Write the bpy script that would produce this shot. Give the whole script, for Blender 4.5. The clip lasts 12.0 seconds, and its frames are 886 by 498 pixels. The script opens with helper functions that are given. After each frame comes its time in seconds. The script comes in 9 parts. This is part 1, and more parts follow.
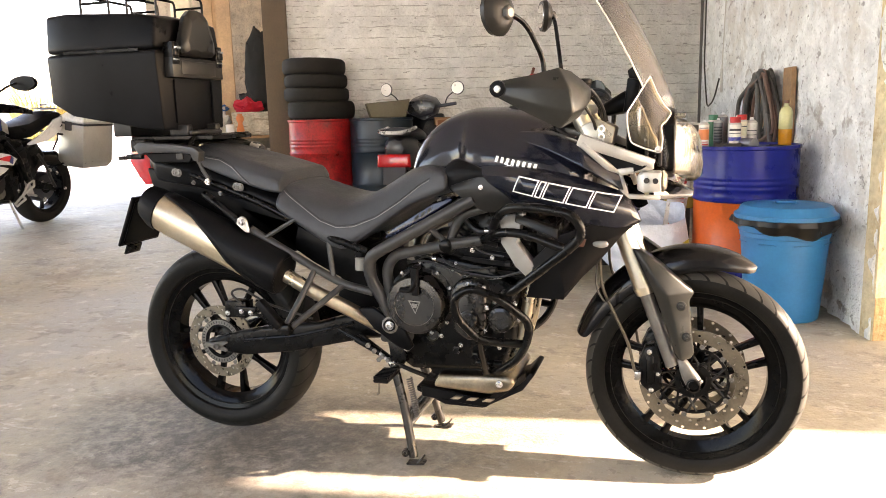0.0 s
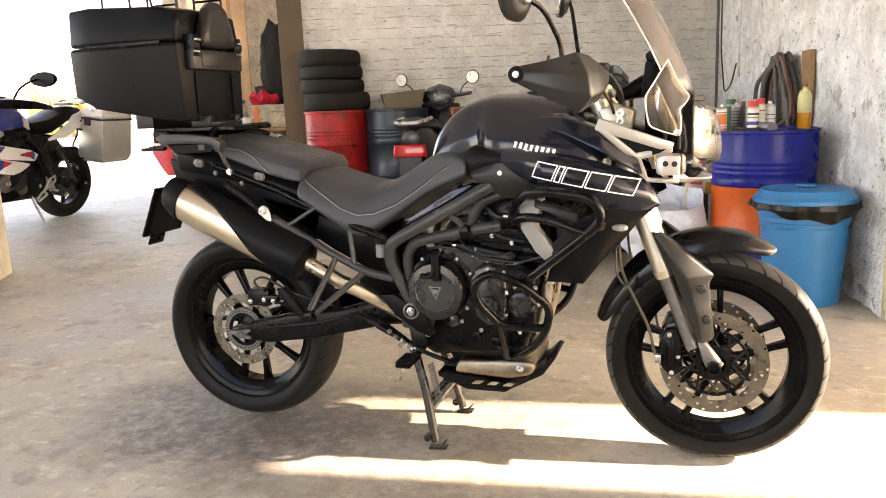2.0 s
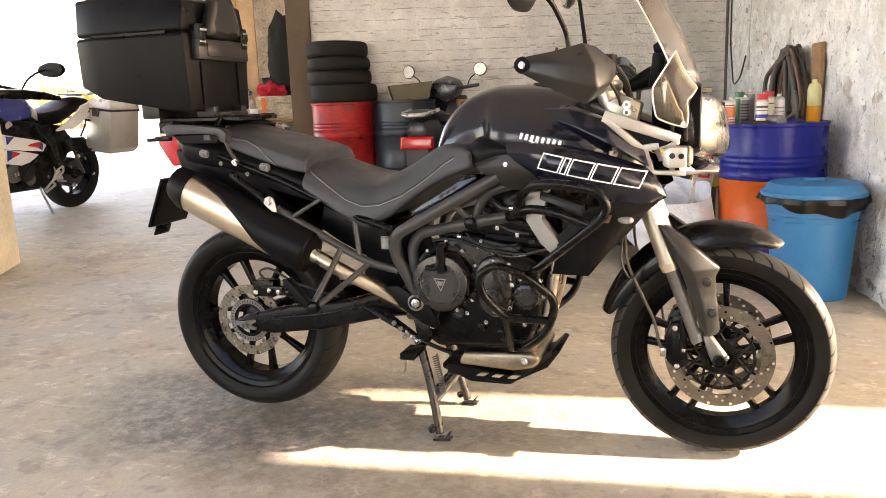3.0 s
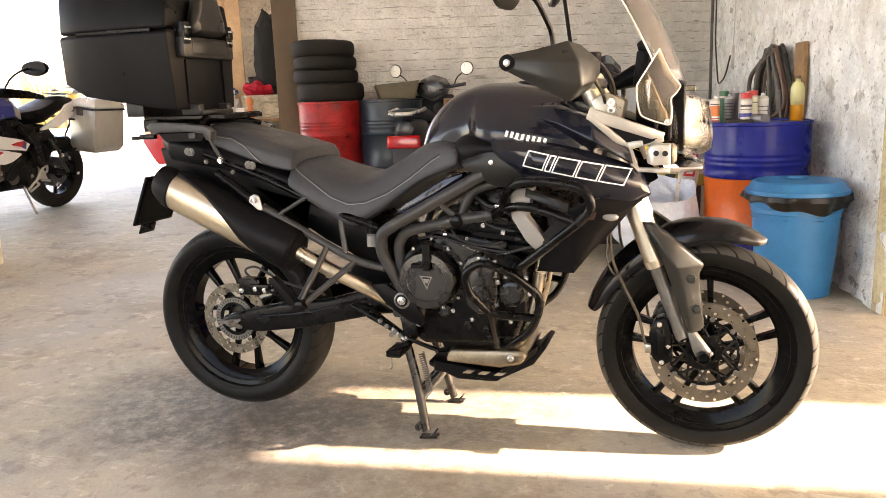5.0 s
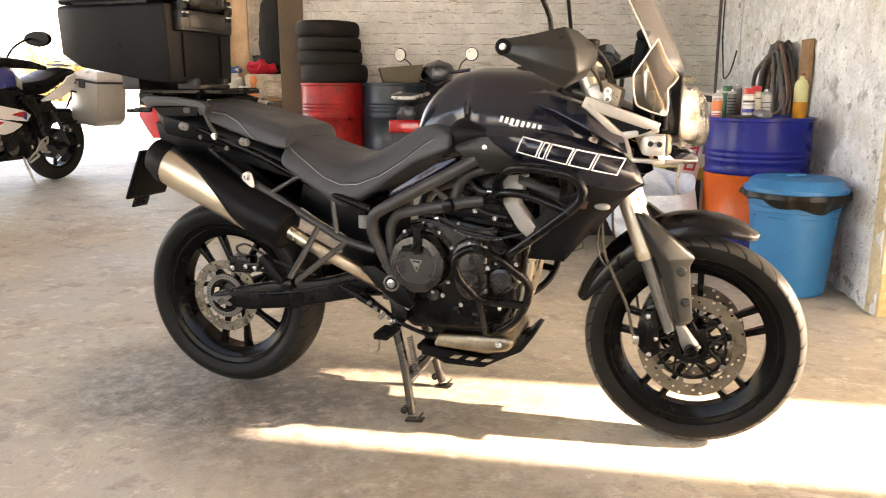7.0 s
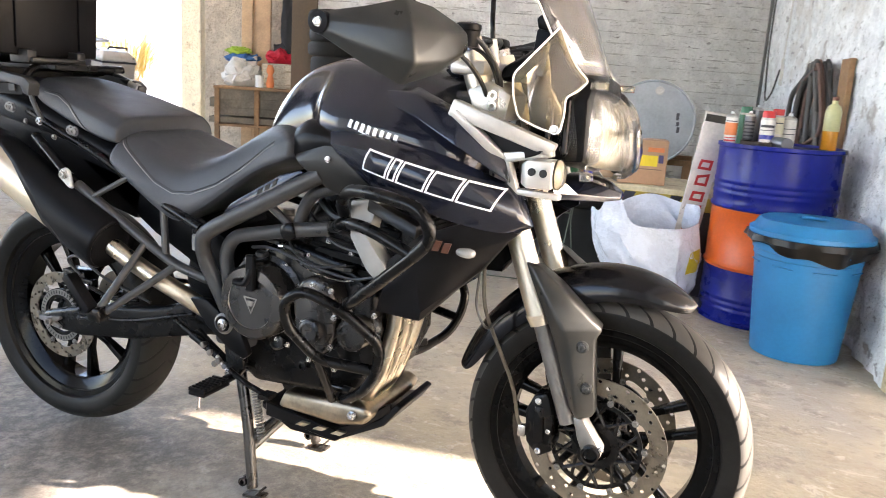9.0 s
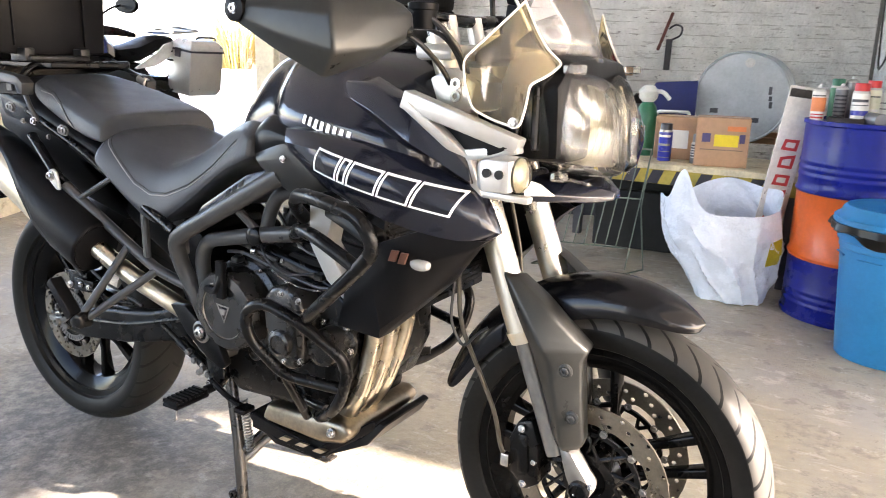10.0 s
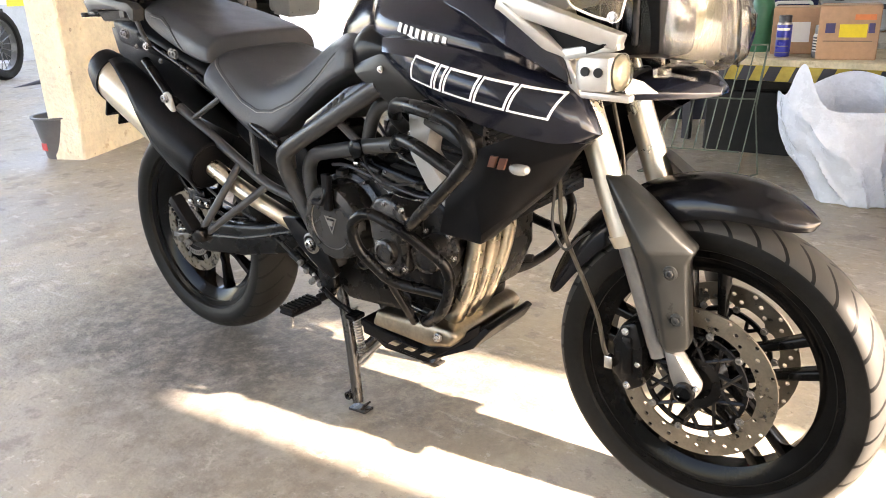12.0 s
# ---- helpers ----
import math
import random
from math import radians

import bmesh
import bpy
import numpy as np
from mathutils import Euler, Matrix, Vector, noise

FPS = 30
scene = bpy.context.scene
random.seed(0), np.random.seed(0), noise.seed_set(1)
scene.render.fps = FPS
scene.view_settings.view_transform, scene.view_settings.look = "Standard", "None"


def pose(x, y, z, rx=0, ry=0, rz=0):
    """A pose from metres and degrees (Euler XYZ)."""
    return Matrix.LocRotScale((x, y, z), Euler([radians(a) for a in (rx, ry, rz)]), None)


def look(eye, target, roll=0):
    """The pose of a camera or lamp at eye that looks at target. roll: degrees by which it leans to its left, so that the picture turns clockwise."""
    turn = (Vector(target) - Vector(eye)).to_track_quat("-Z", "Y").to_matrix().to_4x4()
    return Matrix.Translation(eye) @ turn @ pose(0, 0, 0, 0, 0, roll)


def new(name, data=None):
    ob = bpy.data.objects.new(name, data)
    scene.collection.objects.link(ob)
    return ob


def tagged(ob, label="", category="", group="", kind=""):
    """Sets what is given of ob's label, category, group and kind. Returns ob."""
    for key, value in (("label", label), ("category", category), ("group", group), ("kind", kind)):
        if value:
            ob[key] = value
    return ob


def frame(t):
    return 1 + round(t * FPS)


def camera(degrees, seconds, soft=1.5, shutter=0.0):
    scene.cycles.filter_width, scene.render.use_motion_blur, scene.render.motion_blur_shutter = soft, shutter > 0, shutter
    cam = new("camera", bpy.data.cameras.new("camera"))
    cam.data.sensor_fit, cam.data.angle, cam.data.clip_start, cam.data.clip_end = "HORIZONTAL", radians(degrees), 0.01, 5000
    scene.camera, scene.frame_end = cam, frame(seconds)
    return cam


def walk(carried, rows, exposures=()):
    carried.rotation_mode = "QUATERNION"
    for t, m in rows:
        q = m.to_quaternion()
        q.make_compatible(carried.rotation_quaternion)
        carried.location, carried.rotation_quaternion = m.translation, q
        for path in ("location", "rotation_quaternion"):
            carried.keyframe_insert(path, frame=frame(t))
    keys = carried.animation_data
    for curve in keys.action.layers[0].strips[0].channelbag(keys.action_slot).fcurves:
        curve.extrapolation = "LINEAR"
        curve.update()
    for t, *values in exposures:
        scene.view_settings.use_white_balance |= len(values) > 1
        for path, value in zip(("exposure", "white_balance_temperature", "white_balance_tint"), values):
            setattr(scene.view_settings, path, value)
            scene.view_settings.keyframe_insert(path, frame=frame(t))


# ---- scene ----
cam = camera(60.0, 12.0, 0.9, 0.5)
PATH = [
    (0, (1.486, -2.309, 1.097), (0.894, -0.43, 0.751), -1.5),
    (0.5, (1.49, -2.32, 1.095), (0.887, -0.446, 0.747), -1.6),
    (1, (1.486, -2.325, 1.091), (0.877, -0.453, 0.736), -1.9),
    (1.5, (1.481, -2.334, 1.088), (0.858, -0.469, 0.725), -2.2),
    (2, (1.481, -2.334, 1.087), (0.85, -0.471, 0.719), -2.4),
    (2.5, (1.482, -2.33, 1.083), (0.842, -0.473, 0.705), -2.4),
    (3, (1.485, -2.327, 1.083), (0.837, -0.474, 0.697), -2.2),
    (3.5, (1.492, -2.332, 1.081), (0.851, -0.477, 0.697), -1.7),
    (5.5, (1.49, -2.329, 1.076), (0.877, -0.467, 0.681), -2.3),
    (6, (1.488, -2.323, 1.074), (0.864, -0.472, 0.649), -2.3),
    (6.5, (1.489, -2.334, 1.073), (0.856, -0.487, 0.64), -1.2),
    (7, (1.517, -2.315, 1.067), (0.899, -0.46, 0.646), -0.1),
    (7.5, (1.633, -2.19, 1.059), (1.048, -0.313, 0.692), 0.4),
    (7.7, (1.698, -2.113, 1.053), (1.107, -0.232, 0.716), 1.0),
    (9.3, (1.834, -1.518, 1.066), (1.025, 0.258, 0.627), 3.8),
    (9.5, (1.881, -1.441, 1.081), (1.01, 0.303, 0.634), 3.2),
    (10, (1.952, -1.348, 1.088), (0.959, 0.32, 0.607), 1.7),
    (10.5, (1.972, -1.322, 1.065), (0.925, 0.301, 0.546), 1.2),
    (11, (1.965, -1.347, 1.06), (0.864, 0.207, 0.447), 0.8),
    (11.5, (1.96, -1.351, 1.065), (0.813, 0.132, 0.369), -0.5),
    (12, (1.966, -1.355, 1.074), (0.786, 0.106, 0.384), -2.2),
]
walk(cam, [(t, look(eye, target, roll)) for t, eye, target, roll in PATH],
     [(0.0, 3.32, 8300, 25), (3.5, 3.3, 8700, 27), (7.7, 3.28, 8900, 26), (9.3, 3.46, 6800, 22), (10.5, 3.46, 7000, 22), (12.0, 3.38, 7500, 23)])

# ---- world, sun ----
SUN_EL, SUN_AZ = 27.0, math.atan2(0.135, 1.0)   # the sun stands low ahead of the motorcycle
world = bpy.data.worlds.new("sky")
scene.world = world
world.use_nodes = True
wn = world.node_tree.nodes
sky = wn.new("ShaderNodeTexSky")
sky.sky_type, sky.sun_disc = "NISHITA", False
sky.sun_elevation, sky.sun_rotation = radians(SUN_EL), radians(90) - SUN_AZ
world.node_tree.links.new(sky.outputs[0], wn["Background"].inputs[0])
wn["Background"].inputs[1].default_value = 0.15
sun = new("sun", bpy.data.lights.new("sun", "SUN"))
sun.data.energy, sun.data.angle, sun.data.color = 5.0, radians(0.7), (1.0, 0.93, 0.82)
e = radians(SUN_EL)
sun.matrix_basis = look((0, 0, 6), (-math.cos(e) * math.cos(SUN_AZ), -math.cos(e) * math.sin(SUN_AZ), 6 - math.sin(e)))

# ---- small helpers ----
V = Vector


def mesh_of(name, bm, mat, smooth=35):
    me = bpy.data.meshes.new(name)
    bmesh.ops.recalc_face_normals(bm, faces=bm.faces)
    bm.to_mesh(me)
    bm.free()
    for m in (mat if isinstance(mat, (list, tuple)) else [mat]):
        me.materials.append(m)
    if smooth:
        me.polygons.foreach_set("use_smooth", [True] * len(me.polygons))
        me.set_sharp_from_angle(angle=radians(smooth))
    return me


def part(name, bm, mat, parent=None, label="", m=None, smooth=35):
    """One mesh object from a bmesh, under a thing or a part (both in that parent's space)."""
    ob = new(name, mesh_of(name, bm, mat, smooth))
    if parent is not None:
        ob.parent = parent
    if m is not None:
        ob.matrix_basis = m
    if label:
        ob["label"] = label
    return ob


def thing(name, label, category, at=(0, 0, 0), rz=0, group="", kind=""):
    ob = new(name)
    ob.empty_display_size = 0.05
    ob.matrix_basis = pose(*at, 0, 0, rz)
    return tagged(ob, label, category, group, kind)


def bevel(bm, w, seg=2, angle=30):
    if w > 0:
        edges = [e for e in bm.edges if len(e.link_faces) == 2 and e.calc_face_angle(0) > radians(angle)]
        bmesh.ops.bevel(bm, geom=edges, offset=w, segments=seg, profile=0.5, affect="EDGES", clamp_overlap=True)
    return bm


def box(x0, y0, z0, x1, y1, z1, b=0.0, seg=2):
    bm = bmesh.new()
    bmesh.ops.create_cube(bm, size=1)
    bmesh.ops.transform(bm, matrix=Matrix.Translation(((x0 + x1) / 2, (y0 + y1) / 2, (z0 + z1) / 2)) @ Matrix.Diagonal((x1 - x0, y1 - y0, z1 - z0, 1)), verts=bm.verts)
    return bevel(bm, b, seg)


def join(*bms):
    """All bmeshes in one."""
    out = bms[0]
    for b in bms[1:]:
        me = bpy.data.meshes.new("tmp")
        b.to_mesh(me)
        b.free()
        out.from_mesh(me)
        bpy.data.meshes.remove(me)
    return out


def move(bm, m):
    bmesh.ops.transform(bm, matrix=m, verts=bm.verts)
    return bm


def lathe(profile, n=48, axis="z", close=False):
    """A body of revolution from (radius, height) pairs; the ends are capped where the radius is not 0."""
    bm = bmesh.new()
    rings = []
    for r, h in profile:
        if r < 1e-6:
            rings.append([bm.verts.new((0, 0, h))])
        else:
            rings.append([bm.verts.new((r * math.cos(2 * math.pi * k / n), r * math.sin(2 * math.pi * k / n), h)) for k in range(n)])
    pairs = list(zip(rings, rings[1:]))
    if close:
        pairs.append((rings[-1], rings[0]))
    for a, b in pairs:
        for k in range(n):
            q = (k + 1) % n
            if len(a) == 1 and len(b) == 1:
                continue
            if len(a) == 1:
                bm.faces.new((a[0], b[q], b[k]))
            elif len(b) == 1:
                bm.faces.new((a[k], a[q], b[0]))
            else:
                bm.faces.new((a[k], a[q], b[q], b[k]))
    if not close:
        for ring, flip in ((rings[0], True), (rings[-1], False)):
            if len(ring) > 1:
                bm.faces.new(ring[::-1] if flip else ring)
    if axis == "y":      # height runs along -y (towards the right side of the machine)
        move(bm, pose(0, 0, 0, 90, 0, 0))
    elif axis == "x":
        move(bm, pose(0, 0, 0, 0, 90, 0))
    return bm


def rod(a, b, r, r2=None, n=16, b_=0.0):
    """A round bar from a to b."""
    a, b = V(a), V(b)
    d = b - a
    bm = lathe([(r, 0), (r if r2 is None else r2, d.length)], n)
    if b_:
        bevel(bm, b_, 2, 60)
    return move(bm, Matrix.Translation(a) @ d.to_track_quat("Z", "Y").to_matrix().to_4x4())


def smooth_path(pts, radius, step=6):
    """Points with each inner corner rounded by an arc of about that radius."""
    pts = [V(p) for p in pts]
    out = [pts[0]]
    for a, b, c in zip(pts, pts[1:], pts[2:]):
        u, w = (a - b), (c - b)
        d = min(radius, u.length * 0.48, w.length * 0.48)
        p, q = b + u.normalized() * d, b + w.normalized() * d
        for k in range(step + 1):
            t = k / step
            out.append(p * (1 - t) ** 2 + b * 2 * t * (1 - t) + q * t * t)
    out.append(pts[-1])
    return out


def tube(pts, r, bend=0.05, n=12, cap=True, closed=False, flat=1.0):
    """A round tube along points with rounded bends."""
    pts = smooth_path(pts, bend) if bend > 0 else [V(p) for p in pts]
    clean = [pts[0]]
    for p in pts[1:]:
        if (p - clean[-1]).length > 1e-5:
            clean.append(p)
    pts = clean
    bm = bmesh.new()
    rings, up = [], None
    for k, p in enumerate(pts):
        d = (pts[min(k + 1, len(pts) - 1)] - pts[max(k - 1, 0)]).normalized()
        if up is None:
            up = d.orthogonal().normalized()
        up = (up - d * up.dot(d)).normalized()
        side = d.cross(up)
        rr = r(k / (len(pts) - 1)) if callable(r) else r
        rings.append([bm.verts.new(p + (up * math.cos(2 * math.pi * j / n) * flat + side * math.sin(2 * math.pi * j / n)) * rr) for j in range(n)])
    for a, b in zip(rings, rings[1:]):
        for j in range(n):
            q = (j + 1) % n
            bm.faces.new((a[j], a[q], b[q], b[j]))
    if cap:
        bm.faces.new(rings[0][::-1])
        bm.faces.new(rings[-1])
    return bm


def plate(outline, y0, y1, b=0.0, seg=2):
    """A flat piece with an outline in x, z, that reaches from y0 to y1."""
    bm = bmesh.new()
    lo = [bm.verts.new((x, y0, z)) for x, z in outline]
    hi = [bm.verts.new((x, y1, z)) for x, z in outline]
    bm.faces.new(lo)
    bm.faces.new(hi[::-1])
    for k in range(len(lo)):
        q = (k + 1) % len(lo)
        bm.faces.new((lo[k], hi[k], hi[q], lo[q]))
    bmesh.ops.recalc_face_normals(bm, faces=bm.faces)
    return bevel(bm, b, seg)


def loft(sections, cap=True, closed=True):
    """A skin through rings of equally many points."""
    bm = bmesh.new()
    rings = [[bm.verts.new(p) for p in s] for s in sections]
    for a, b in zip(rings, rings[1:]):
        for j in range(len(a) if closed else len(a) - 1):
            q = (j + 1) % len(a)
            bm.faces.new((a[j], a[q], b[q], b[j]))
    if cap and closed:
        bm.faces.new(rings[0][::-1])
        bm.faces.new(rings[-1])
    bmesh.ops.recalc_face_normals(bm, faces=bm.faces)
    return bm


def subsurf(bm, times=1):
    """Rounds a cage off by Catmull and Clark."""
    for _ in range(times):
        bmesh.ops.subdivide_edges(bm, edges=bm.edges[:], cuts=1, use_grid_fill=True, smooth=0)
    return bm


def crisp(ob, angle=50, amount=0.8):
    """Holds the sharp edges of a part that is rounded off."""
    bm = bmesh.new()
    bm.from_mesh(ob.data)
    layer = bm.edges.layers.float.new("crease_edge")
    for ed in bm.edges:
        if len(ed.link_faces) == 2 and ed.calc_face_angle(0) > radians(angle):
            ed[layer] = amount
    bm.to_mesh(ob.data)
    bm.free()
    return ob


def soften(ob, levels=2):
    mod = ob.modifiers.new("round", "SUBSURF")
    mod.levels = mod.render_levels = levels
    return ob

# ---- materials ----
def mat(name, base, rough=0.5, metal=0.0, var=0.12, scale=6.0, fine=60.0, bump=0.0, bscale=150.0, rvar=0.1, coat=0.0, tint=None, spec=0.5, placed=False):
    """A surface with a broad and a fine variation of colour, uneven gloss and fine relief, at true size."""
    m = bpy.data.materials.new(name)
    m.use_nodes = True
    nt = m.node_tree
    b = nt.nodes["Principled BSDF"]
    tc = nt.nodes.new("ShaderNodeTexCoord")
    dark = tuple(c * (1 - var * 2) for c in base) if tint is None else tint
    lite = tuple(min(1, c * (1 + var)) for c in base)

    where = nt.nodes.new("ShaderNodeNewGeometry").outputs["Position"] if placed else tc.outputs["Object"]

    def noise_at(s, detail=5, r=0.6):
        n = nt.nodes.new("ShaderNodeTexNoise")
        n.inputs["Scale"].default_value, n.inputs["Detail"].default_value, n.inputs["Roughness"].default_value = s, detail, r
        nt.links.new(where, n.inputs["Vector"])
        return n
    n1, n2 = noise_at(scale), noise_at(fine, 3)
    ad = nt.nodes.new("ShaderNodeMath")
    ad.operation = "MULTIPLY_ADD"
    ad.inputs[1].default_value = 0.45
    nt.links.new(n2.outputs[0], ad.inputs[0])
    nt.links.new(n1.outputs[0], ad.inputs[2])
    ramp = nt.nodes.new("ShaderNodeValToRGB")
    ramp.color_ramp.elements[0].position, ramp.color_ramp.elements[1].position = 0.5, 0.95
    ramp.color_ramp.elements[0].color, ramp.color_ramp.elements[1].color = (*dark, 1), (*lite, 1)
    nt.links.new(ad.outputs[0], ramp.inputs[0])
    nt.links.new(ramp.outputs[0], b.inputs["Base Color"])
    rm = nt.nodes.new("ShaderNodeMapRange")
    rm.inputs["From Min"].default_value, rm.inputs["From Max"].default_value = 0.3, 0.7
    rm.inputs["To Min"].default_value, rm.inputs["To Max"].default_value = max(0.02, rough - rvar), min(1, rough + rvar)
    nt.links.new(n1.outputs[0], rm.inputs["Value"])
    nt.links.new(rm.outputs[0], b.inputs["Roughness"])
    b.inputs["Metallic"].default_value = metal
    b.inputs["Coat Weight"].default_value = coat
    b.inputs["Coat Roughness"].default_value = 0.08
    b.inputs["Specular IOR Level"].default_value = spec
    if bump:
        n3 = noise_at(bscale, 4)
        bp = nt.nodes.new("ShaderNodeBump")
        bp.inputs["Strength"].default_value, bp.inputs["Distance"].default_value = bump, 1.0 / bscale
        nt.links.new(n3.outputs[0], bp.inputs["Height"])
        nt.links.new(bp.outputs[0], b.inputs["Normal"])
    return m


def glass(name, rough=0.02, tint=(1, 1, 1), weight=0.85, haze=0.0):
    """Thin clear plastic or glass: mostly see-through, with the gloss of its surface."""
    m = bpy.data.materials.new(name)
    m.use_nodes = True
    nt = m.node_tree
    out = nt.nodes["Material Output"]
    tr, gl, mx, fr = (nt.nodes.new("ShaderNode" + k) for k in ("BsdfTransparent", "BsdfGlossy", "MixShader", "Fresnel"))
    tr.inputs[0].default_value = (*[c * weight for c in tint], 1)
    gl.inputs["Roughness"].default_value = rough
    fr.inputs[0].default_value = 1.5
    nt.links.new(fr.outputs[0], mx.inputs[0])
    body = tr.outputs[0]
    if haze:            # a milky share in place of bright reflections and scattered light
        tl, df, m2, m3 = (nt.nodes.new("ShaderNode" + k) for k in ("BsdfTranslucent", "BsdfDiffuse", "MixShader", "MixShader"))
        tl.inputs[0].default_value = df.inputs[0].default_value = (0.9, 0.89, 0.86, 1)
        m2.inputs[0].default_value, m3.inputs[0].default_value = 0.5, haze
        nt.links.new(tl.outputs[0], m2.inputs[1])
        nt.links.new(df.outputs[0], m2.inputs[2])
        nt.links.new(tr.outputs[0], m3.inputs[1])
        nt.links.new(m2.outputs[0], m3.inputs[2])
        body = m3.outputs[0]
    nt.links.new(body, mx.inputs[1])
    nt.links.new(gl.outputs[0], mx.inputs[2])
    nt.links.new(mx.outputs[0], out.inputs[0])
    return m


def layers(m, *rows):
    """Stains, flakes and pit shade over a surface: rows of noise scale, low and high edge, colour, amount, detail, and
    how it is stretched along x, y, z.
    """
    nt = m.node_tree
    b = nt.nodes["Principled BSDF"]
    col = b.inputs["Base Color"].links[0].from_socket
    where = [n for n in nt.nodes if n.bl_idname == "ShaderNodeTexNoise"][0].inputs["Vector"].links[0].from_socket
    for scale, lo, hi, colour, amount, detail, *stretch in rows:
        n = nt.nodes.new("ShaderNodeTexNoise")
        n.inputs["Scale"].default_value, n.inputs["Detail"].default_value, n.inputs["Roughness"].default_value = scale, detail, 0.7
        if stretch:      # drawn out or pressed together along x, y, z
            mp = nt.nodes.new("ShaderNodeMapping")
            mp.inputs["Scale"].default_value = stretch[0]
            nt.links.new(where, mp.inputs["Vector"])
            nt.links.new(mp.outputs[0], n.inputs["Vector"])
        else:
            nt.links.new(where, n.inputs["Vector"])
        r = nt.nodes.new("ShaderNodeMapRange")
        r.inputs["From Min"].default_value, r.inputs["From Max"].default_value, r.inputs["To Max"].default_value = lo, hi, amount
        nt.links.new(n.outputs[0], r.inputs["Value"])
        x = nt.nodes.new("ShaderNodeMix")
        x.data_type = "RGBA"
        nt.links.new(r.outputs[0], x.inputs[0])
        nt.links.new(col, x.inputs[6])
        x.inputs[7].default_value = (*colour, 1)
        col = x.outputs[2]
    nt.links.new(col, b.inputs["Base Color"])
    return m


# worn, trowelled concrete with dark oily stains and pale scuffs
CONCRETE = layers(mat("concrete_floor", (0.43, 0.385, 0.29), 0.55, var=0.16, scale=0.9, fine=22, bump=0.3, bscale=60, rvar=0.18),
                  (0.55, 0.46, 0.60, (0.33, 0.32, 0.30), 0.75, 7), (1.6, 0.53, 0.62, (0.27, 0.225, 0.17), 0.65, 9), (5.0, 0.555, 0.62, (0.19, 0.17, 0.145), 0.6, 10), (7.0, 0.58, 0.63, (0.58, 0.55, 0.48), 0.6, 10),
                  (3.0, 0.60, 0.63, (0.55, 0.51, 0.44), 0.5, 7, (1, 5, 1)), (14.0, 0.575, 0.60, (0.20, 0.18, 0.15), 0.5, 10), (38.0, 0.64, 0.67, (0.1, 0.09, 0.08), 0.6, 8), (11.0, 0.60, 0.62, (0.60, 0.57, 0.50), 0.45, 10), (45.0, 0.63, 0.69, (0.6, 0.57, 0.5), 0.4, 4))


def dark_patch(m, at, size, colour, amount):
    """A gritty dark patch on the floor round one place, with a ragged outline."""
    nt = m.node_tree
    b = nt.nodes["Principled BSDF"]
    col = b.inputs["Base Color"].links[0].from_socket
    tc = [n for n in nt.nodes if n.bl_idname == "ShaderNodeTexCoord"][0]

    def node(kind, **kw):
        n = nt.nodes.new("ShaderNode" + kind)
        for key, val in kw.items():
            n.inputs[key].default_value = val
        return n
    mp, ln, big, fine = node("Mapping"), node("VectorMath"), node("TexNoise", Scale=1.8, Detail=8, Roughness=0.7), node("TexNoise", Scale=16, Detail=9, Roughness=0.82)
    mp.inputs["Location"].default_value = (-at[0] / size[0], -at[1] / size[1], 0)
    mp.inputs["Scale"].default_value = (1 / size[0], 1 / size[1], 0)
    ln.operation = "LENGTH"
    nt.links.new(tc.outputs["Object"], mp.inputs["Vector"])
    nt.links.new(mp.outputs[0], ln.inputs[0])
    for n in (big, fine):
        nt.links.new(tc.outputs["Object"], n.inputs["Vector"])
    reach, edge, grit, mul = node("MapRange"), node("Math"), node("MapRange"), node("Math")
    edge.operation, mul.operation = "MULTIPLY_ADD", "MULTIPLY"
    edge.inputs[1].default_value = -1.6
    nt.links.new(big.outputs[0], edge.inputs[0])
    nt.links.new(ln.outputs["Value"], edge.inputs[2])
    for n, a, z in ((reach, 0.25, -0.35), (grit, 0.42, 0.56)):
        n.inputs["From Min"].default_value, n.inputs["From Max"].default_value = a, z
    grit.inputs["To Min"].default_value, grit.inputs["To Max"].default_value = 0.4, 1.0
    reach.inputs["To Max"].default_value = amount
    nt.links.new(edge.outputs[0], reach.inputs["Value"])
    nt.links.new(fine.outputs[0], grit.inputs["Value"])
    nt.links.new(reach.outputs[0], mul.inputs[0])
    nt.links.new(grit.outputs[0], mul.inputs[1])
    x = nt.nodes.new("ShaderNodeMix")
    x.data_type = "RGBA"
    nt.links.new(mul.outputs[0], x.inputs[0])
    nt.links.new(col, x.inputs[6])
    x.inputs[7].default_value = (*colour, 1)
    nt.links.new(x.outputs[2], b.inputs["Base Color"])


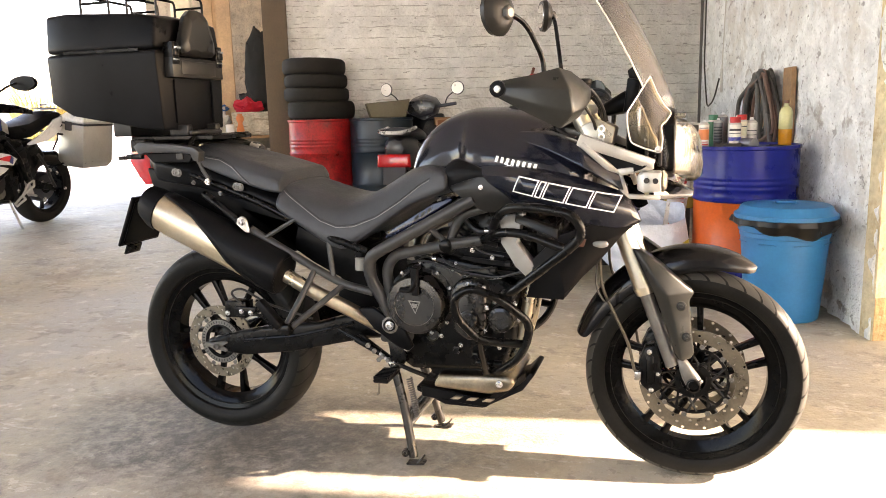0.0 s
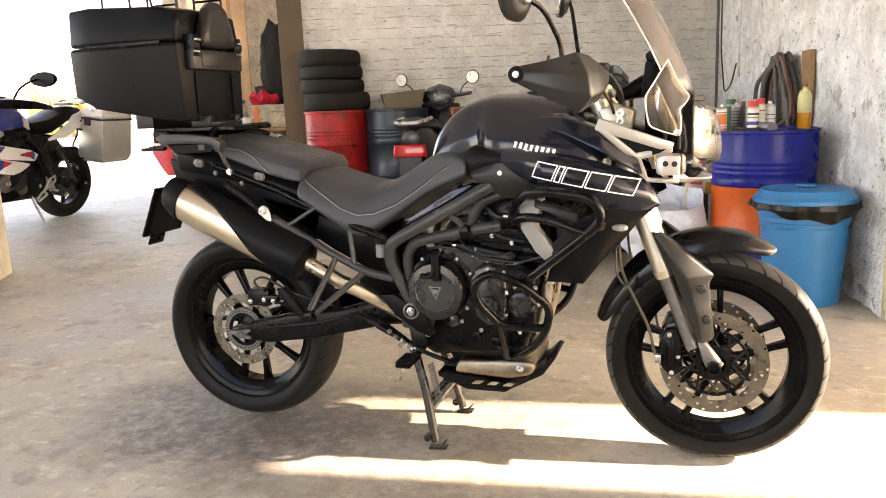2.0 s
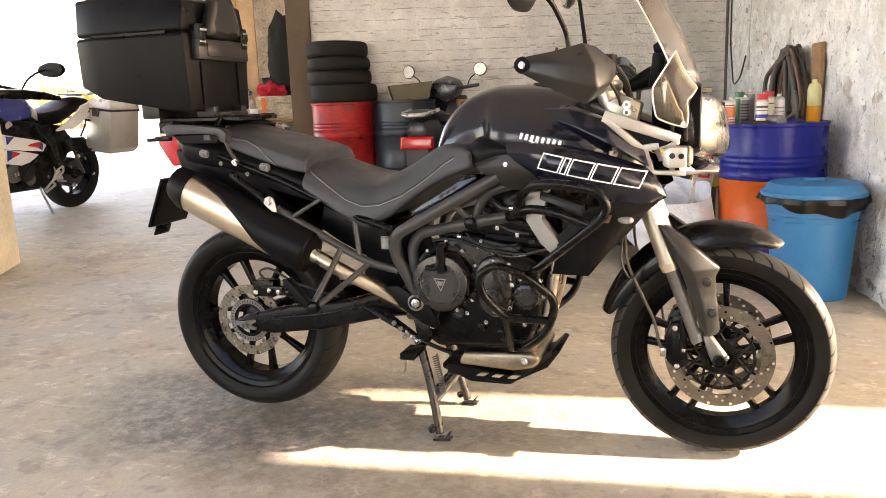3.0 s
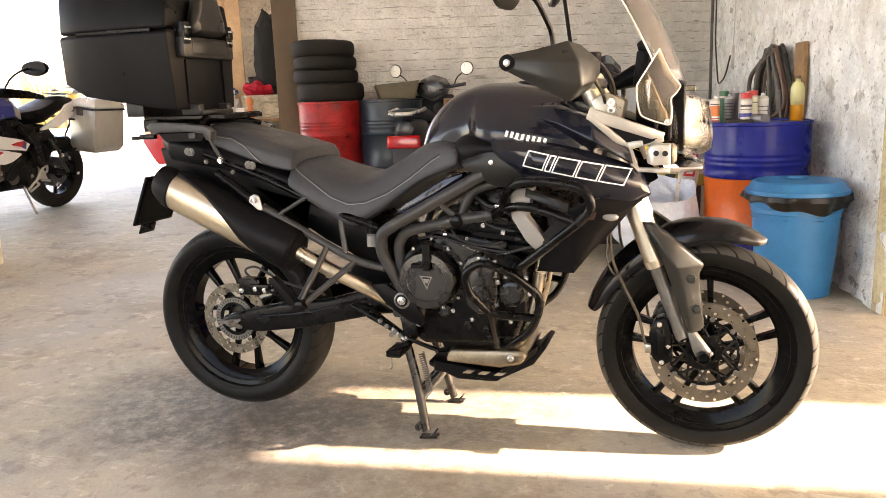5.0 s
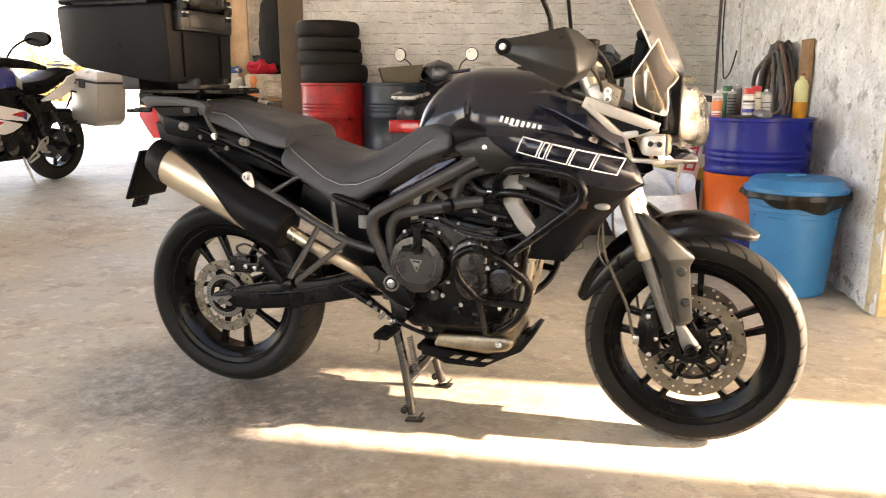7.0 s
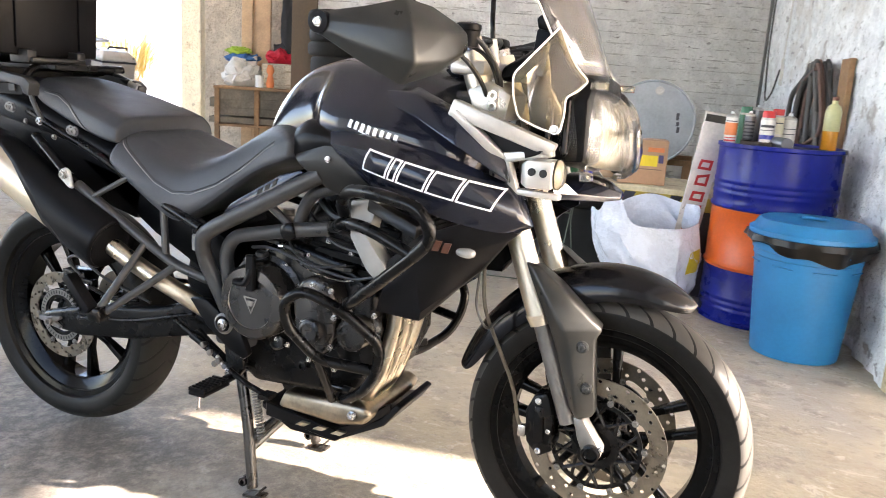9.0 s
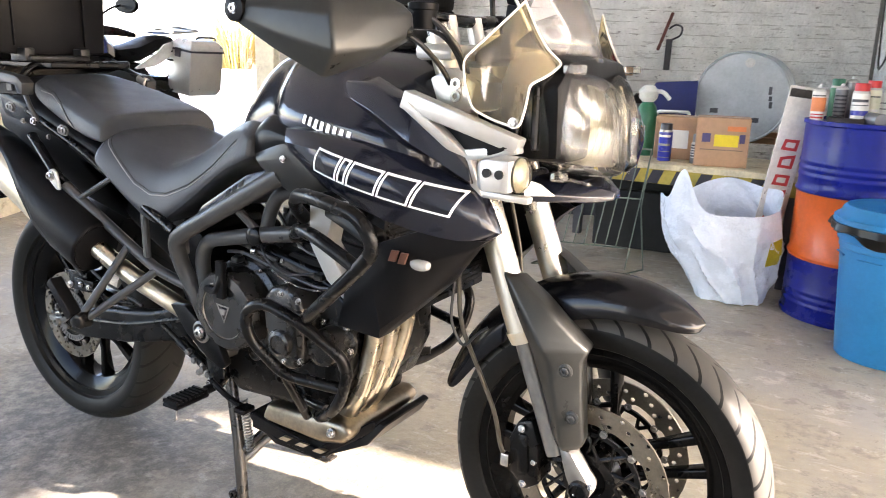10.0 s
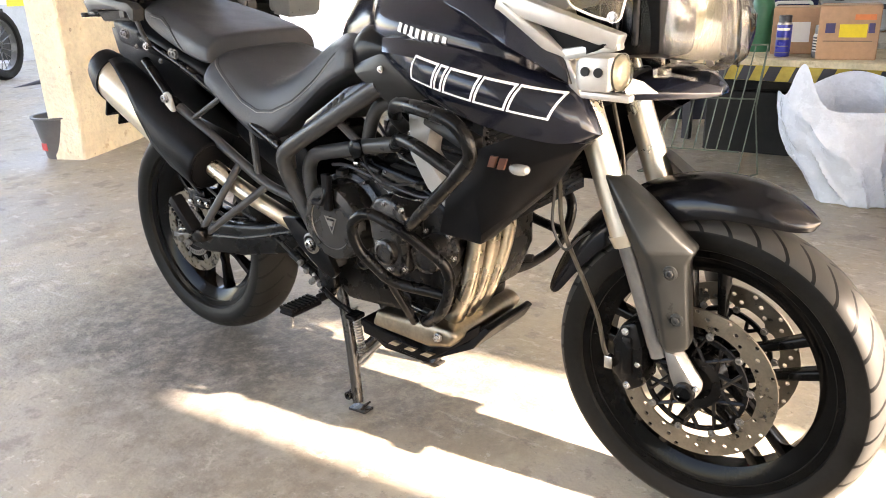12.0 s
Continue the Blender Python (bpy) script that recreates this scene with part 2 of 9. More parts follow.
dark_patch(CONCRETE, (-0.12, -0.12), (0.8, 0.5), (0.075, 0.072, 0.07), 0.9)
# contact shade under the motorcycle, put into the floor colour
dark_patch(CONCRETE, (0.35, 0.10), (1.0, 0.35), (0.10, 0.09, 0.08), 0.7)
dark_patch(CONCRETE, (1.0, -0.55), (1.3, 0.25), (0.14, 0.12, 0.10), 0.6)
YARD = mat("yard_ground", (0.62, 0.62, 0.62), 0.9, var=0.1, scale=0.6, fine=8)
# the small dark specks put the pits' shade and dirt into the colour
PLASTER = layers(mat("rough_plaster", (0.86, 0.885, 0.90), 0.9, var=0.14, scale=7, fine=70, bump=1.0, bscale=26, rvar=0.05), (1.5, 0.50, 0.60, (0.62, 0.59, 0.55), 0.75, 9), (2.6, 0.58, 0.63, (0.40, 0.37, 0.34), 0.8, 9), (26, 0.60, 0.64, (0.2, 0.19, 0.18), 0.75, 5), (9, 0.605, 0.64, (0.26, 0.25, 0.24), 0.8, 7), (13, 0.56, 0.66, (0.52, 0.52, 0.52), 0.6, 9), (4.0, 0.64, 0.68, (0.33, 0.27, 0.21), 0.7, 8))
PAINT_WALL = layers(mat("limewashed_brick", (0.87, 0.86, 0.83), 0.92, var=0.10, scale=5, fine=55, bump=1.0, bscale=30, rvar=0.05, placed=True), (2.0, 0.52, 0.66, (0.66, 0.63, 0.58), 0.5, 7), (4.5, 0.595, 0.64, (0.36, 0.33, 0.30), 0.6, 7, (1, 1, 7)), (10, 0.62, 0.66, (0.22, 0.2, 0.18), 0.75, 7, (1, 1, 3)), (30, 0.64, 0.68, (0.25, 0.23, 0.2), 0.5, 5), (1.1, 0.62, 0.68, (0.5, 0.44, 0.36), 0.4, 9))
MORTAR = mat("painted_mortar", (0.62, 0.60, 0.56), 0.95, var=0.2, scale=9, fine=80, bump=0.8, bscale=60)
NEUTRAL = mat("dull_white_paint", (0.78, 0.77, 0.75), 0.85, var=0.08, scale=2, fine=20)
CREAM = layers(mat("cream_paint", (0.88, 0.80, 0.62), 0.75, var=0.12, scale=3, fine=30, bump=0.6, bscale=30), (7, 0.60, 0.66, (0.55, 0.42, 0.24), 0.6, 8), (16, 0.64, 0.68, (0.3, 0.22, 0.14), 0.6, 5))
REVEAL = layers(mat("stained_cream_paint", (0.74, 0.63, 0.42), 0.8, var=0.2, scale=3, fine=30, bump=0.6, bscale=30), (6, 0.50, 0.62, (0.42, 0.30, 0.16), 0.85, 9), (20, 0.62, 0.68, (0.25, 0.16, 0.08), 0.7, 5), (3, 0.62, 0.68, (0.75, 0.73, 0.7), 0.8, 8))
CEILING = mat("ceiling_concrete", (0.72, 0.69, 0.65), 0.9, var=0.1, scale=2, fine=20)
TAN_BRICK = layers(mat("tan_brick", (0.62, 0.53, 0.42), 0.9, var=0.18, scale=6, fine=50, bump=0.8, bscale=30, placed=True), (14, 0.58, 0.64, (0.25, 0.2, 0.15), 0.7, 6), (2.5, 0.55, 0.66, (0.4, 0.32, 0.24), 0.7, 8))
RUST_BRICK = mat("bare_brick", (0.42, 0.2, 0.12), 0.9, var=0.2, scale=10, fine=60, bump=0.5, bscale=50)

# ---- the setting ----
W, N = V((0.899, 0.438, 0)), V((-0.438, 0.899, 0))      # the building's two directions


def floor_height(x, y):
    s = min(1.0, max(0.0, (y - 0.45 * x - 2.6) / 2.2))
    return 0.2 * s * s * (3 - 2 * s)


def floor_mesh():
    bm = bmesh.new()
    xs = [-400, -120, -60, -30, -18, -12] + [-9 + 0.5 * k for k in range(30)] + [8, 12, 20, 60, 400]
    ys = [-400, -60, -20, -10, -6] + [-4 + 0.5 * k for k in range(30)] + [13, 18, 30, 60, 400]
    grid = [[bm.verts.new((x, y, 0.462 * floor_height(x, y))) for y in ys] for x in xs]
    for i in range(len(xs) - 1):
        for j in range(len(ys) - 1):
            f = bm.faces.new((grid[i][j], grid[i + 1][j], grid[i + 1][j + 1], grid[i][j + 1]))
            c = f.calc_center_median()
            u, v = c.dot(W), c.dot(N)
            f.material_index = 0 if -7.5 < u < 6 and -8 < v < 7.5 else 1
    return bm


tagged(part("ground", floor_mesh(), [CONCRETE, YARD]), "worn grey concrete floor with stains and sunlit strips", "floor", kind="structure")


def wall_between(name, a, b, thick, z0, z1, mat_, label, cuts=0, rough=0.0):
    """An upright wall whose visible face runs from a to b; the thickness lies to the left of that way."""
    a, b = V((*a, 0)), V((*b, 0))
    d = b - a
    bm = box(0, 0, z0, d.length, thick, z1)
    ob = part(name, bm, mat_, smooth=0)
    ob.matrix_basis = Matrix.Translation(a) @ pose(0, 0, 0, 0, 0, math.degrees(math.atan2(d.y, d.x)))
    return tagged(ob, label, "wall", kind="structure")


H = 4.2
at_uv = lambda u, v: (W * u + N * v).xy
back_l, back_r = at_uv(-1.1, 4.72), (1.63, 6.04)
alc_l, alc_r = at_uv(-0.62, 4.72), at_uv(0.03, 4.72)
wall_between("wall_north", alc_r, back_r, 0.25, -0.1, H, MORTAR, "limewashed brick wall with rough courses")
wall_between("wall_far", at_uv(-1.8, 7.7), at_uv(0.13, 7.7), 0.2, -0.1, H, TAN_BRICK, "dim tan brick wall behind the opening")
wall_between("wall_far_side", at_uv(-0.005, 5.85), at_uv(-0.005, 7.7), 0.1, -0.1, H, TAN_BRICK, "dim side of the opening")
post2 = part("pillar_slim", box(0, 0, -0.1, 0.15, 0.15, H, 0.008, 1), CREAM, smooth=0)
post2.matrix_basis = Matrix.Translation((*at_uv(-0.84, 3.9), 0)) @ pose(0, 0, 0, 0, 0, 26)
tagged(post2, "slim cream painted pillar before the opening", "pillar", kind="structure")

# the roughcast wall beside the gate, with an uneven face
def rough_wall(a, b, thick, z1):
    a, b = V((*a, 0)), V((*b, 0))
    d = b - a
    n = int(d.length / 0.03)
    nz = int(z1 / 0.03)
    bm = bmesh.new()
    grid = [[None] * (nz + 1) for _ in range(n + 1)]
    for i in range(n + 1):
        for k in range(nz + 1):
            x, z = d.length * i / n, -0.1 + (z1 + 0.1) * k / nz
            q = V((x, 3.3, z))
            y = 0.02 * noise.noise(q * 4) + 0.018 * noise.noise(q * 11) + 0.016 * noise.noise(q * 1.3) + 0.012 * noise.noise(q * 27)
            grid[i][k] = bm.verts.new((x, y, z))
    for i in range(n):
        for k in range(nz):
            bm.faces.new((grid[i][k], grid[i + 1][k], grid[i + 1][k + 1], grid[i][k + 1]))
    back = [bm.verts.new((x, -thick, z)) for x, z in ((0, -0.1), (d.length, -0.1), (d.length, z1), (0, z1))]
    bm.faces.new(back)
    ring = [[g[0] for g in grid], grid[-1], [g[-1] for g in grid][::-1], grid[0][::-1]]
    for k, line in enumerate(ring):
        bm.faces.new([*line, back[(k + 1) % 4], back[k]])
    ob = part("wall_east", bm, PLASTER)
    ob.matrix_basis = Matrix.Translation(a) @ pose(0, 0, 0, 0, 0, math.degrees(math.atan2(d.y, d.x)))
    return tagged(ob, "rough roughcast white wall with bare patches", "wall", kind="structure")


rough_wall((2.34, 1.6), (1.63, 6.04), 0.6, H)
wall_between("wall_east_end", (1.655, 7.08), (1.635, 6.02), 0.4, -0.1, H, PLASTER, "plastered wall that runs on to the corner")
wall_between("wall_reveal", (2.352, 1.585), (3.0, 1.84), 0.1, -0.1, H, REVEAL, "cream painted reveal beside the gate")

tagged(part("trim", box(0.0, -0.003, 0.0, 0.69, 0.0, 0.205, 0.001, 1), layers(mat("brown_wall_base", (0.50, 0.34, 0.17), 0.85, var=0.2, scale=6, bump=0.6, bscale=30), (9, 0.52, 0.60, (0.3, 0.19, 0.09), 0.8, 8), (22, 0.6, 0.66, (0.68, 0.6, 0.45), 0.6, 5)), m=Matrix.Translation((2.352, 1.585, 0)) @ pose(0, 0, 0, 0, 0, math.degrees(math.atan2(0.255, 0.648)))), "brown stained base band of the reveal", "trim", kind="structure")
tagged(part("trim", box(0.0, -0.004, 0.686, 0.69, 0.0, 0.694, 0.001, 1), REVEAL, m=Matrix.Translation((2.352, 1.585, 0)) @ pose(0, 0, 0, 0, 0, math.degrees(math.atan2(0.255, 0.648)))), "narrow raised seam across the cream reveal", "trim", kind="structure")

# an added wall round the gate, and an unseen slotted slab that shapes the sun
# unseen wall, added so that its lintel cuts off the higher sun
gate = join(box(3.0, -7, -0.1, 3.12, -2.2, H), box(3.0, -2.2, 2.75, 3.12, 1.84, H), box(3.0, 1.84, -0.1, 3.12, 2.4, H))
tagged(part("wall_gate", gate, NEUTRAL, smooth=0), "unseen painted wall added round the gate opening", "wall", kind="structure")
AW0, AW1, AWZ, SLOT = 3.12, 9.3, 2.80, 5.68     # the slab's ends and height, and where the slot in it begins


def mask_piece(pts):
    bm = bmesh.new()
    lo = [bm.verts.new((x, y, AWZ)) for x, y in pts]
    hi = [bm.verts.new((x, y, AWZ + 0.12)) for x, y in pts]
    bm.faces.new(lo[::-1])
    bm.faces.new(hi)
    for k in range(len(pts)):
        q = (k + 1) % len(pts)
        bm.faces.new((lo[k], lo[q], hi[q], hi[k]))
    return bm


skew = 0.135 * (AW1 - SLOT)
# unseen slab, added to cut the sun into strips; its tongue shades the front tyre
sun_mask = join(mask_piece([(AW0, -9), (SLOT, -9), (SLOT, 9), (AW0, 9)]), mask_piece([(SLOT, 0.50), (6.2, 0.50), (6.2, 0.74), (SLOT, 0.74)]), mask_piece([(SLOT, -9), (AW1, -9), (AW1, 0.32 + skew), (SLOT, 0.32)]), mask_piece([(SLOT, 0.92), (AW1, 0.92 + skew), (AW1, 9), (SLOT, 9)]))
tagged(part("sun_mask", sun_mask, CEILING, smooth=0), "slotted slab out of view, added to shape the sunlight", "roof", kind="structure")
# an added wall behind the camera; its open bay is sized for the light
south = join(box(-4.2, -5.2, 3.3, 1.2, -5.0, H), box(-7.4, -5.2, -0.1, -4.2, -5.0, H), box(1.2, -5.2, -0.1, 3.12, -5.0, H))
tagged(part("wall_south", south, NEUTRAL, smooth=0), "unseen wall added behind the camera, open to let in light", "wall", kind="structure")
# ceiling over both bays
c = [V((-9.5, -5.2)), V((3.12, -5.2)), V((3.12, 8.5)), V((-9.5, 6.0))]
bm = bmesh.new()
lo = [bm.verts.new((*p, H)) for p in c]
hi = [bm.verts.new((*p, H + 0.2)) for p in c]
bm.faces.new(lo)
bm.faces.new(hi[::-1])
for k in range(4):
    q = (k + 1) % 4
    bm.faces.new((lo[k], hi[k], hi[q], lo[q]))
tagged(part("ceiling", bm, CEILING, smooth=0), "plain grey concrete ceiling", "ceiling", kind="structure")

tagged(part("gate_track", box(-12.5, 9.62, 0.088, -6.2, 9.70, 0.108, 0.003, 1), RUST_BRICK), "rusty steel track across the yard entrance", "track", kind="structure")

# the stub of wall between the two bays
stub = box(0, 0, -0.1, 0.97, 0.22, H, 0.01, 1)
ob = part("pillar", stub, CREAM, smooth=0)
ob.matrix_basis = Matrix.Translation((-2.82, 0.98, 0)) @ pose(0, 0, 0, 0, 0, math.degrees(math.atan2(N.y, N.x)))
tagged(ob, "cream painted pillar with bare brick low down", "pillar", kind="structure")


# the far hall is scaled about the first camera's eye, to fit its view
EYE_A = V((1.486, -2.309, 1.097))
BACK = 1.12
deep = lambda k, right=0.0: Matrix.Translation(V((0.83, 0.55, 0)) * right) @ Matrix.Translation(EYE_A) @ Matrix.Scale(k, 4) @ Matrix.Translation(-EYE_A)
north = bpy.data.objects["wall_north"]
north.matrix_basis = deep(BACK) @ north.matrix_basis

# ---- the motorcycle: rear axle over x = 0, front to +x, its right side to -y ----
SATIN = mat("satin_black_paint", (0.0072, 0.0088, 0.0155), 0.18, var=0.08, scale=3, rvar=0.03, coat=0.25, spec=0.32)
BLACKP = mat("black_plastic", (0.0045, 0.0045, 0.005), 0.36, spec=0.08, var=0.15, scale=9, bump=0.15, bscale=500)
BLACKM = mat("black_enamelled_metal", (0.004, 0.004, 0.004), 0.26, metal=0.0, spec=0.15, var=0.2, scale=12, rvar=0.12)
FRAMEM = mat("dark_grey_frame_paint", (0.046, 0.0465, 0.046), 0.36, metal=0.2, spec=0.25, var=0.12, scale=14)
GREYP = mat("grey_brown_plastic", (0.012, 0.0118, 0.0108), 0.36, spec=0.26, var=0.1, scale=9, bump=0.1, bscale=600)
SEATM = mat("black_seat_vinyl", (0.041, 0.044, 0.049), 0.45, spec=0.3, var=0.12, scale=8, bump=0.35, bscale=420)
STEELM = mat("brushed_steel", (0.58, 0.49, 0.36), 0.33, metal=1.0, var=0.08, scale=5, fine=90, rvar=0.08)
HEADERM = mat("heat_tinted_steel", (0.62, 0.55, 0.43), 0.3, metal=1.0, var=0.2, scale=7, rvar=0.1)
ALUM = mat("anodised_fork_tube", (0.66, 0.62, 0.52), 0.3, metal=0.9, var=0.05, scale=6, rvar=0.06)
SILVER = mat("silver_painted_trim", (0.5, 0.49, 0.46), 0.36, metal=0.6, var=0.06, scale=8)
CHROME = mat("bright_bolts", (0.52, 0.51, 0.49), 0.24, metal=1.0, var=0.1, scale=40)
CASTG = mat("grey_cast_metal", (0.15, 0.145, 0.135), 0.38, metal=0.5, var=0.12, scale=20)
DISCM = mat("brake_disc_steel", (0.17, 0.15, 0.118), 0.33, metal=0.8, var=0.15, scale=30, fine=200)
WHITE = mat("white_vinyl", (0.82, 0.82, 0.8), 0.5, var=0.04)
ORANGE = mat("copper_vinyl", (0.09, 0.03, 0.012), 0.5, var=0.1)
# clear plastic; the gold reflection is put into its tint
GILT = glass("gold_reflection_plastic", 0.04, (0.97, 0.88, 0.66), 0.95, 0.05)
# pale opaque colour in place of the light along clear plastic edges
EDGE = mat("bright_edge_plastic", (0.72, 0.69, 0.6), 0.15, var=0.1, coat=0.4)
CLEAR = glass("clear_plastic", 0.04, (0.99, 0.97, 0.9), 0.93, 0.06)
LENSC = glass("ribbed_lens_plastic", 0.08, (0.99, 0.97, 0.90), 0.95, 0.14)
SHELL = glass("protector_plastic", 0.03, (0.99, 0.98, 0.95), 0.97, 0.015)
SMOKE = glass("screen_plastic", 0.05, (0.98, 0.98, 0.98), 0.97, 0.11)
LENS_RED = mat("red_lens", (0.55, 0.01, 0.015), 0.12, var=0.1, coat=0.6)
MIRRORM = mat("mirror_glass", (0.85, 0.85, 0.85), 0.02, metal=1.0, var=0.0, rvar=0.0)
REFLECT = mat("lamp_reflector", (0.42, 0.39, 0.31), 0.5, metal=1.0, var=0.05, scale=30)
GRAPHITE = mat("graphite_paint", (0.033, 0.034, 0.032), 0.33, metal=0.45, spec=0.3, var=0.08, scale=9)
RIMM = mat("gloss_black_rim", (0.003, 0.0029, 0.0027), 0.15, spec=0.1, var=0.2, scale=12, rvar=0.06)
GLOSSB = mat("gloss_black_plastic", (0.004, 0.004, 0.005), 0.18, spec=0.28, var=0.1, scale=8, rvar=0.05)
# near-black, in place of the shade in holes, grooves and under the bench
HOLE = mat("hole_shade", (0.006, 0.006, 0.006), 0.7, var=0.1)
STITCH = mat("pale_thread", (0.24, 0.235, 0.225), 0.8, var=0.1)
CABLE = mat("black_cable", (0.015, 0.015, 0.015), 0.45, var=0.1)
BLUEDK = mat("dark_blue_decal", (0.008, 0.011, 0.03), 0.22, var=0.1)


def tyre_material(name, radius, width, count, slant, dusty):
    """Rubber with slanting tread grooves that run out on the shoulders, in the wheel's own space."""
    m = mat(name, (0.0075, 0.0071, 0.0064), 0.48, spec=0.12, var=0.25, scale=10, fine=120, bump=0.1, bscale=300)
    nt = m.node_tree
    b = nt.nodes["Principled BSDF"]
    tc = [n for n in nt.nodes if n.bl_idname == "ShaderNodeTexCoord"][0]
    sep = nt.nodes.new("ShaderNodeSeparateXYZ")
    nt.links.new(tc.outputs["Object"], sep.inputs[0])

    def op(kind, a, c=0.0, d=0.0):
        n = nt.nodes.new("ShaderNodeMath")
        n.operation = kind
        for k, v in enumerate((a, c, d)):
            if isinstance(v, (int, float)):
                n.inputs[k].default_value = v
            else:
                nt.links.new(v, n.inputs[k])
        return n.outputs[0]
    ang = op("DIVIDE", op("ARCTAN2", sep.outputs[2], sep.outputs[0]), 2 * math.pi)
    side = op("ABSOLUTE", sep.outputs[1])
    r = op("SQRT", op("ADD", op("POWER", sep.outputs[0], 2.0), op("POWER", sep.outputs[2], 2.0)))
    ph = op("FRACT", op("MULTIPLY_ADD", ang, count, op("MULTIPLY", side, slant)))
    line = op("LESS_THAN", op("ABSOLUTE", op("SUBTRACT", ph, 0.5)), 0.075)
    tread = op("GREATER_THAN", r, radius - width * 0.21)
    dust = nt.nodes.new("ShaderNodeMix")
    dust.data_type = "RGBA"
    nt.links.new(tread, dust.inputs[0])
    nt.links.new(b.inputs["Base Color"].links[0].from_socket, dust.inputs[6])
    dust.inputs[7].default_value = (dusty, dusty * 0.97, dusty * 0.88, 1)     # dust on the worn tread
    nt.links.new(dust.outputs[2], b.inputs["Base Color"])
    groove = op("MULTIPLY", op("MULTIPLY", line, op("GREATER_THAN", side, 0.006)), tread)
    mx = nt.nodes.new("ShaderNodeMix")
    mx.data_type = "RGBA"
    nt.links.new(groove, mx.inputs[0])
    nt.links.new(b.inputs["Base Color"].links[0].from_socket, mx.inputs[6])
    mx.inputs[7].default_value = (0.004, 0.004, 0.004, 1)
    nt.links.new(mx.outputs[2], b.inputs["Base Color"])
    bp = nt.nodes.new("ShaderNodeBump")
    bp.invert = True
    bp.inputs["Strength"].default_value, bp.inputs["Distance"].default_value = 1.0, 0.004
    nt.links.new(groove, bp.inputs["Height"])
    nt.links.new(bp.outputs[0], b.inputs["Normal"])
    return m


def tyre_mesh(R, rim_r, w, n=96):
    h = R - rim_r
    pr = []
    for k in range(25):
        a = math.pi * (k / 24) - math.pi / 2           # across the tread, shoulder to shoulder
        pr.append((R - (1 - math.cos(a)) * w * 0.24, math.sin(a) * w * 0.5))
    side = [(rim_r + h * 0.45, w * 0.505), (rim_r + h * 0.22, w * 0.47), (rim_r + h * 0.17, w * 0.455), (rim_r + h * 0.1, w * 0.44), (rim_r + 0.002, w * 0.36), (rim_r - 0.012, w * 0.34)]
    prof = [(r, -y) for r, y in side[::-1]] + pr + side
    return lathe(prof, n, "y", close=True)


def ring_flat(r0, r1, y0, y1, n=72):
    return lathe([(r0, y0), (r1, y0), (r1, y1), (r0, y1)], n, "y", close=True)


def drilled_disc(r0, r1, y, lobes=10, count=45, r_hole=0.0046):
    """A brake disc with drilled holes in three rings, its inner edge cut out between the lobes that carry it."""
    bm = bmesh.new()
    at = lambda r, a, yy: bm.verts.new((r * math.cos(a), yy, r * math.sin(a)))
    inner = lambda a: r0 + 0.05 * r1 * (1 - max(0.0, math.cos(lobes * (a - 0.1))) ** 3)
    bands = [r0 + 0.05 * r1 + 0.001] + [r0 + 0.05 * r1 + (r1 - r0 - 0.05 * r1) * f for f in (0.36, 0.68, 1.0)]
    for k in range(count):
        a0, a1 = 2 * math.pi * k / count, 2 * math.pi * (k + 1) / count
        am = (a0 + a1) / 2
        for yy in (y - 0.0025, y + 0.0025):
            bm.faces.new([at(inner(a0), a0, yy), at(inner(am), am, yy), at(inner(a1), a1, yy), at(bands[0], a1, yy), at(bands[0], a0, yy)])
            for j in range(3):
                q0, q1 = bands[j], bands[j + 1]
                rm = (q0 + q1) / 2
                if j != k % 3:
                    bm.faces.new([at(q0, a0, yy), at(q0, a1, yy), at(q1, a1, yy), at(q1, a0, yy)])
                    continue
                out = [(q0, a0), (q0, am), (q0, a1), (rm, a1), (q1, a1), (q1, am), (q1, a0), (rm, a0)]
                c = V((rm * math.cos(am), yy, rm * math.sin(am)))
                ov = [at(r, a, yy) for r, a in out]
                hv = [bm.verts.new(c + (v.co - c).normalized() * r_hole) for v in ov]
                far_ = [bm.verts.new(v.co + V((0, 0.005, 0))) for v in hv] if yy < y else None
                for i in range(8):
                    n = (i + 1) % 8
                    bm.faces.new((ov[i], ov[n], hv[n], hv[i]))
                    if far_:
                        bm.faces.new((hv[i], hv[n], far_[n], far_[i]))
        for r_a, r_b in ((inner(a0), inner(am)), (r1, None)):
            if r_b is None:
                bm.faces.new([at(r1, a0, y - 0.0025), at(r1, a1, y - 0.0025), at(r1, a1, y + 0.0025), at(r1, a0, y + 0.0025)])
            else:
                for (p, pa), (q, qa) in (((r_a, a0), (r_b, am)), ((r_b, am), (inner(a1), a1))):
                    bm.faces.new([at(p, pa, y - 0.0025), at(q, qa, y - 0.0025), at(q, qa, y + 0.0025), at(p, pa, y + 0.0025)])
    bmesh.ops.remove_doubles(bm, verts=bm.verts[:], dist=0.0001)
    return bm


def bolts(places, r, depth, axis=(0, -1, 0)):
    """Hexagon bolt heads with a washer, facing along axis."""
    bms = []                     # one mesh for each bolt
    q = V(axis).to_track_quat("Z", "Y").to_matrix().to_4x4()
    for p in places:
        b = join(lathe([(r * 1.25, 0), (r * 1.25, depth * 0.3)], 12), lathe([(r, depth * 0.3), (r, depth * 0.9), (r * 0.85, depth), (r * 0.5, depth), (r * 0.45, depth * 0.6)], 6))
        bms.append(move(b, Matrix.Translation(p) @ q))
    return bms


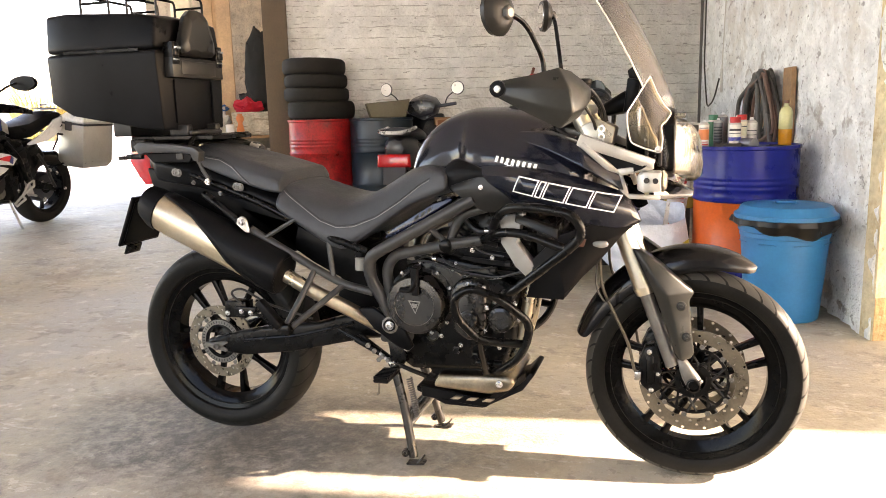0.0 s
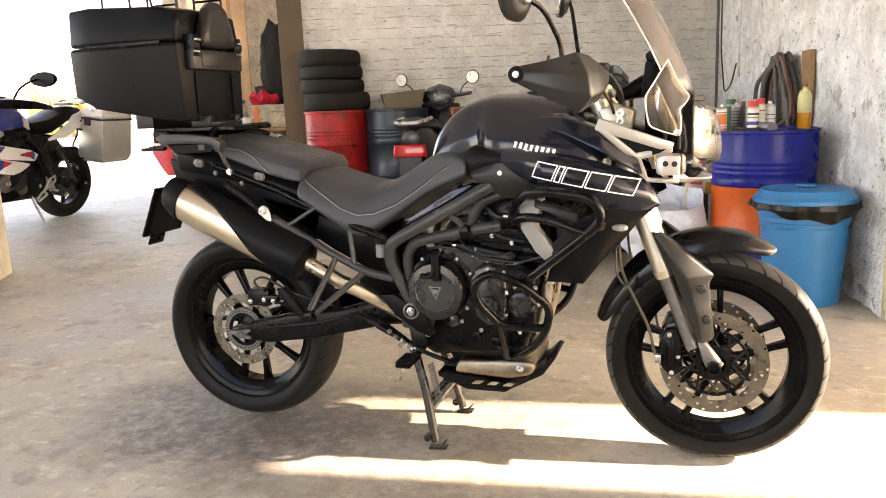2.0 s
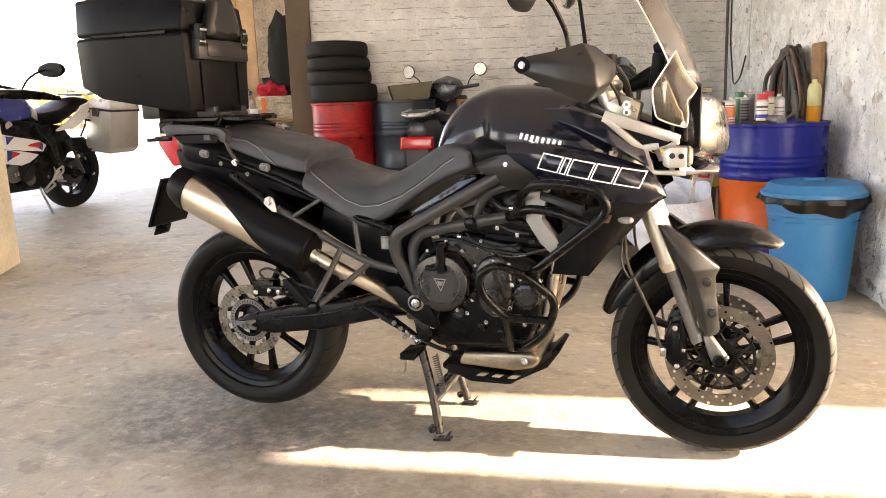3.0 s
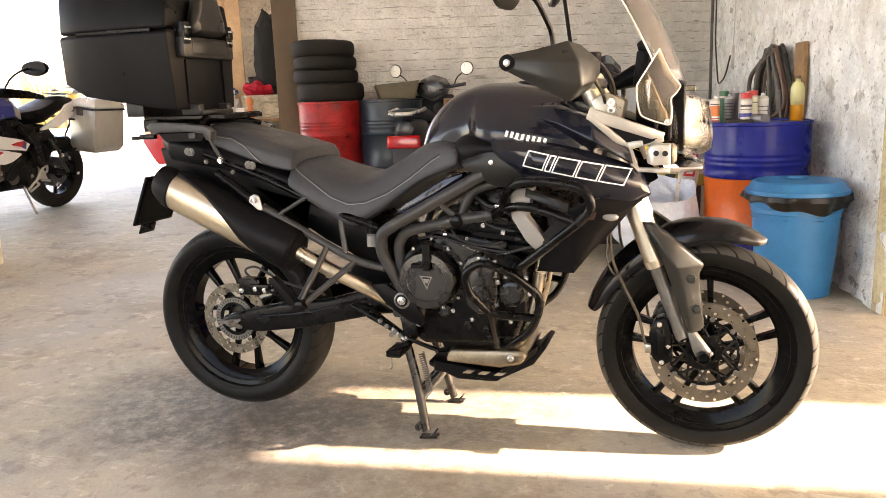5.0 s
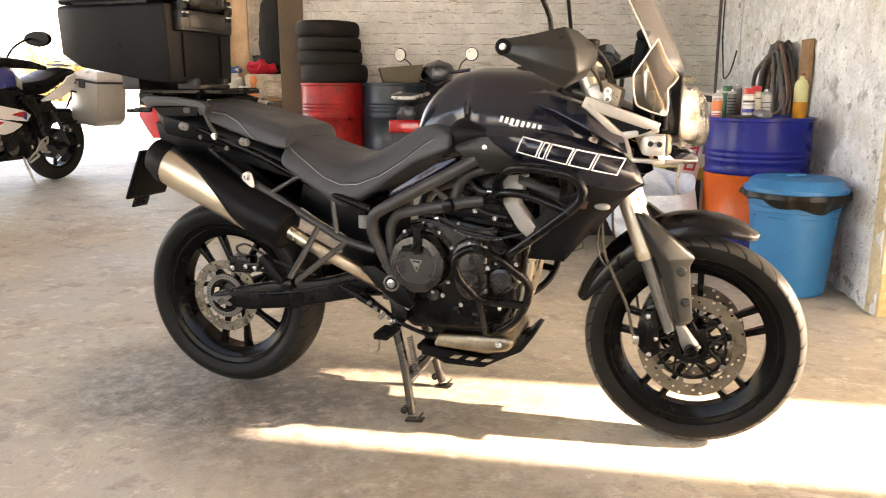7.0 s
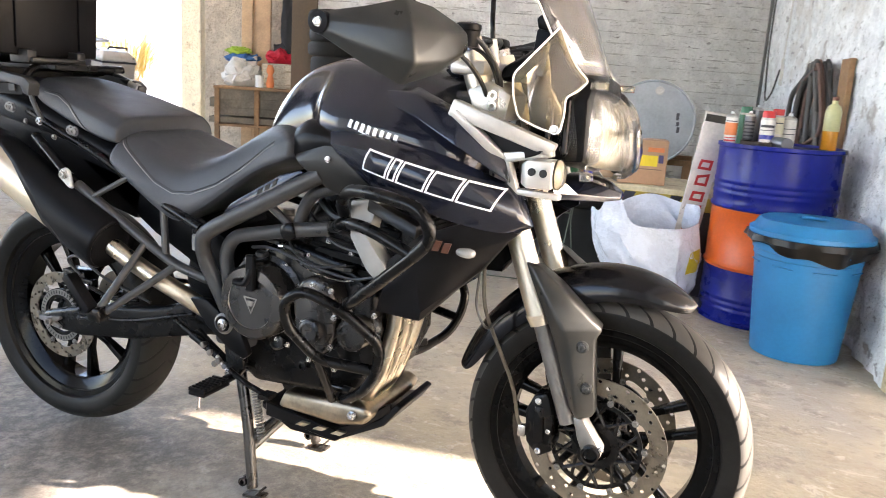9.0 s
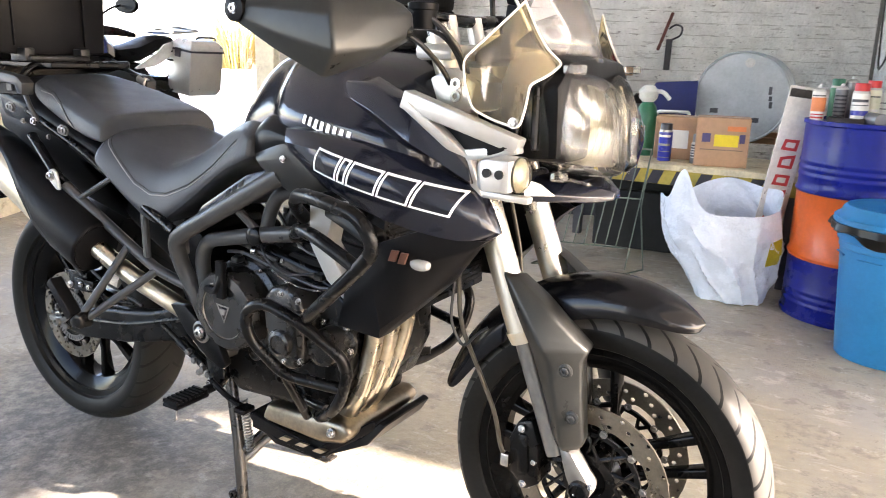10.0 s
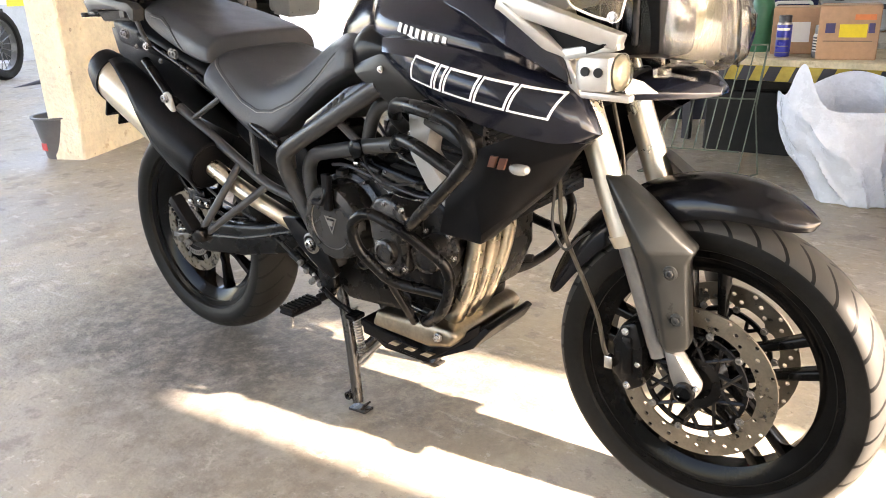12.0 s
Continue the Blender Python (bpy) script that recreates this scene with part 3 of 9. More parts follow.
def wheel(name, at, R, rim_r, w, rim_w, first, spread, discs, disc_r, slant, count, parent, label):
    """A cast wheel: rim, ten spokes in five pairs, hub, tyre and brake discs."""
    rim = part(name, lathe([(rim_r - 0.044, -rim_w * 0.24), (rim_r - 0.018, -rim_w * 0.42), (rim_r + 0.004, -rim_w * 0.46), (rim_r + 0.010, -rim_w * 0.5), (rim_r + 0.004, -rim_w * 0.54), (rim_r - 0.010, -rim_w * 0.50), (rim_r - 0.012, -rim_w * 0.38),
                             (rim_r - 0.034, -rim_w * 0.22), (rim_r - 0.036, rim_w * 0.22), (rim_r - 0.012, rim_w * 0.38), (rim_r - 0.010, rim_w * 0.50), (rim_r + 0.004, rim_w * 0.54), (rim_r + 0.010, rim_w * 0.5), (rim_r + 0.004, rim_w * 0.46), (rim_r - 0.018, rim_w * 0.42), (rim_r - 0.044, rim_w * 0.24)], 96, "y", close=True),
               RIMM, parent, label, pose(*at))
    part("tyre", tyre_mesh(R, rim_r, w), tyre_material(name + "_rubber", R, w, count, slant, 0.05 if name == "front_wheel" else 0.014), rim, "black road tyre with slanting tread grooves")
    part("hub", lathe([(0.03, -0.06), (0.045, -0.055), (0.05, -0.03), (0.04, -0.01), (0.04, 0.01), (0.05, 0.03), (0.045, 0.055), (0.03, 0.06)], 32, "y"), BLACKM, rim)
    proto = None
    for k in range(5):
        for s in (-1, 1):
            c = radians(first + 72 * k)
            if proto is None:
                bm = loft([[(0.035, -0.022, -0.012), (0.035, 0.022, -0.012), (0.035, 0.022, 0.012), (0.035, -0.022, 0.012)],
                           [(0.12, -0.012, -0.008), (0.12, 0.012, -0.008), (0.12, 0.012, 0.008), (0.12, -0.012, 0.008)],
                           [(rim_r - 0.02, -0.02, -0.010), (rim_r - 0.02, 0.02, -0.010), (rim_r - 0.02, 0.02, 0.010), (rim_r - 0.02, -0.02, 0.010)]])
                proto = mesh_of("spoke", bevel(bm, 0.004, 2), RIMM)
            sp = new("spoke", proto)
            sp.parent = rim
            off = 0.022
            sp.matrix_basis = pose(0, 0, 0, 0, -math.degrees(c), 0) @ Matrix.Translation((0, 0, s * off)) @ pose(0, 0, 0, 0, -s * spread, 0)
    for y in discs:
        d = part("brake_disc", drilled_disc(disc_r * 0.71, disc_r, y), DISCM, rim, "drilled steel brake disc")
        if len(discs) > 1:
            part("carrier", ring_flat(0.034, 0.052, -y - 0.004, -y + 0.004, 40), BLACKM, d)
            part("carrier", ring_flat(disc_r * 0.6, disc_r * 0.66, -y - 0.003, -y + 0.003, 60), BLACKM, d)
            for k in range(10):
                for turn in (26, -26):
                    a0, a1 = radians(36 * k), radians(36 * k + turn)
                    arm = rod((0.048 * math.cos(a0), y, 0.048 * math.sin(a0)), (disc_r * 0.63 * math.cos(a1), y, disc_r * 0.63 * math.sin(a1)), 0.0042, n=6)
                    part("carrier_arm", arm, BLACKM, d)
        else:
            part("disc_carrier", ring_flat(0.05, disc_r * 0.62, -y - 0.003, -y + 0.003, 64), BLACKM, d, "black inner carrier of the brake disc")
            part("sensor_ring", ring_flat(0.060, 0.076, -y + 0.004, -y + 0.006, 64), CASTG, d, "grey toothed sensor ring")
            slots = [move(box(0.0635, y - 0.0072, -0.0016, 0.0725, y - 0.0064, 0.0016), pose(0, 0, 0, 0, 9 * k, 0)) for k in range(40)]
            tagged(part("slot", join(*slots), HOLE, d, smooth=0), kind="stuff")
        n_ = 10 if len(discs) > 1 else 6
        for b_ in bolts([(disc_r * 0.69 * math.cos(2 * math.pi * k / n_ + 0.1), y - 0.004, disc_r * 0.69 * math.sin(2 * math.pi * k / n_ + 0.1)) for k in range(n_)], 0.0062, 0.005):
            part("bobbin", b_, CASTG, d)
    part("valve", tube([(rim_r * 0.94 * math.cos(0.12), 0.0, rim_r * 0.94 * math.sin(0.12)), (rim_r * 0.83 * math.cos(0.12), -0.012, rim_r * 0.83 * math.sin(0.12))], 0.005, 0), BLACKP, rim)
    return rim


bike = thing("motorcycle", "black adventure touring motorcycle on its centre stand with a top case", "motorcycle")
wheel("front_wheel", (1.53, 0, 0.319), 0.316, 0.25, 0.108, 0.078, 23, 3, (-0.072, 0.072), 0.152, 22.0, 36, bike, "black cast front wheel")
wheel("rear_wheel", (-0.022, -0.02, 0.345), 0.33, 0.248, 0.156, 0.11, 120, 8, (-0.077,), 0.126, 14.0, 32, bike, "black cast rear wheel")

MIRROR_Y = Matrix.Diagonal((1, -1, 1, 1))


def P(name, bm, m, label="", parent=None, smooth=35):
    if isinstance(bm, list):         # several pieces of a kind, each a part of its own
        return [P(name, b, m, label, parent, smooth) for b in bm][0]
    return part(name, bm, m, parent or bike, label, smooth=smooth)


def both(name, make, m, label="", parent=None):
    """A piece on the right side and its mirror image on the left."""
    a = P(name, make(), m, label, parent)
    other = make()
    b = P(name, [move(o, MIRROR_Y) for o in other] if isinstance(other, list) else move(other, MIRROR_Y), m, label, parent)
    return a, b


def half_loft(sections):
    """A body mirrored about y = 0, from sections of x and half profiles ((y, z), ...), the first and the last point on the middle."""
    rings = []
    for x, prof in sections:
        ring = [(x, y, z) for y, z in prof] + [(x, -y, z) for y, z in prof[::-1] if y > 1e-6]
        rings.append(ring)
    return loft(rings)


def tight(sections, k=0.07):
    """Doubles the points at the edges of each profile, so that the softened body keeps them crisp."""
    out = []
    for x, prof in sections:
        q = [prof[0]]
        for a, b, c in zip(prof, prof[1:], prof[2:]):
            q += [(b[0] + (a[0] - b[0]) * k, b[1] + (a[1] - b[1]) * k), (b[0] + (c[0] - b[0]) * k, b[1] + (c[1] - b[1]) * k)]
        out.append((x, q + [prof[-1]]))
    return out


# --- tank, shrouds, trim ---
tank = P("tank", half_loft(tight([
    (0.695, [(0, 0.965), (0.085, 0.955), (0.12, 0.915), (0.125, 0.85), (0, 0.83)]),
    (0.725, [(0, 1.03), (0.095, 1.018), (0.145, 0.95), (0.15, 0.86), (0, 0.83)]),
    (0.79, [(0, 1.09), (0.11, 1.076), (0.168, 0.985), (0.168, 0.87), (0, 0.83)]),
    (0.855, [(0, 1.113), (0.125, 1.094), (0.186, 1.0), (0.184, 0.885), (0, 0.83)]),
    (0.885, [(0, 1.119), (0.132, 1.098), (0.206, 1.004), (0.198, 0.89), (0, 0.83)]),
    (0.90, [(0, 1.12), (0.136, 1.1), (0.236, 1.0), (0.226, 0.895), (0, 0.83)]),
    (0.97, [(0, 1.12), (0.145, 1.098), (0.262, 0.99), (0.25, 0.91), (0, 0.83)]),
    (1.07, [(0, 1.115), (0.15, 1.092), (0.275, 0.985), (0.268, 0.92), (0, 0.83)]),
    (1.17, [(0, 1.085), (0.14, 1.06), (0.262, 0.965), (0.262, 0.90), (0, 0.83)]),
    (1.27, [(0, 1.03), (0.12, 1.01), (0.225, 0.93), (0.225, 0.87), (0, 0.83)])], 0.16)), SATIN, "satin black fuel tank")
soften(tank, 2)
P("filler_cap", move(lathe([(0.052, 0), (0.052, 0.006), (0.046, 0.012), (0.02, 0.013), (0.0, 0.013)], 32), Matrix.Translation((1.03, 0, 1.105))), BLACKM, "black filler cap", tank)


def grid_skin(rows, thick):
    """A skin over rows of points, with thickness towards the machine's middle."""
    bm = bmesh.new()
    g = [[bm.verts.new(p) for p in r] for r in rows]
    for a, b in zip(g, g[1:]):
        for j in range(len(a) - 1):
            bm.faces.new((a[j], a[j + 1], b[j + 1], b[j]))
    bmesh.ops.recalc_face_normals(bm, faces=bm.faces)
    c = bm.verts[:]
    faces = bm.faces[:]
    inner = {v: bm.verts.new((v.co.x, v.co.y + (thick if v.co.y < 0 else -thick), v.co.z)) for v in c}
    rim = [e for e in bm.edges if len(e.link_faces) == 1]
    for f in faces:
        bm.faces.new([inner[v] for v in f.verts][::-1])
    for e in rim:
        a, b = e.verts
        bm.faces.new((a, b, inner[b], inner[a]))
    bmesh.ops.recalc_face_normals(bm, faces=bm.faces)
    return bm


SHROUD = [[(0.955, -0.262, 0.955), (0.96, -0.272, 0.93), (0.985, -0.268, 0.895), (1.03, -0.255, 0.855)],
          [(1.07, -0.282, 0.957), (1.07, -0.318, 0.93), (1.085, -0.322, 0.89), (1.11, -0.285, 0.835)],
          [(1.19, -0.268, 0.935), (1.20, -0.308, 0.905), (1.21, -0.312, 0.865), (1.22, -0.28, 0.805)],
          [(1.295, -0.236, 0.897), (1.305, -0.272, 0.868), (1.31, -0.272, 0.835), (1.315, -0.248, 0.785)],
          [(1.335, -0.222, 0.880), (1.358, -0.232, 0.846), (1.374, -0.228, 0.812), (1.352, -0.222, 0.786)],
          [(1.345, -0.205, 0.872), (1.368, -0.21, 0.842), (1.384, -0.205, 0.80), (1.362, -0.205, 0.786)]]
for sgn in (1, -1):
    sh = P("tank_shroud", grid_skin([[(x, y * sgn, z) for x, y, z in r] for r in SHROUD], 0.012), SATIN, "satin black tank shroud with white outlined shapes")
    soften(crisp(sh), 2)
# the name on the shroud: five slanted outlined shapes, laid on its outer face
RIGHT_SHROUD = [o for o in bike.children if o.name.startswith("tank_shroud") and o.bound_box[0][1] < -0.1][0]


def face_of(ob):
    """The outer face of a part on the right side, as a function of x and z."""
    dg = bpy.context.evaluated_depsgraph_get()

    def y_at(x, z, last=[-0.27]):
        hit, place, _, _ = ob.ray_cast((x, -0.6, z), (0, 1, 0), distance=1.0, depsgraph=dg)
        if hit:
            last[0] = place.y
        return last[0]
    return y_at


bpy.context.view_layer.update()
on_shroud = face_of(RIGHT_SHROUD)


def line_strip(pts, width, lift, surf, closed=True, face=-1):
    """A flat ribbon of the given width along points in x, z, laid on the surface surf(x, z)."""
    bm = bmesh.new()
    pts = [V((x, 0, z)) for x, z in pts]
    n = len(pts)
    rows = []
    for k in range(n):
        a, b, c = pts[(k - 1) % n if closed else max(k - 1, 0)], pts[k], pts[(k + 1) % n if closed else min(k + 1, n - 1)]
        d1, d2 = (b - a).normalized() if (b - a).length > 1e-6 else (c - b).normalized(), (c - b).normalized() if (c - b).length > 1e-6 else (b - a).normalized()
        n1, n2 = V((-d1.z, 0, d1.x)), V((-d2.z, 0, d2.x))
        m = (n1 + n2)
        m = m / max(0.5, m.dot(n1)) if m.length > 1e-4 else n1
        rows.append([b + m * width / 2, b - m * width / 2])
    v = [[bm.verts.new((p.x, surf(p.x, p.z) + face * lift, p.z)) for p in r] for r in rows]
    for k in range(n if closed else n - 1):
        q = (k + 1) % n
        bm.faces.new((v[k][0], v[k][1], v[q][1], v[q][0]))
    geo = bmesh.ops.extrude_face_region(bm, geom=bm.faces[:])
    bmesh.ops.translate(bm, verts=[g for g in geo["geom"] if isinstance(g, bmesh.types.BMVert)], vec=(0, face * 0.0012, 0))
    return bm


def dense(pts, step=0.012):
    out = []
    for a, b in zip(pts, pts[1:] + pts[:1]):
        k = max(1, int(math.hypot(b[0] - a[0], b[1] - a[1]) / step))
        out += [(a[0] + (b[0] - a[0]) * i / k, a[1] + (b[1] - a[1]) * i / k) for i in range(k)]
    return out


# the shapes stand on a line that falls towards the front, and lean forwards
E0, EU, EV = V((1.053, 0, 0.889)), V((0.266, 0, -0.058)), V((0.018, 0, 0.040))
glyphs = [[(u0, 0.0), (u1, 0.0), (u1, 1.0), (u0, 1.0)] for u0, u1 in ((0.0, 0.20), (0.225, 0.275), (0.30, 0.505), (0.53, 0.725), (0.75, 0.985))]
on_line = lambda u, v: ((E0 + EU * u + EV * v).x, (E0 + EU * u + EV * v).z)
for g in glyphs:
    P("name_shape", line_strip(dense([on_line(u, v) for u, v in g]), 0.0034, 0.0006, on_shroud), WHITE, "outlined white slanted shape", smooth=0)
# the maker's mark on the tank: a row of small bars over a curved stroke
on_tank = face_of(tank)
for k in range(8):
    u, z0 = 0.994 + 0.0152 * k, 0.981 - 0.0032 * k
    P("mark_bar", line_strip([(u + 0.004 + 0.001 * q, z0 - 0.0155 + 0.0031 * q) for q in range(6)], 0.0082, 0.0009, on_tank, closed=False), WHITE, smooth=0)
P("mark_stroke", line_strip([(1.022 + 0.07 * k / 10, 0.964 - 0.010 * math.sin(math.pi * (0.1 + 0.75 * k / 10)) - 0.008 * k / 10) for k in range(11)], 0.003, 0.0008, on_tank, closed=False), WHITE, smooth=0)

# knee panels between seat and shroud
for pn in both("knee_panel", lambda: grid_skin([[(0.838, -0.205, 0.955), (0.842, -0.232, 0.93), (0.848, -0.238, 0.9), (0.866, -0.238, 0.876)], [(0.868, -0.212, 0.976), (0.872, -0.246, 0.948), (0.878, -0.25, 0.915), (0.89, -0.246, 0.89)], [(0.91, -0.232, 0.968), (0.915, -0.258, 0.945), (0.92, -0.258, 0.92), (0.925, -0.25, 0.90)], [(0.965, -0.262, 0.945), (0.968, -0.27, 0.938), (0.972, -0.272, 0.928), (0.975, -0.266, 0.92)]], 0.016), BLACKP, "textured black knee panel"):
    soften(crisp(pn), 2)
for pn in both("side_panel", lambda: grid_skin([[(0.862, -0.245, 0.898), (0.866, -0.256, 0.886), (0.905, -0.258, 0.862), (0.945, -0.25, 0.832)], [(0.915, -0.258, 0.916), (0.93, -0.27, 0.896), (0.955, -0.268, 0.862), (0.985, -0.256, 0.82)], [(0.965, -0.268, 0.93), (0.985, -0.274, 0.90), (1.01, -0.27, 0.86), (1.025, -0.258, 0.838)], [(0.985, -0.268, 0.92), (1.02, -0.272, 0.885), (1.045, -0.268, 0.856), (1.058, -0.26, 0.846)]], 0.016), GREYP, "dark grey frame panel"):
    soften(crisp(pn), 2)
P("panel_bolt", bolts([(0.957, -0.272, 0.897)], 0.0055, 0.005), CHROME)
both("battery_panel", lambda: plate([(0.64, 0.735), (0.665, 0.765), (0.80, 0.845), (0.855, 0.862), (0.86, 0.85), (0.70, 0.755)], -0.215, -0.16, 0.006), BLUEDK, "glossy dark side panel")
P("panel_bar", list([plate([(0.74 + 0.02 * k, 0.792 + 0.0115 * k), (0.752 + 0.02 * k, 0.799 + 0.0115 * k), (0.756 + 0.02 * k, 0.812 + 0.0115 * k), (0.744 + 0.02 * k, 0.805 + 0.0115 * k)], -0.2165, -0.2155) for k in range(3)]), GREYP, smooth=0)
# dark fins beside the filler, that run to the silver trim
both("tank_fin", lambda: bevel(loft([[(1.035, -0.165, 1.05), (1.05, -0.20, 1.045), (1.055, -0.222, 1.022), (1.05, -0.165, 1.01)], [(1.12, -0.19, 1.055), (1.13, -0.222, 1.04), (1.14, -0.25, 0.995), (1.14, -0.19, 0.98)], [(1.22, -0.215, 1.018), (1.23, -0.25, 1.005), (1.235, -0.272, 0.95), (1.24, -0.21, 0.93)], [(1.318, -0.205, 0.935), (1.325, -0.228, 0.93), (1.338, -0.232, 0.885), (1.335, -0.2, 0.88)]]), 0.004, 2), SATIN, "black fin beside the tank")


def silver_trim():
    def bar(a, b, w0, w1, t):
        a, b = V(a), V(b)
        d = (b - a).normalized()
        s = V((0, 1, 0)).cross(d).normalized()
        return loft([[a + s * w0, a - s * w0, a - s * w0 + V((0, t, 0)), a + s * w0 + V((0, t, 0))], [b + s * w1, b - s * w1, b - s * w1 + V((0, t, 0)), b + s * w1 + V((0, t, 0))]])
    bars = [bar((1.222, -0.272, 1.022), (1.412, -0.216, 0.952), 0.016, 0.013, 0.03), bar((1.228, -0.272, 1.012), (1.322, -0.228, 0.925), 0.008, 0.010, 0.028),
              bar((1.31, -0.23, 0.93), (1.412, -0.214, 0.948), 0.010, 0.008, 0.026), bar((1.318, -0.228, 0.934), (1.345, -0.215, 0.862), 0.011, 0.007, 0.024), bar((1.345, -0.215, 0.868), (1.43, -0.20, 0.862), 0.006, 0.006, 0.02)]
    return [bevel(b, 0.003, 2) for b in bars]


both("bracket_backing", lambda: plate([(1.245, 1.005), (1.40, 0.95), (1.36, 0.93), (1.325, 0.93)], -0.222, -0.20, 0.003, 1), BLACKP)
both("silver_bracket", silver_trim, SILVER, "silver triangular side bracket")


def pod():
    return bevel(loft([[(1.374, -0.28, 0.892), (1.374, -0.28, 0.930), (1.374, -0.215, 0.930), (1.374, -0.215, 0.892)], [(1.388, -0.292, 0.886), (1.388, -0.292, 0.938), (1.388, -0.215, 0.938), (1.388, -0.215, 0.886)], [(1.434, -0.285, 0.886), (1.434, -0.285, 0.938), (1.434, -0.215, 0.938), (1.434, -0.215, 0.886)]]), 0.005, 2)


for s, (a) in zip((1, -1), both("spot_lamp", pod, SILVER, "silver auxiliary spot lamp")):
    y = -0.2935 * s
    for h_ in (move(lathe([(0.0072, 0), (0.0072, 0.004)], 20, "y"), Matrix.Translation((1.398, y + 0.003 * s, 0.917))), move(lathe([(0.0072, 0), (0.0072, 0.004)], 20, "y"), Matrix.Translation((1.42, y + 0.003 * s, 0.916)))):
        part("vent_hole", h_, HOLE, a)
    part("lamp_glass", move(lathe([(0.026, 0), (0.028, 0.004), (0.02, 0.01), (0, 0.012)], 24, "x"), Matrix.Translation((1.433, -0.25 * s, 0.912))), REFLECT, a)
    part("lamp_cover", move(lathe([(0.029, 0.0), (0.029, 0.006), (0.02, 0.014), (0, 0.016)], 24, "x"), Matrix.Translation((1.434, -0.25 * s, 0.912))), CLEAR, a)

# radiator fairing and scoops
both("lower_fairing", lambda: grid_skin([[(1.36, -0.212, 0.785), (1.26, -0.262, 0.80), (1.17, -0.268, 0.765), (1.10, -0.262, 0.70)], [(1.335, -0.215, 0.765), (1.25, -0.27, 0.735), (1.17, -0.278, 0.69), (1.095, -0.268, 0.64)], [(1.275, -0.20, 0.69), (1.235, -0.235, 0.655), (1.19, -0.282, 0.612), (1.085, -0.27, 0.602)], [(1.255, -0.19, 0.672), (1.225, -0.22, 0.64), (1.185, -0.278, 0.592), (1.08, -0.265, 0.592)]], 0.04), BLACKP, "glossy black radiator fairing")
P("copper_mark", list([plate([(1.205 + 0.02 * k, 0.742 - 0.002 * k), (1.219 + 0.02 * k, 0.742 - 0.002 * k), (1.226 + 0.02 * k, 0.762 - 0.002 * k), (1.212 + 0.02 * k, 0.762 - 0.002 * k)], -0.281, -0.2755) for k in range(2)]), ORANGE, smooth=0)
both("air_scoop", lambda: bevel(loft([[(1.005, -0.255, 0.815), (1.005, -0.22, 0.815), (1.075, -0.22, 0.825), (1.075, -0.262, 0.825)], [(1.01, -0.262, 0.74), (1.01, -0.22, 0.74), (1.055, -0.22, 0.745), (1.055, -0.27, 0.745)], [(1.05, -0.262, 0.675), (1.05, -0.22, 0.675), (1.09, -0.22, 0.70), (1.09, -0.27, 0.70)], [(1.085, -0.255, 0.64), (1.085, -0.22, 0.64), (1.115, -0.22, 0.665), (1.115, -0.262, 0.665)]]), 0.004, 2), mat("light_grey_plastic", (0.26, 0.255, 0.24), 0.45, var=0.08), "pale grey air scoop")
both("scoop_top", lambda: bevel(loft([[(1.05, -0.262, 0.825), (1.05, -0.23, 0.825), (1.05, -0.23, 0.805), (1.05, -0.268, 0.80)], [(1.17, -0.278, 0.785), (1.17, -0.24, 0.785), (1.17, -0.24, 0.76), (1.17, -0.285, 0.758)]]), 0.004, 2), GREYP, "dark scoop top")
P("radiator", box(1.10, -0.20, 0.58, 1.14, 0.20, 0.80), BLACKM, "black radiator core", smooth=0)
P("radiator_fin", [box(1.14, -0.19, 0.59 + 0.011 * k, 1.143, 0.19, 0.594 + 0.011 * k) for k in range(19)], BLACKM, smooth=0)
for s in (1, -1):
    ind = P("indicator", move(loft([[(0, -0.0, -0.006), (0, -0.0, 0.006), (0.0, 0.015, 0.006), (0, 0.015, -0.006)], [(0.022, -0.016, -0.012), (0.022, -0.016, 0.012), (0.022, 0.015, 0.012), (0.022, 0.015, -0.012)], [(0.046, -0.01, -0.009), (0.046, -0.01, 0.010), (0.046, 0.015, 0.010), (0.046, 0.015, -0.009)]]), (MIRROR_Y if s < 0 else Matrix()) @ Matrix.Translation((1.262, -0.305, 0.752))), mat("clear_lamp_lens", (0.22, 0.217, 0.205), 0.1, var=0.05, coat=0.5), "clear indicator lamp on the fairing")
    soften(ind, 2)

# --- frame and guards ---
both("frame_rail", lambda: tube([(0.665, -0.195, 0.455), (0.635, -0.205, 0.54), (0.592, -0.215, 0.62), (0.605, -0.24, 0.685), (0.65, -0.248, 0.712), (0.93, -0.247, 0.862)], 0.0185, 0.05, 14), FRAMEM, "dark grey tubular frame rail")
both("frame_tube", lambda: tube([(0.675, -0.19, 0.455), (0.652, -0.195, 0.54), (0.642, -0.2, 0.645), (0.672, -0.205, 0.688), (0.75, -0.212, 0.705), (0.845, -0.222, 0.727), (0.95, -0.235, 0.745)], 0.0165, 0.05, 14), FRAMEM)
both("frame_brace", lambda: tube([(0.848, -0.21, 0.727), (0.862, -0.21, 0.775), (0.89, -0.215, 0.815), (0.96, -0.22, 0.835)], 0.0145, 0.05, 12), FRAMEM)
both("frame_strut", lambda: tube([(0.785, -0.235, 0.782), (0.842, -0.222, 0.73)], 0.009, 0, 10), FRAMEM)
both("frame_joint", lambda: move(lathe([(0.016, 0), (0.019, 0.004), (0.019, 0.02), (0.012, 0.024)], 18, "y"), Matrix.Translation((0.842, -0.222, 0.725))), BLACKM)
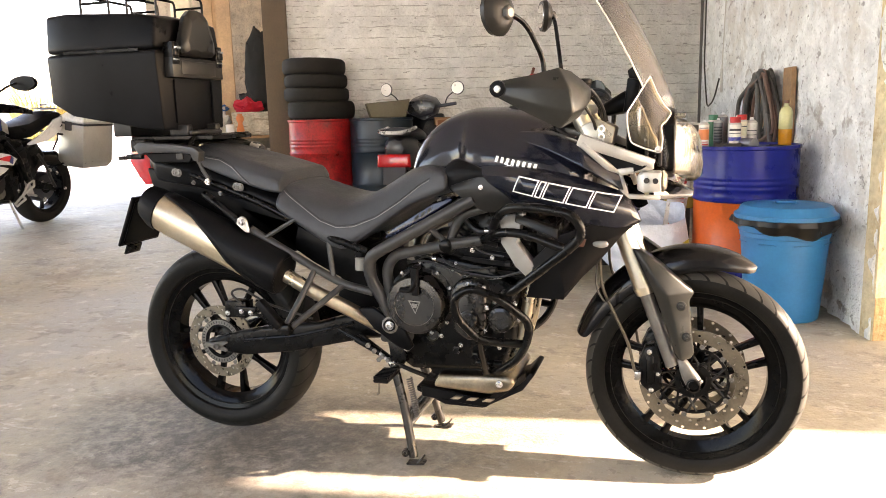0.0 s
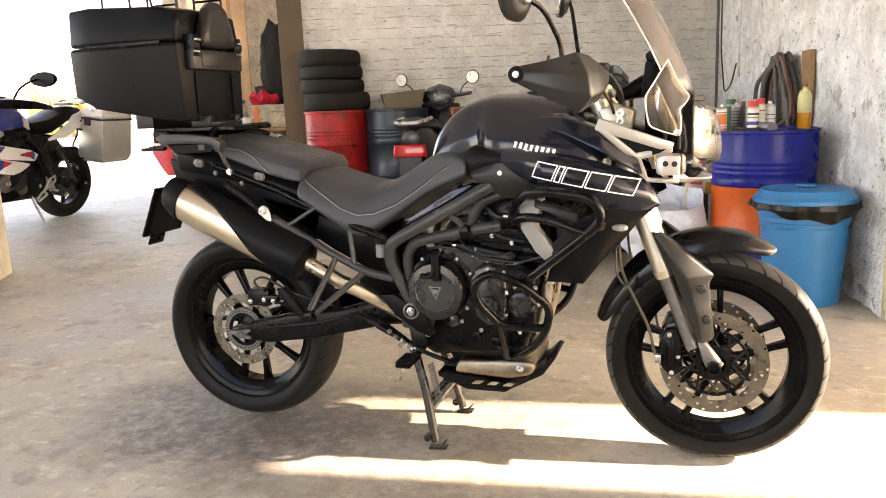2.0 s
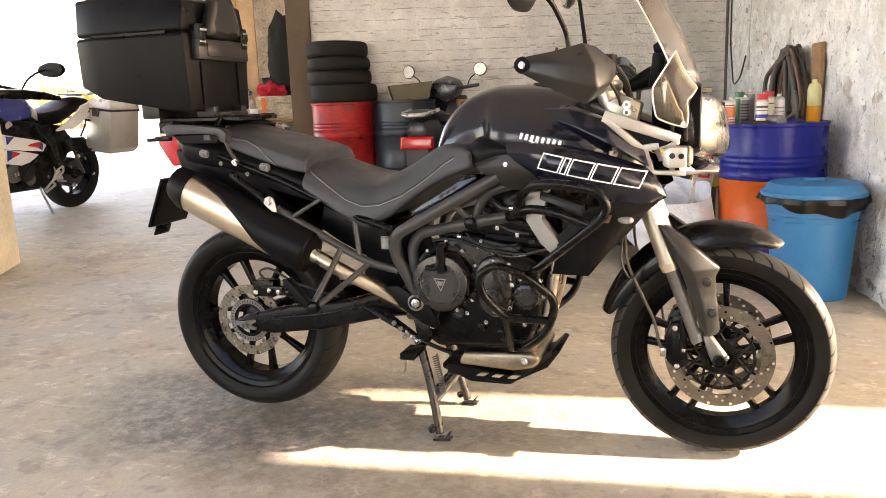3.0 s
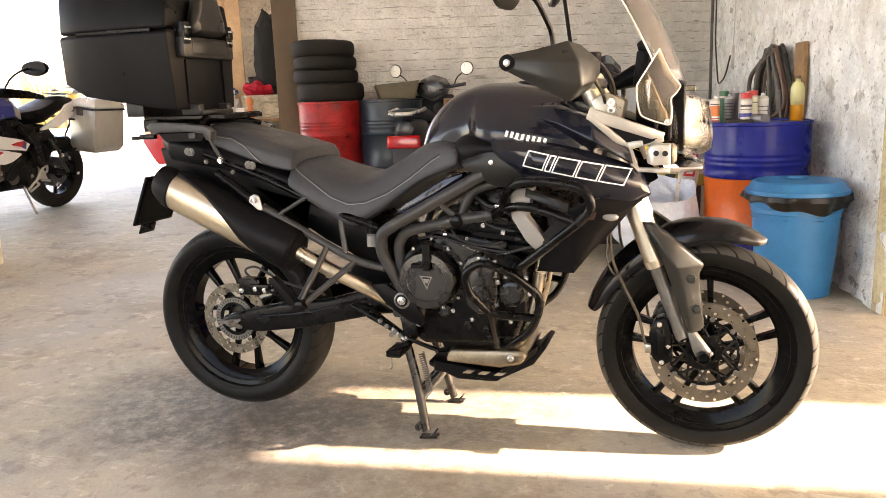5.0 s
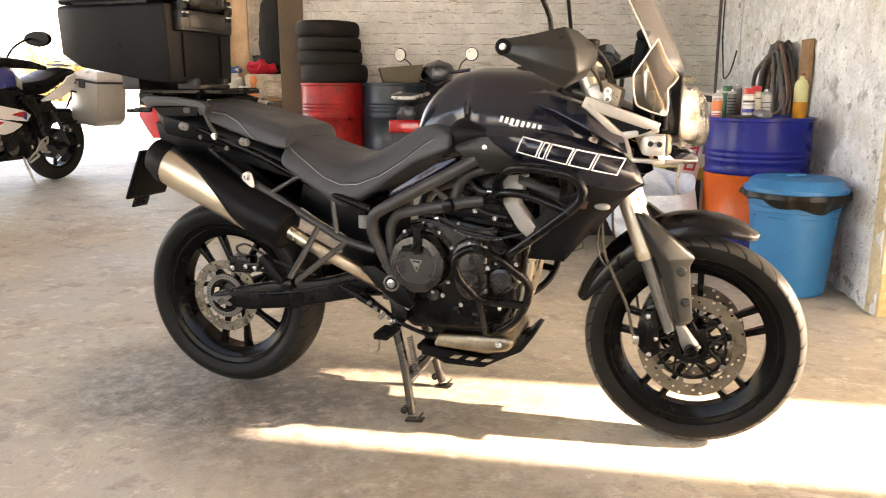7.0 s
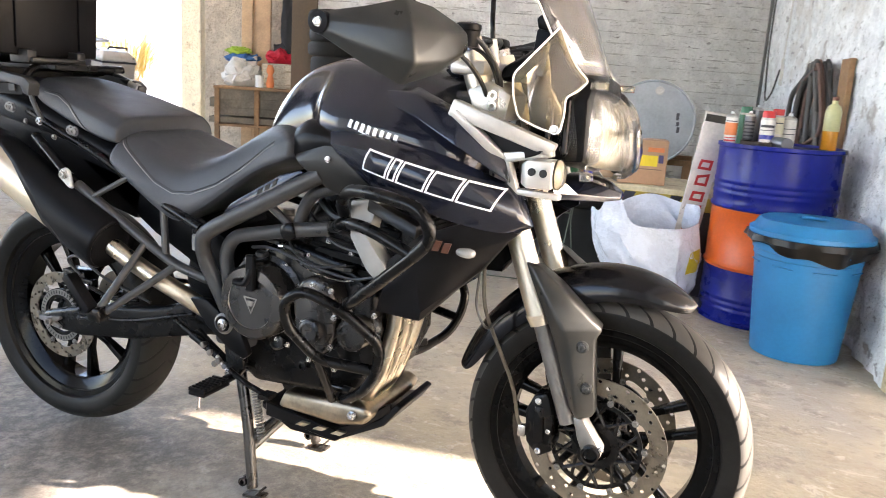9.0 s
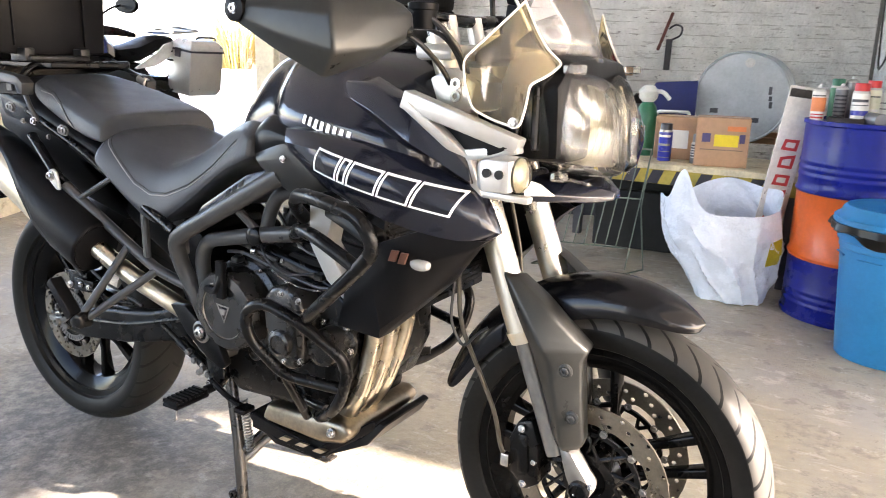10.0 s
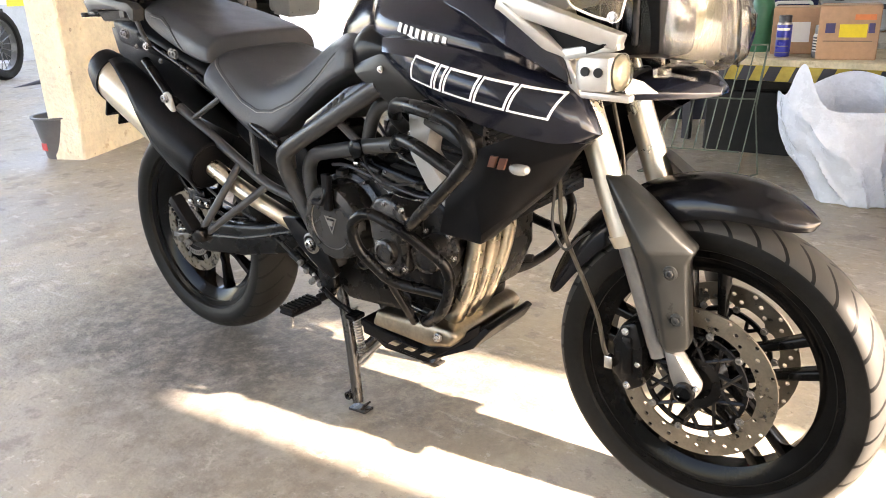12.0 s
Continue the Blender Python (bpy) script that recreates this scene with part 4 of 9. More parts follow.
both("subframe_tube", lambda: tube([(0.60, -0.21, 0.572), (0.50, -0.21, 0.592), (0.40, -0.213, 0.645), (0.20, -0.2235, 0.76)], 0.0125, 0.04, 12), FRAMEM)
both("subframe_end", lambda: tube([(0.20, -0.2235, 0.76), (0.17, -0.225, 0.778), (0.02, -0.19, 0.865)], 0.0128, 0.04, 12), BLACKM)
both("subframe_rail", lambda: tube([(0.60, -0.235, 0.70), (0.42, -0.19, 0.745), (0.20, -0.17, 0.84), (-0.05, -0.15, 0.925)], 0.012, 0.05, 12), BLACKM)
both("subframe_post", lambda: tube([(0.455, -0.2, 0.72), (0.47, -0.21, 0.615)], 0.009, 0, 10), FRAMEM)
both("subframe_stay", lambda: tube([(0.255, -0.225, 0.735), (0.345, -0.2, 0.79)], 0.007, 0, 10), FRAMEM)
both("footrest_hanger", lambda: tube([(0.412, -0.213, 0.64), (0.395, -0.25, 0.585), (0.352, -0.31, 0.478), (0.36, -0.31, 0.468), (0.44, -0.26, 0.535), (0.505, -0.213, 0.592)], 0.0095, 0.02, 12), FRAMEM, "passenger footrest hanger")


def folded_peg():
    bms = [box(0, -0.016, -0.012, 0.105, 0.016, 0.012, 0.004)] + [box(0.012 + 0.013 * k, -0.018, 0.012, 0.019 + 0.013 * k, 0.018, 0.018) for k in range(7)]
    return [move(bm, Matrix.Translation((0.345, -0.325, 0.478)) @ pose(0, 0, 0, 0, -132, 0)) for bm in bms]


both("passenger_footrest", folded_peg, BLACKP, "folded black passenger footrest")
both("hanger_end", lambda: box(0.335, -0.335, 0.452, 0.375, -0.295, 0.488, 0.008), BLACKM)

guard = both("upper_crash_bar", lambda: tube([(0.95, -0.235, 0.745), (1.03, -0.315, 0.782), (1.10, -0.345, 0.78), (1.205, -0.37, 0.748)], 0.0125, 0.04, 14), BLACKM, "black tubular crash bar")
both("crash_bar_loop", lambda: tube([(0.985, -0.245, 0.785), (1.005, -0.295, 0.815), (1.045, -0.335, 0.85), (1.13, -0.375, 0.855), (1.225, -0.392, 0.842), (1.252, -0.382, 0.79), (1.205, -0.372, 0.742), (1.045, -0.314, 0.612), (1.015, -0.27, 0.60)], 0.0128, 0.035, 14), BLACKM)
both("lower_crash_bar", lambda: tube([(0.945, -0.17, 0.335), (0.985, -0.205, 0.348), (1.05, -0.232, 0.40), (1.078, -0.24, 0.455), (1.087, -0.25, 0.515), (1.01, -0.295, 0.592), (0.93, -0.312, 0.624), (0.882, -0.312, 0.59), (0.888, -0.305, 0.535), (0.945, -0.268, 0.458), (1.07, -0.235, 0.446)], 0.0122, 0.03, 14), BLACKM, "black lower crash bar")
both("crash_bar_post", lambda: tube([(0.945, -0.268, 0.458), (0.945, -0.2, 0.34)], 0.0105, 0, 12), BLACKM)
both("crash_bar_stay", lambda: tube([(1.0, -0.205, 0.372), (0.91, -0.17, 0.36)], 0.01, 0, 12), BLACKM)

# --- engine ---
DULLSTEEL = mat("dulled_steel", (0.27, 0.23, 0.175), 0.42, metal=1.0, var=0.2, scale=12, fine=90, rvar=0.12)
engine = P("engine", bevel(plate([(0.60, 0.46), (0.625, 0.56), (0.70, 0.655), (0.80, 0.69), (0.95, 0.66), (1.03, 0.60), (1.03, 0.44), (0.985, 0.335), (0.70, 0.32), (0.62, 0.38)], -0.165, 0.165), 0.018, 3), BLACKM, "black three cylinder engine")
P("cylinder_head", bevel(join(plate([(0.80, 0.67), (0.87, 0.82), (1.04, 0.84), (1.09, 0.70), (1.06, 0.60)], -0.15, 0.15)), 0.015, 2), BLACKM, "", engine)
P("cylinder_fin", [plate([(0.83 + 0.022 * k, 0.64 + 0.028 * k), (0.85 + 0.02 * k, 0.652 + 0.028 * k), (1.06 + 0.004 * k, 0.635 + 0.026 * k), (1.055 + 0.004 * k, 0.622 + 0.026 * k)], -0.158, 0.158) for k in range(6)], BLACKP, "", engine)


def cover(x, z, r, y0, y1, lip=0.012):
    return move(lathe([(r + lip, -y0), (r + lip, -y0 + 0.008), (r, -y0 + 0.014), (r * 0.97, -y1 - 0.012), (r * 0.9, -y1 - 0.003), (r * 0.68, -y1), (r * 0.66, -y1 - 0.004), (r * 0.5, -y1 - 0.004), (0, -y1 - 0.004)], 56, "y"), Matrix.Translation((x, 0, z)))


COVERM = mat("satin_dark_cover", (0.018, 0.0172, 0.016), 0.27, spec=0.5, metal=0.2, var=0.15, scale=15)
CLUTCHMARK = mat("dull_silver_paint", (0.22, 0.21, 0.19), 0.4, metal=0.3, var=0.08)
P("clutch_cover", cover(0.738, 0.542, 0.092, -0.16, -0.236), COVERM, "round dark clutch cover", engine)
P("cover_bolt", bolts([(0.738 + 0.103 * math.cos(a), -0.172, 0.542 + 0.103 * math.sin(a)) for a in (radians(25 + 33 * k) for k in range(11))], 0.0045, 0.006), CHROME, "", engine)
P("clutch_mark", line_strip([(0.722, 0.556), (0.756, 0.554), (0.741, 0.519)], 0.003, 0.0, lambda x, z: -0.2335), CLUTCHMARK, "", engine, smooth=0)
P("clutch_mark_bar", plate([(0.731, 0.548), (0.748, 0.547), (0.744, 0.536), (0.736, 0.536)], -0.2365, -0.232), CLUTCHMARK, "", engine, smooth=0)
P("clutch_arm", bevel(join(tube([(0.70, -0.242, 0.59), (0.735, -0.248, 0.59), (0.748, -0.248, 0.615), (0.742, -0.23, 0.65)], 0.008, 0.01, 10), box(0.735, -0.25, 0.575, 0.757, -0.235, 0.66)), 0.003, 1), BLACKP, "", engine)
P("generator_cover", bevel(plate([(0.846, 0.585), (0.868, 0.62), (0.90, 0.632), (0.938, 0.622), (0.955, 0.585), (0.955, 0.50), (0.938, 0.452), (0.895, 0.44), (0.855, 0.47)], -0.228, -0.15), 0.014, 3), COVERM, "", engine)
P("starter_cover", cover(0.992, 0.505, 0.04, -0.15, -0.215, 0.008), COVERM, "", engine)
P("water_pump", cover(0.902, 0.505, 0.03, -0.2, -0.242, 0.004), COVERM, "", engine)
P("case_bolt", bolts([(0.878, -0.226, 0.52), (0.902, -0.226, 0.612), (0.95, -0.226, 0.604), (0.958, -0.226, 0.545), (0.952, -0.226, 0.475), (0.905, -0.226, 0.463), (0.968, -0.172, 0.55), (1.03, -0.172, 0.548), (1.04, -0.172, 0.50), (1.0, -0.172, 0.472), (0.962, -0.172, 0.48),
                   (0.70, -0.168, 0.435), (0.80, -0.168, 0.435), (0.86, -0.168, 0.41), (0.93, -0.168, 0.40), (0.66, -0.168, 0.41), (0.98, -0.168, 0.41), (0.85, -0.16, 0.66), (0.90, -0.16, 0.70), (0.96, -0.16, 0.68), (1.0, -0.16, 0.74), (0.94, -0.16, 0.76), (0.79, -0.166, 0.668), (0.74, -0.166, 0.66)], 0.0055, 0.008), CHROME, "bright bolt heads", engine)
P("oil_filler", move(lathe([(0.02, 0), (0.02, 0.012), (0.015, 0.014), (0.014, 0.006)], 24, "y"), Matrix.Translation((0.772, -0.165, 0.438))), COVERM, "", engine)
P("sump", bevel(plate([(0.72, 0.335), (0.99, 0.345), (0.97, 0.27), (0.76, 0.26)], -0.11, 0.11), 0.015, 2), BLACKM, "", engine)
P("engine_hose", [tube([(0.70, -0.175, 0.66), (0.76, -0.19, 0.672), (0.86, -0.18, 0.64), (0.98, -0.19, 0.625), (1.06, -0.2, 0.65)], 0.004, 0.03, 8), tube([(0.82, -0.17, 0.70), (0.90, -0.185, 0.74), (0.98, -0.18, 0.72)], 0.007, 0.03, 8), tube([(0.70, -0.17, 0.69), (0.78, -0.18, 0.68), (0.84, -0.17, 0.66)], 0.006, 0.02, 8), tube([(0.88, -0.165, 0.79), (0.93, -0.18, 0.75), (1.02, -0.17, 0.80)], 0.009, 0.03, 8)], CABLE, "", engine)
P("wire", tube([(0.80, -0.175, 0.66), (0.87, -0.2, 0.635), (0.94, -0.205, 0.622), (1.0, -0.215, 0.632)], 0.0022, 0.03, 6), CHROME, "", engine)
P("clutch_ring", lathe([(0.060, 0.2315), (0.0615, 0.2345), (0.063, 0.2315)], 48, "y"), CASTG, "", engine).matrix_basis = Matrix.Translation((0.738, 0, 0.542))
P("drain_plug", [move(lathe([(0.013, 0), (0.013, 0.01), (0.009, 0.011), (0.008, 0.004), (0, 0.004)], 6, "y"), Matrix.Translation((x, -0.166, z))) for x, z in ((0.845, 0.392), (0.905, 0.378))], BLACKM, "", engine)
P("cover_rib", [rod((0.885, -0.226, 0.47 + 0.026 * k), (0.955, -0.226, 0.478 + 0.026 * k), 0.0022, n=6) for k in range(5)], BLACKM, "", engine)
P("hose_clip", [move(lathe([(0.0085, -0.006), (0.0105, -0.006), (0.0105, 0.006), (0.0085, 0.006)], 14, "x", close=True), Matrix.Translation(p)) for p in ((0.86, -0.182, 0.718), (0.93, -0.187, 0.742), (0.79, -0.182, 0.676), (0.95, -0.18, 0.762))], CHROME, "", engine)
P("sensor_plug", [box(x, -0.19, z, x + 0.022, -0.165, z + 0.014, 0.003, 1) for x, z in ((0.83, 0.70), (0.955, 0.64), (0.72, 0.64), (1.0, 0.66))], GREYP, "", engine)
P("coil_wire", [tube([(0.84, -0.17, 0.775), (0.88, -0.185, 0.745), (0.93, -0.19, 0.70), (1.0, -0.19, 0.69)], 0.0035, 0.03, 8), tube([(0.80, -0.178, 0.70), (0.83, -0.195, 0.665), (0.90, -0.205, 0.645), (0.97, -0.2, 0.66)], 0.003, 0.03, 8)], CABLE, "", engine)
for y in (-0.115, -0.055, 0.005):
    P("header_pipe", tube([(1.0, y, 0.70), (1.045, y, 0.685), (1.068, y, 0.62), (1.054, y * 0.98, 0.50), (1.015, y * 0.75 - 0.03, 0.36), (0.95, y * 0.5 - 0.03, 0.288), (0.90, y * 0.4 - 0.02, 0.275)], 0.0205, 0.07, 16), HEADERM, "heat-tinted steel exhaust header")
P("collector_box", bevel(plate([(0.76, 0.262), (0.78, 0.308), (1.0, 0.318), (1.025, 0.30), (1.005, 0.268), (0.94, 0.252)], -0.155, 0.12), 0.014, 3), DULLSTEEL, "steel exhaust collector under the engine")
P("collector_bolt", bolts([(0.975, -0.158, 0.292)], 0.009, 0.01), CHROME)
skid = P("skid_plate", bevel(join(loft([[(0.70, -0.13, 0.255), (0.70, 0.13, 0.255), (0.70, 0.13, 0.238), (0.70, -0.13, 0.238)], [(0.80, -0.15, 0.226), (0.80, 0.15, 0.226), (0.80, 0.15, 0.208), (0.80, -0.15, 0.208)], [(0.92, -0.15, 0.228), (0.92, 0.15, 0.228), (0.92, 0.15, 0.208), (0.92, -0.15, 0.208)], [(1.02, -0.11, 0.272), (1.02, 0.11, 0.272), (1.035, 0.11, 0.258), (1.035, -0.11, 0.258)], [(1.056, -0.09, 0.312), (1.056, 0.09, 0.312), (1.071, 0.09, 0.306), (1.071, -0.09, 0.306)]]),
          loft([[(0.72, -0.142, 0.225), (0.72, -0.13, 0.225), (0.72, -0.13, 0.262), (0.72, -0.142, 0.262)], [(0.93, -0.157, 0.212), (0.93, -0.145, 0.212), (0.93, -0.145, 0.24), (0.93, -0.157, 0.24)], [(1.045, -0.1, 0.29), (1.045, -0.09, 0.29), (1.045, -0.09, 0.315), (1.045, -0.1, 0.315)]])), 0.003, 1), BLACKP, "black slotted skid plate")
# steel pieces stand in for the bright floor seen through the slots
P("skid_slot", [plate([(0.82 + 0.05 * k, 0.232), (0.845 + 0.05 * k, 0.232), (0.86 + 0.05 * k, 0.242), (0.835 + 0.05 * k, 0.242)], -0.1595, -0.15) for k in range(3)], STEELM, "", skid, smooth=0)

# --- exhaust ---

AX, AD = V((0.318, -0.235, 0.618)), (V((-0.188, -0.195, 0.829)) - V((0.318, -0.235, 0.618))) / 0.50    # a little over unit length
AN = V((0, 1, 0)).cross(AD).normalized()      # across the silencer, in its upright plane
AN = AN if AN.z > 0 else -AN
AB = AD.cross(AN).normalized()


def sil_ring(s, h, w, up=0.0, n=28):
    c = AX + AD * s + AN * up
    return [c + AN * (h * math.sin(2 * math.pi * k / n)) + AB * (w * math.cos(2 * math.pi * k / n)) for k in range(n)]


silencer = P("silencer", loft([sil_ring(0.0, 0.030, 0.030), sil_ring(0.012, 0.058, 0.05), sil_ring(0.12, 0.066, 0.055), sil_ring(0.40, 0.066, 0.056), sil_ring(0.45, 0.064, 0.054)]), STEELM, "brushed steel silencer")
P("end_cap", loft([sil_ring(0.445, 0.068, 0.058), sil_ring(0.47, 0.068, 0.058, 0.002), sil_ring(0.505, 0.056, 0.05, 0.008), sil_ring(0.515, 0.03, 0.03, 0.012), sil_ring(0.50, 0.02, 0.02, 0.01)]), BLACKP, "black silencer end cap", silencer)


def heat_shield():
    rows = []
    for s, a0, a1, g in ((0.004, -75, 240, 0.062), (0.012, -75, 240, 0.067), (0.06, -62, 230, 0.069), (0.10, -42, 200, 0.071), (0.16, -20, 190, 0.072), (0.24, 16, 180, 0.072), (0.32, 42, 175, 0.0715), (0.40, 58, 170, 0.071), (0.44, 64, 165, 0.0705)):
        row = []
        for k in range(15):
            a = radians(a0 + (a1 - a0) * k / 14)
            row.append(AX + AD * s + AN * (g * math.sin(a)) - AB * (g * 0.86 * math.cos(a)) * (1 if AB.y > 0 else -1))
        rows.append(row)
    bm = bmesh.new()
    g = [[bm.verts.new(p) for p in r] for r in rows]
    for a, b in zip(g, g[1:]):
        for j in range(len(a) - 1):
            bm.faces.new((a[j], a[j + 1], b[j + 1], b[j]))
    return bm


hs = P("heat_shield", heat_shield(), BLACKP, "black plastic heat shield", silencer)
md = hs.modifiers.new("thick", "SOLIDIFY")
md.thickness, md.offset = 0.004, 1
P("shield_end", loft([sil_ring(-0.004, 0.040, 0.036), sil_ring(0.002, 0.062, 0.053), sil_ring(0.014, 0.063, 0.054)]), BLACKP, "", silencer)
P("link_pipe", tube([(0.62, -0.05, 0.36), (0.60, -0.12, 0.43), (0.52, -0.17, 0.495), (0.40, -0.215, 0.567), (0.30, -0.235, 0.63)], 0.0225, 0.06, 16), HEADERM, "steel exhaust link pipe")
P("silencer_bracket", plate([(0.166, 0.778), (0.172, 0.796), (0.188, 0.803), (0.202, 0.796), (0.208, 0.775), (0.212, 0.752), (0.198, 0.752)], -0.252, -0.242, 0.003, 1), SILVER)
P("bracket_bolt", bolts([(0.187, -0.252, 0.785)], 0.010, 0.010), CHROME)

# --- seats ---
seat = P("rider_seat", half_loft(tight([
    (0.268, [(0, 0.884), (0.12, 0.881), (0.162, 0.858), (0.188, 0.845), (0.196, 0.826), (0, 0.856)]),
    (0.282, [(0, 0.906), (0.12, 0.903), (0.172, 0.880), (0.198, 0.846), (0.206, 0.806), (0, 0.836)]),
    (0.345, [(0, 0.882), (0.12, 0.879), (0.179, 0.856), (0.205, 0.815), (0.213, 0.768), (0, 0.798)]),
    (0.430, [(0, 0.856), (0.12, 0.853), (0.182, 0.830), (0.208, 0.774), (0.216, 0.712), (0, 0.742)]),
    (0.485, [(0, 0.848), (0.12, 0.845), (0.183, 0.822), (0.209, 0.755), (0.217, 0.682), (0, 0.712)]),
    (0.525, [(0, 0.849), (0.12, 0.846), (0.183, 0.823), (0.209, 0.759), (0.217, 0.690), (0, 0.720)]),
    (0.610, [(0, 0.881), (0.12, 0.878), (0.181, 0.855), (0.207, 0.804), (0.215, 0.748), (0, 0.778)]),
    (0.70, [(0, 0.942), (0.115, 0.940), (0.17, 0.918), (0.20, 0.87), (0.218, 0.815), (0, 0.83)]),
    (0.765, [(0, 0.968), (0.13, 0.965), (0.198, 0.942), (0.222, 0.895), (0.24, 0.848), (0, 0.85)]),
    (0.82, [(0, 0.952), (0.15, 0.952), (0.238, 0.942), (0.25, 0.905), (0.26, 0.868), (0, 0.86)]),
    (0.848, [(0, 0.932), (0.16, 0.934), (0.252, 0.932), (0.258, 0.905), (0.264, 0.882), (0, 0.87)]),
    (0.856, [(0, 0.922), (0.16, 0.924), (0.246, 0.920), (0.25, 0.905), (0.254, 0.892), (0, 0.88)])], 0.2)), SEATM, "black stitched rider seat")
soften(seat, 2)
pil = P("passenger_seat", half_loft(tight([
    (-0.08, [(0, 1.008), (0.08, 1.004), (0.11, 0.99), (0.115, 0.965), (0, 0.95)]),
    (-0.05, [(0, 1.028), (0.09, 1.024), (0.13, 1.0), (0.135, 0.955), (0, 0.94)]),
    (0.05, [(0, 1.002), (0.115, 0.998), (0.152, 0.972), (0.16, 0.925), (0, 0.91)]),
    (0.15, [(0, 0.975), (0.138, 0.971), (0.17, 0.943), (0.178, 0.895), (0, 0.88)]),
    (0.23, [(0, 0.953), (0.145, 0.949), (0.178, 0.921), (0.188, 0.872), (0, 0.86)]),
    (0.272, [(0, 0.940), (0.145, 0.936), (0.178, 0.908), (0.188, 0.866), (0, 0.86)]),
    (0.286, [(0, 0.936), (0.145, 0.932), (0.176, 0.905), (0.186, 0.866), (0, 0.86)]),
    (0.292, [(0, 0.925), (0.138, 0.921), (0.168, 0.897), (0.178, 0.868), (0, 0.86)])], 0.09)), SEATM, "black passenger seat")
soften(pil, 2)
bpy.context.view_layer.update()


def seam(pts, on, parent, label=""):
    """A groove with a row of thread under it, laid on the side of a seat, along points in x and z."""
    surf = face_of(on)
    for drop, thread in ((0.0, HOLE), (0.006, STITCH)):
        path = []
        for (x0, z0), (x1, z1) in zip(pts, pts[1:]):
            path += [(x0 + (x1 - x0) * k / 4, z0 + (z1 - z0) * k / 4 - drop) for k in range(4)]
        right = [(x, surf(x, z) - 0.0004, z) for x, z in path]
        for s_ in (1, -1):
            P("seat_seam", tube([(x, y * s_, z) for x, y, z in right], 0.0013, 0.05, 6), thread, label, parent)


seam([(0.286, 0.884), (0.355, 0.841), (0.429, 0.792), (0.485, 0.772), (0.541, 0.776), (0.616, 0.804), (0.691, 0.850), (0.763, 0.901), (0.807, 0.924)], seat, seat, "pale seam along the seat")
seam([(0.001, 0.984), (0.060, 0.976), (0.110, 0.954), (0.154, 0.917), (0.189, 0.890)], pil, pil)

# --- tail ---
P("tail_unit", bevel(half_loft([
    (-0.275, [(0, 1.0), (0.05, 0.995), (0.07, 0.97), (0.06, 0.93), (0, 0.92)]),
    (-0.20, [(0, 1.01), (0.10, 1.0), (0.145, 0.965), (0.13, 0.90), (0, 0.88)]),
    (-0.05, [(0, 1.0), (0.11, 0.99), (0.16, 0.94), (0.155, 0.885), (0, 0.86)]),
    (0.10, [(0, 0.95), (0.11, 0.945), (0.165, 0.90), (0.165, 0.855), (0, 0.83)]),
    (0.25, [(0, 0.88), (0.11, 0.875), (0.17, 0.85), (0.17, 0.81), (0, 0.79)]),
    (0.42, [(0, 0.82), (0.11, 0.81), (0.16, 0.79), (0.15, 0.74), (0, 0.72)])]), 0.012, 2), BLACKP, "black tail unit")
P("tail_side_panel", bevel(plate([(-0.24, 0.945), (0.25, 0.87), (0.33, 0.77), (0.30, 0.67), (0.10, 0.72), (-0.02, 0.78), (-0.12, 0.825), (-0.22, 0.87)], -0.13, 0.13), 0.008, 2), BLACKP)
P("under_tray", bevel(plate([(0.20, 0.80), (0.45, 0.74), (0.58, 0.66), (0.60, 0.56), (0.52, 0.56), (0.36, 0.64), (0.05, 0.84)], -0.13, 0.13), 0.01, 2), BLACKP)
P("inner_hugger", bevel(plate([(0.55, 0.70), (0.60, 0.50), (0.46, 0.45), (0.42, 0.52), (0.44, 0.62)], -0.09, 0.09), 0.015, 2), BLACKP)
P("tail_light", bevel(loft([[(-0.27, -0.075, 1.01), (-0.27, 0.075, 1.01), (-0.255, 0.06, 0.885), (-0.255, -0.06, 0.885)], [(-0.352, -0.06, 1.008), (-0.352, 0.06, 1.008), (-0.318, 0.048, 0.88), (-0.318, -0.048, 0.88)], [(-0.375, -0.045, 0.96), (-0.375, 0.045, 0.96), (-0.345, 0.035, 0.905), (-0.345, -0.035, 0.905)]]), 0.006, 2), LENS_RED, "red tail light")
both("tail_bolt", lambda: bolts([(-0.02, -0.185, 0.90), (0.07, -0.175, 0.865)], 0.006, 0.006), CASTG)
both("tail_washer_bolt", lambda: bolts([(-0.096, -0.172, 0.933), (-0.084, -0.172, 0.931), (0.132, -0.178, 0.888), (0.146, -0.178, 0.886)], 0.0105, 0.008), CASTG)
both("grab_rail", lambda: bevel(join(plate([(-0.225, 1.018), (-0.205, 1.032), (-0.095, 1.026), (0.0, 1.014), (0.022, 0.998), (0.016, 0.968), (-0.002, 0.972), (-0.012, 0.992), (-0.06, 0.998), (-0.18, 0.998), (-0.205, 0.99)], -0.205, -0.172), tube([(0.006, -0.19, 0.975), (0.02, -0.188, 0.94), (0.04, -0.182, 0.902)], 0.0065, 0.01, 10)), 0.005, 2), FRAMEM, "dark cast grab rail")
both("grab_rail_web", lambda: plate([(-0.20, 0.995), (-0.06, 0.998), (-0.01, 0.99), (-0.03, 0.965), (-0.17, 0.965)], -0.185, -0.165, 0.003, 1), BLACKP)
both("grab_rail_pad", lambda: box(-0.075, -0.190, 0.975, -0.05, -0.184, 0.996, 0.002, 1), FRAMEM)
both("rail_bolt", lambda: bolts([(0.037, -0.19, 0.904)], 0.0085, 0.008), CHROME)
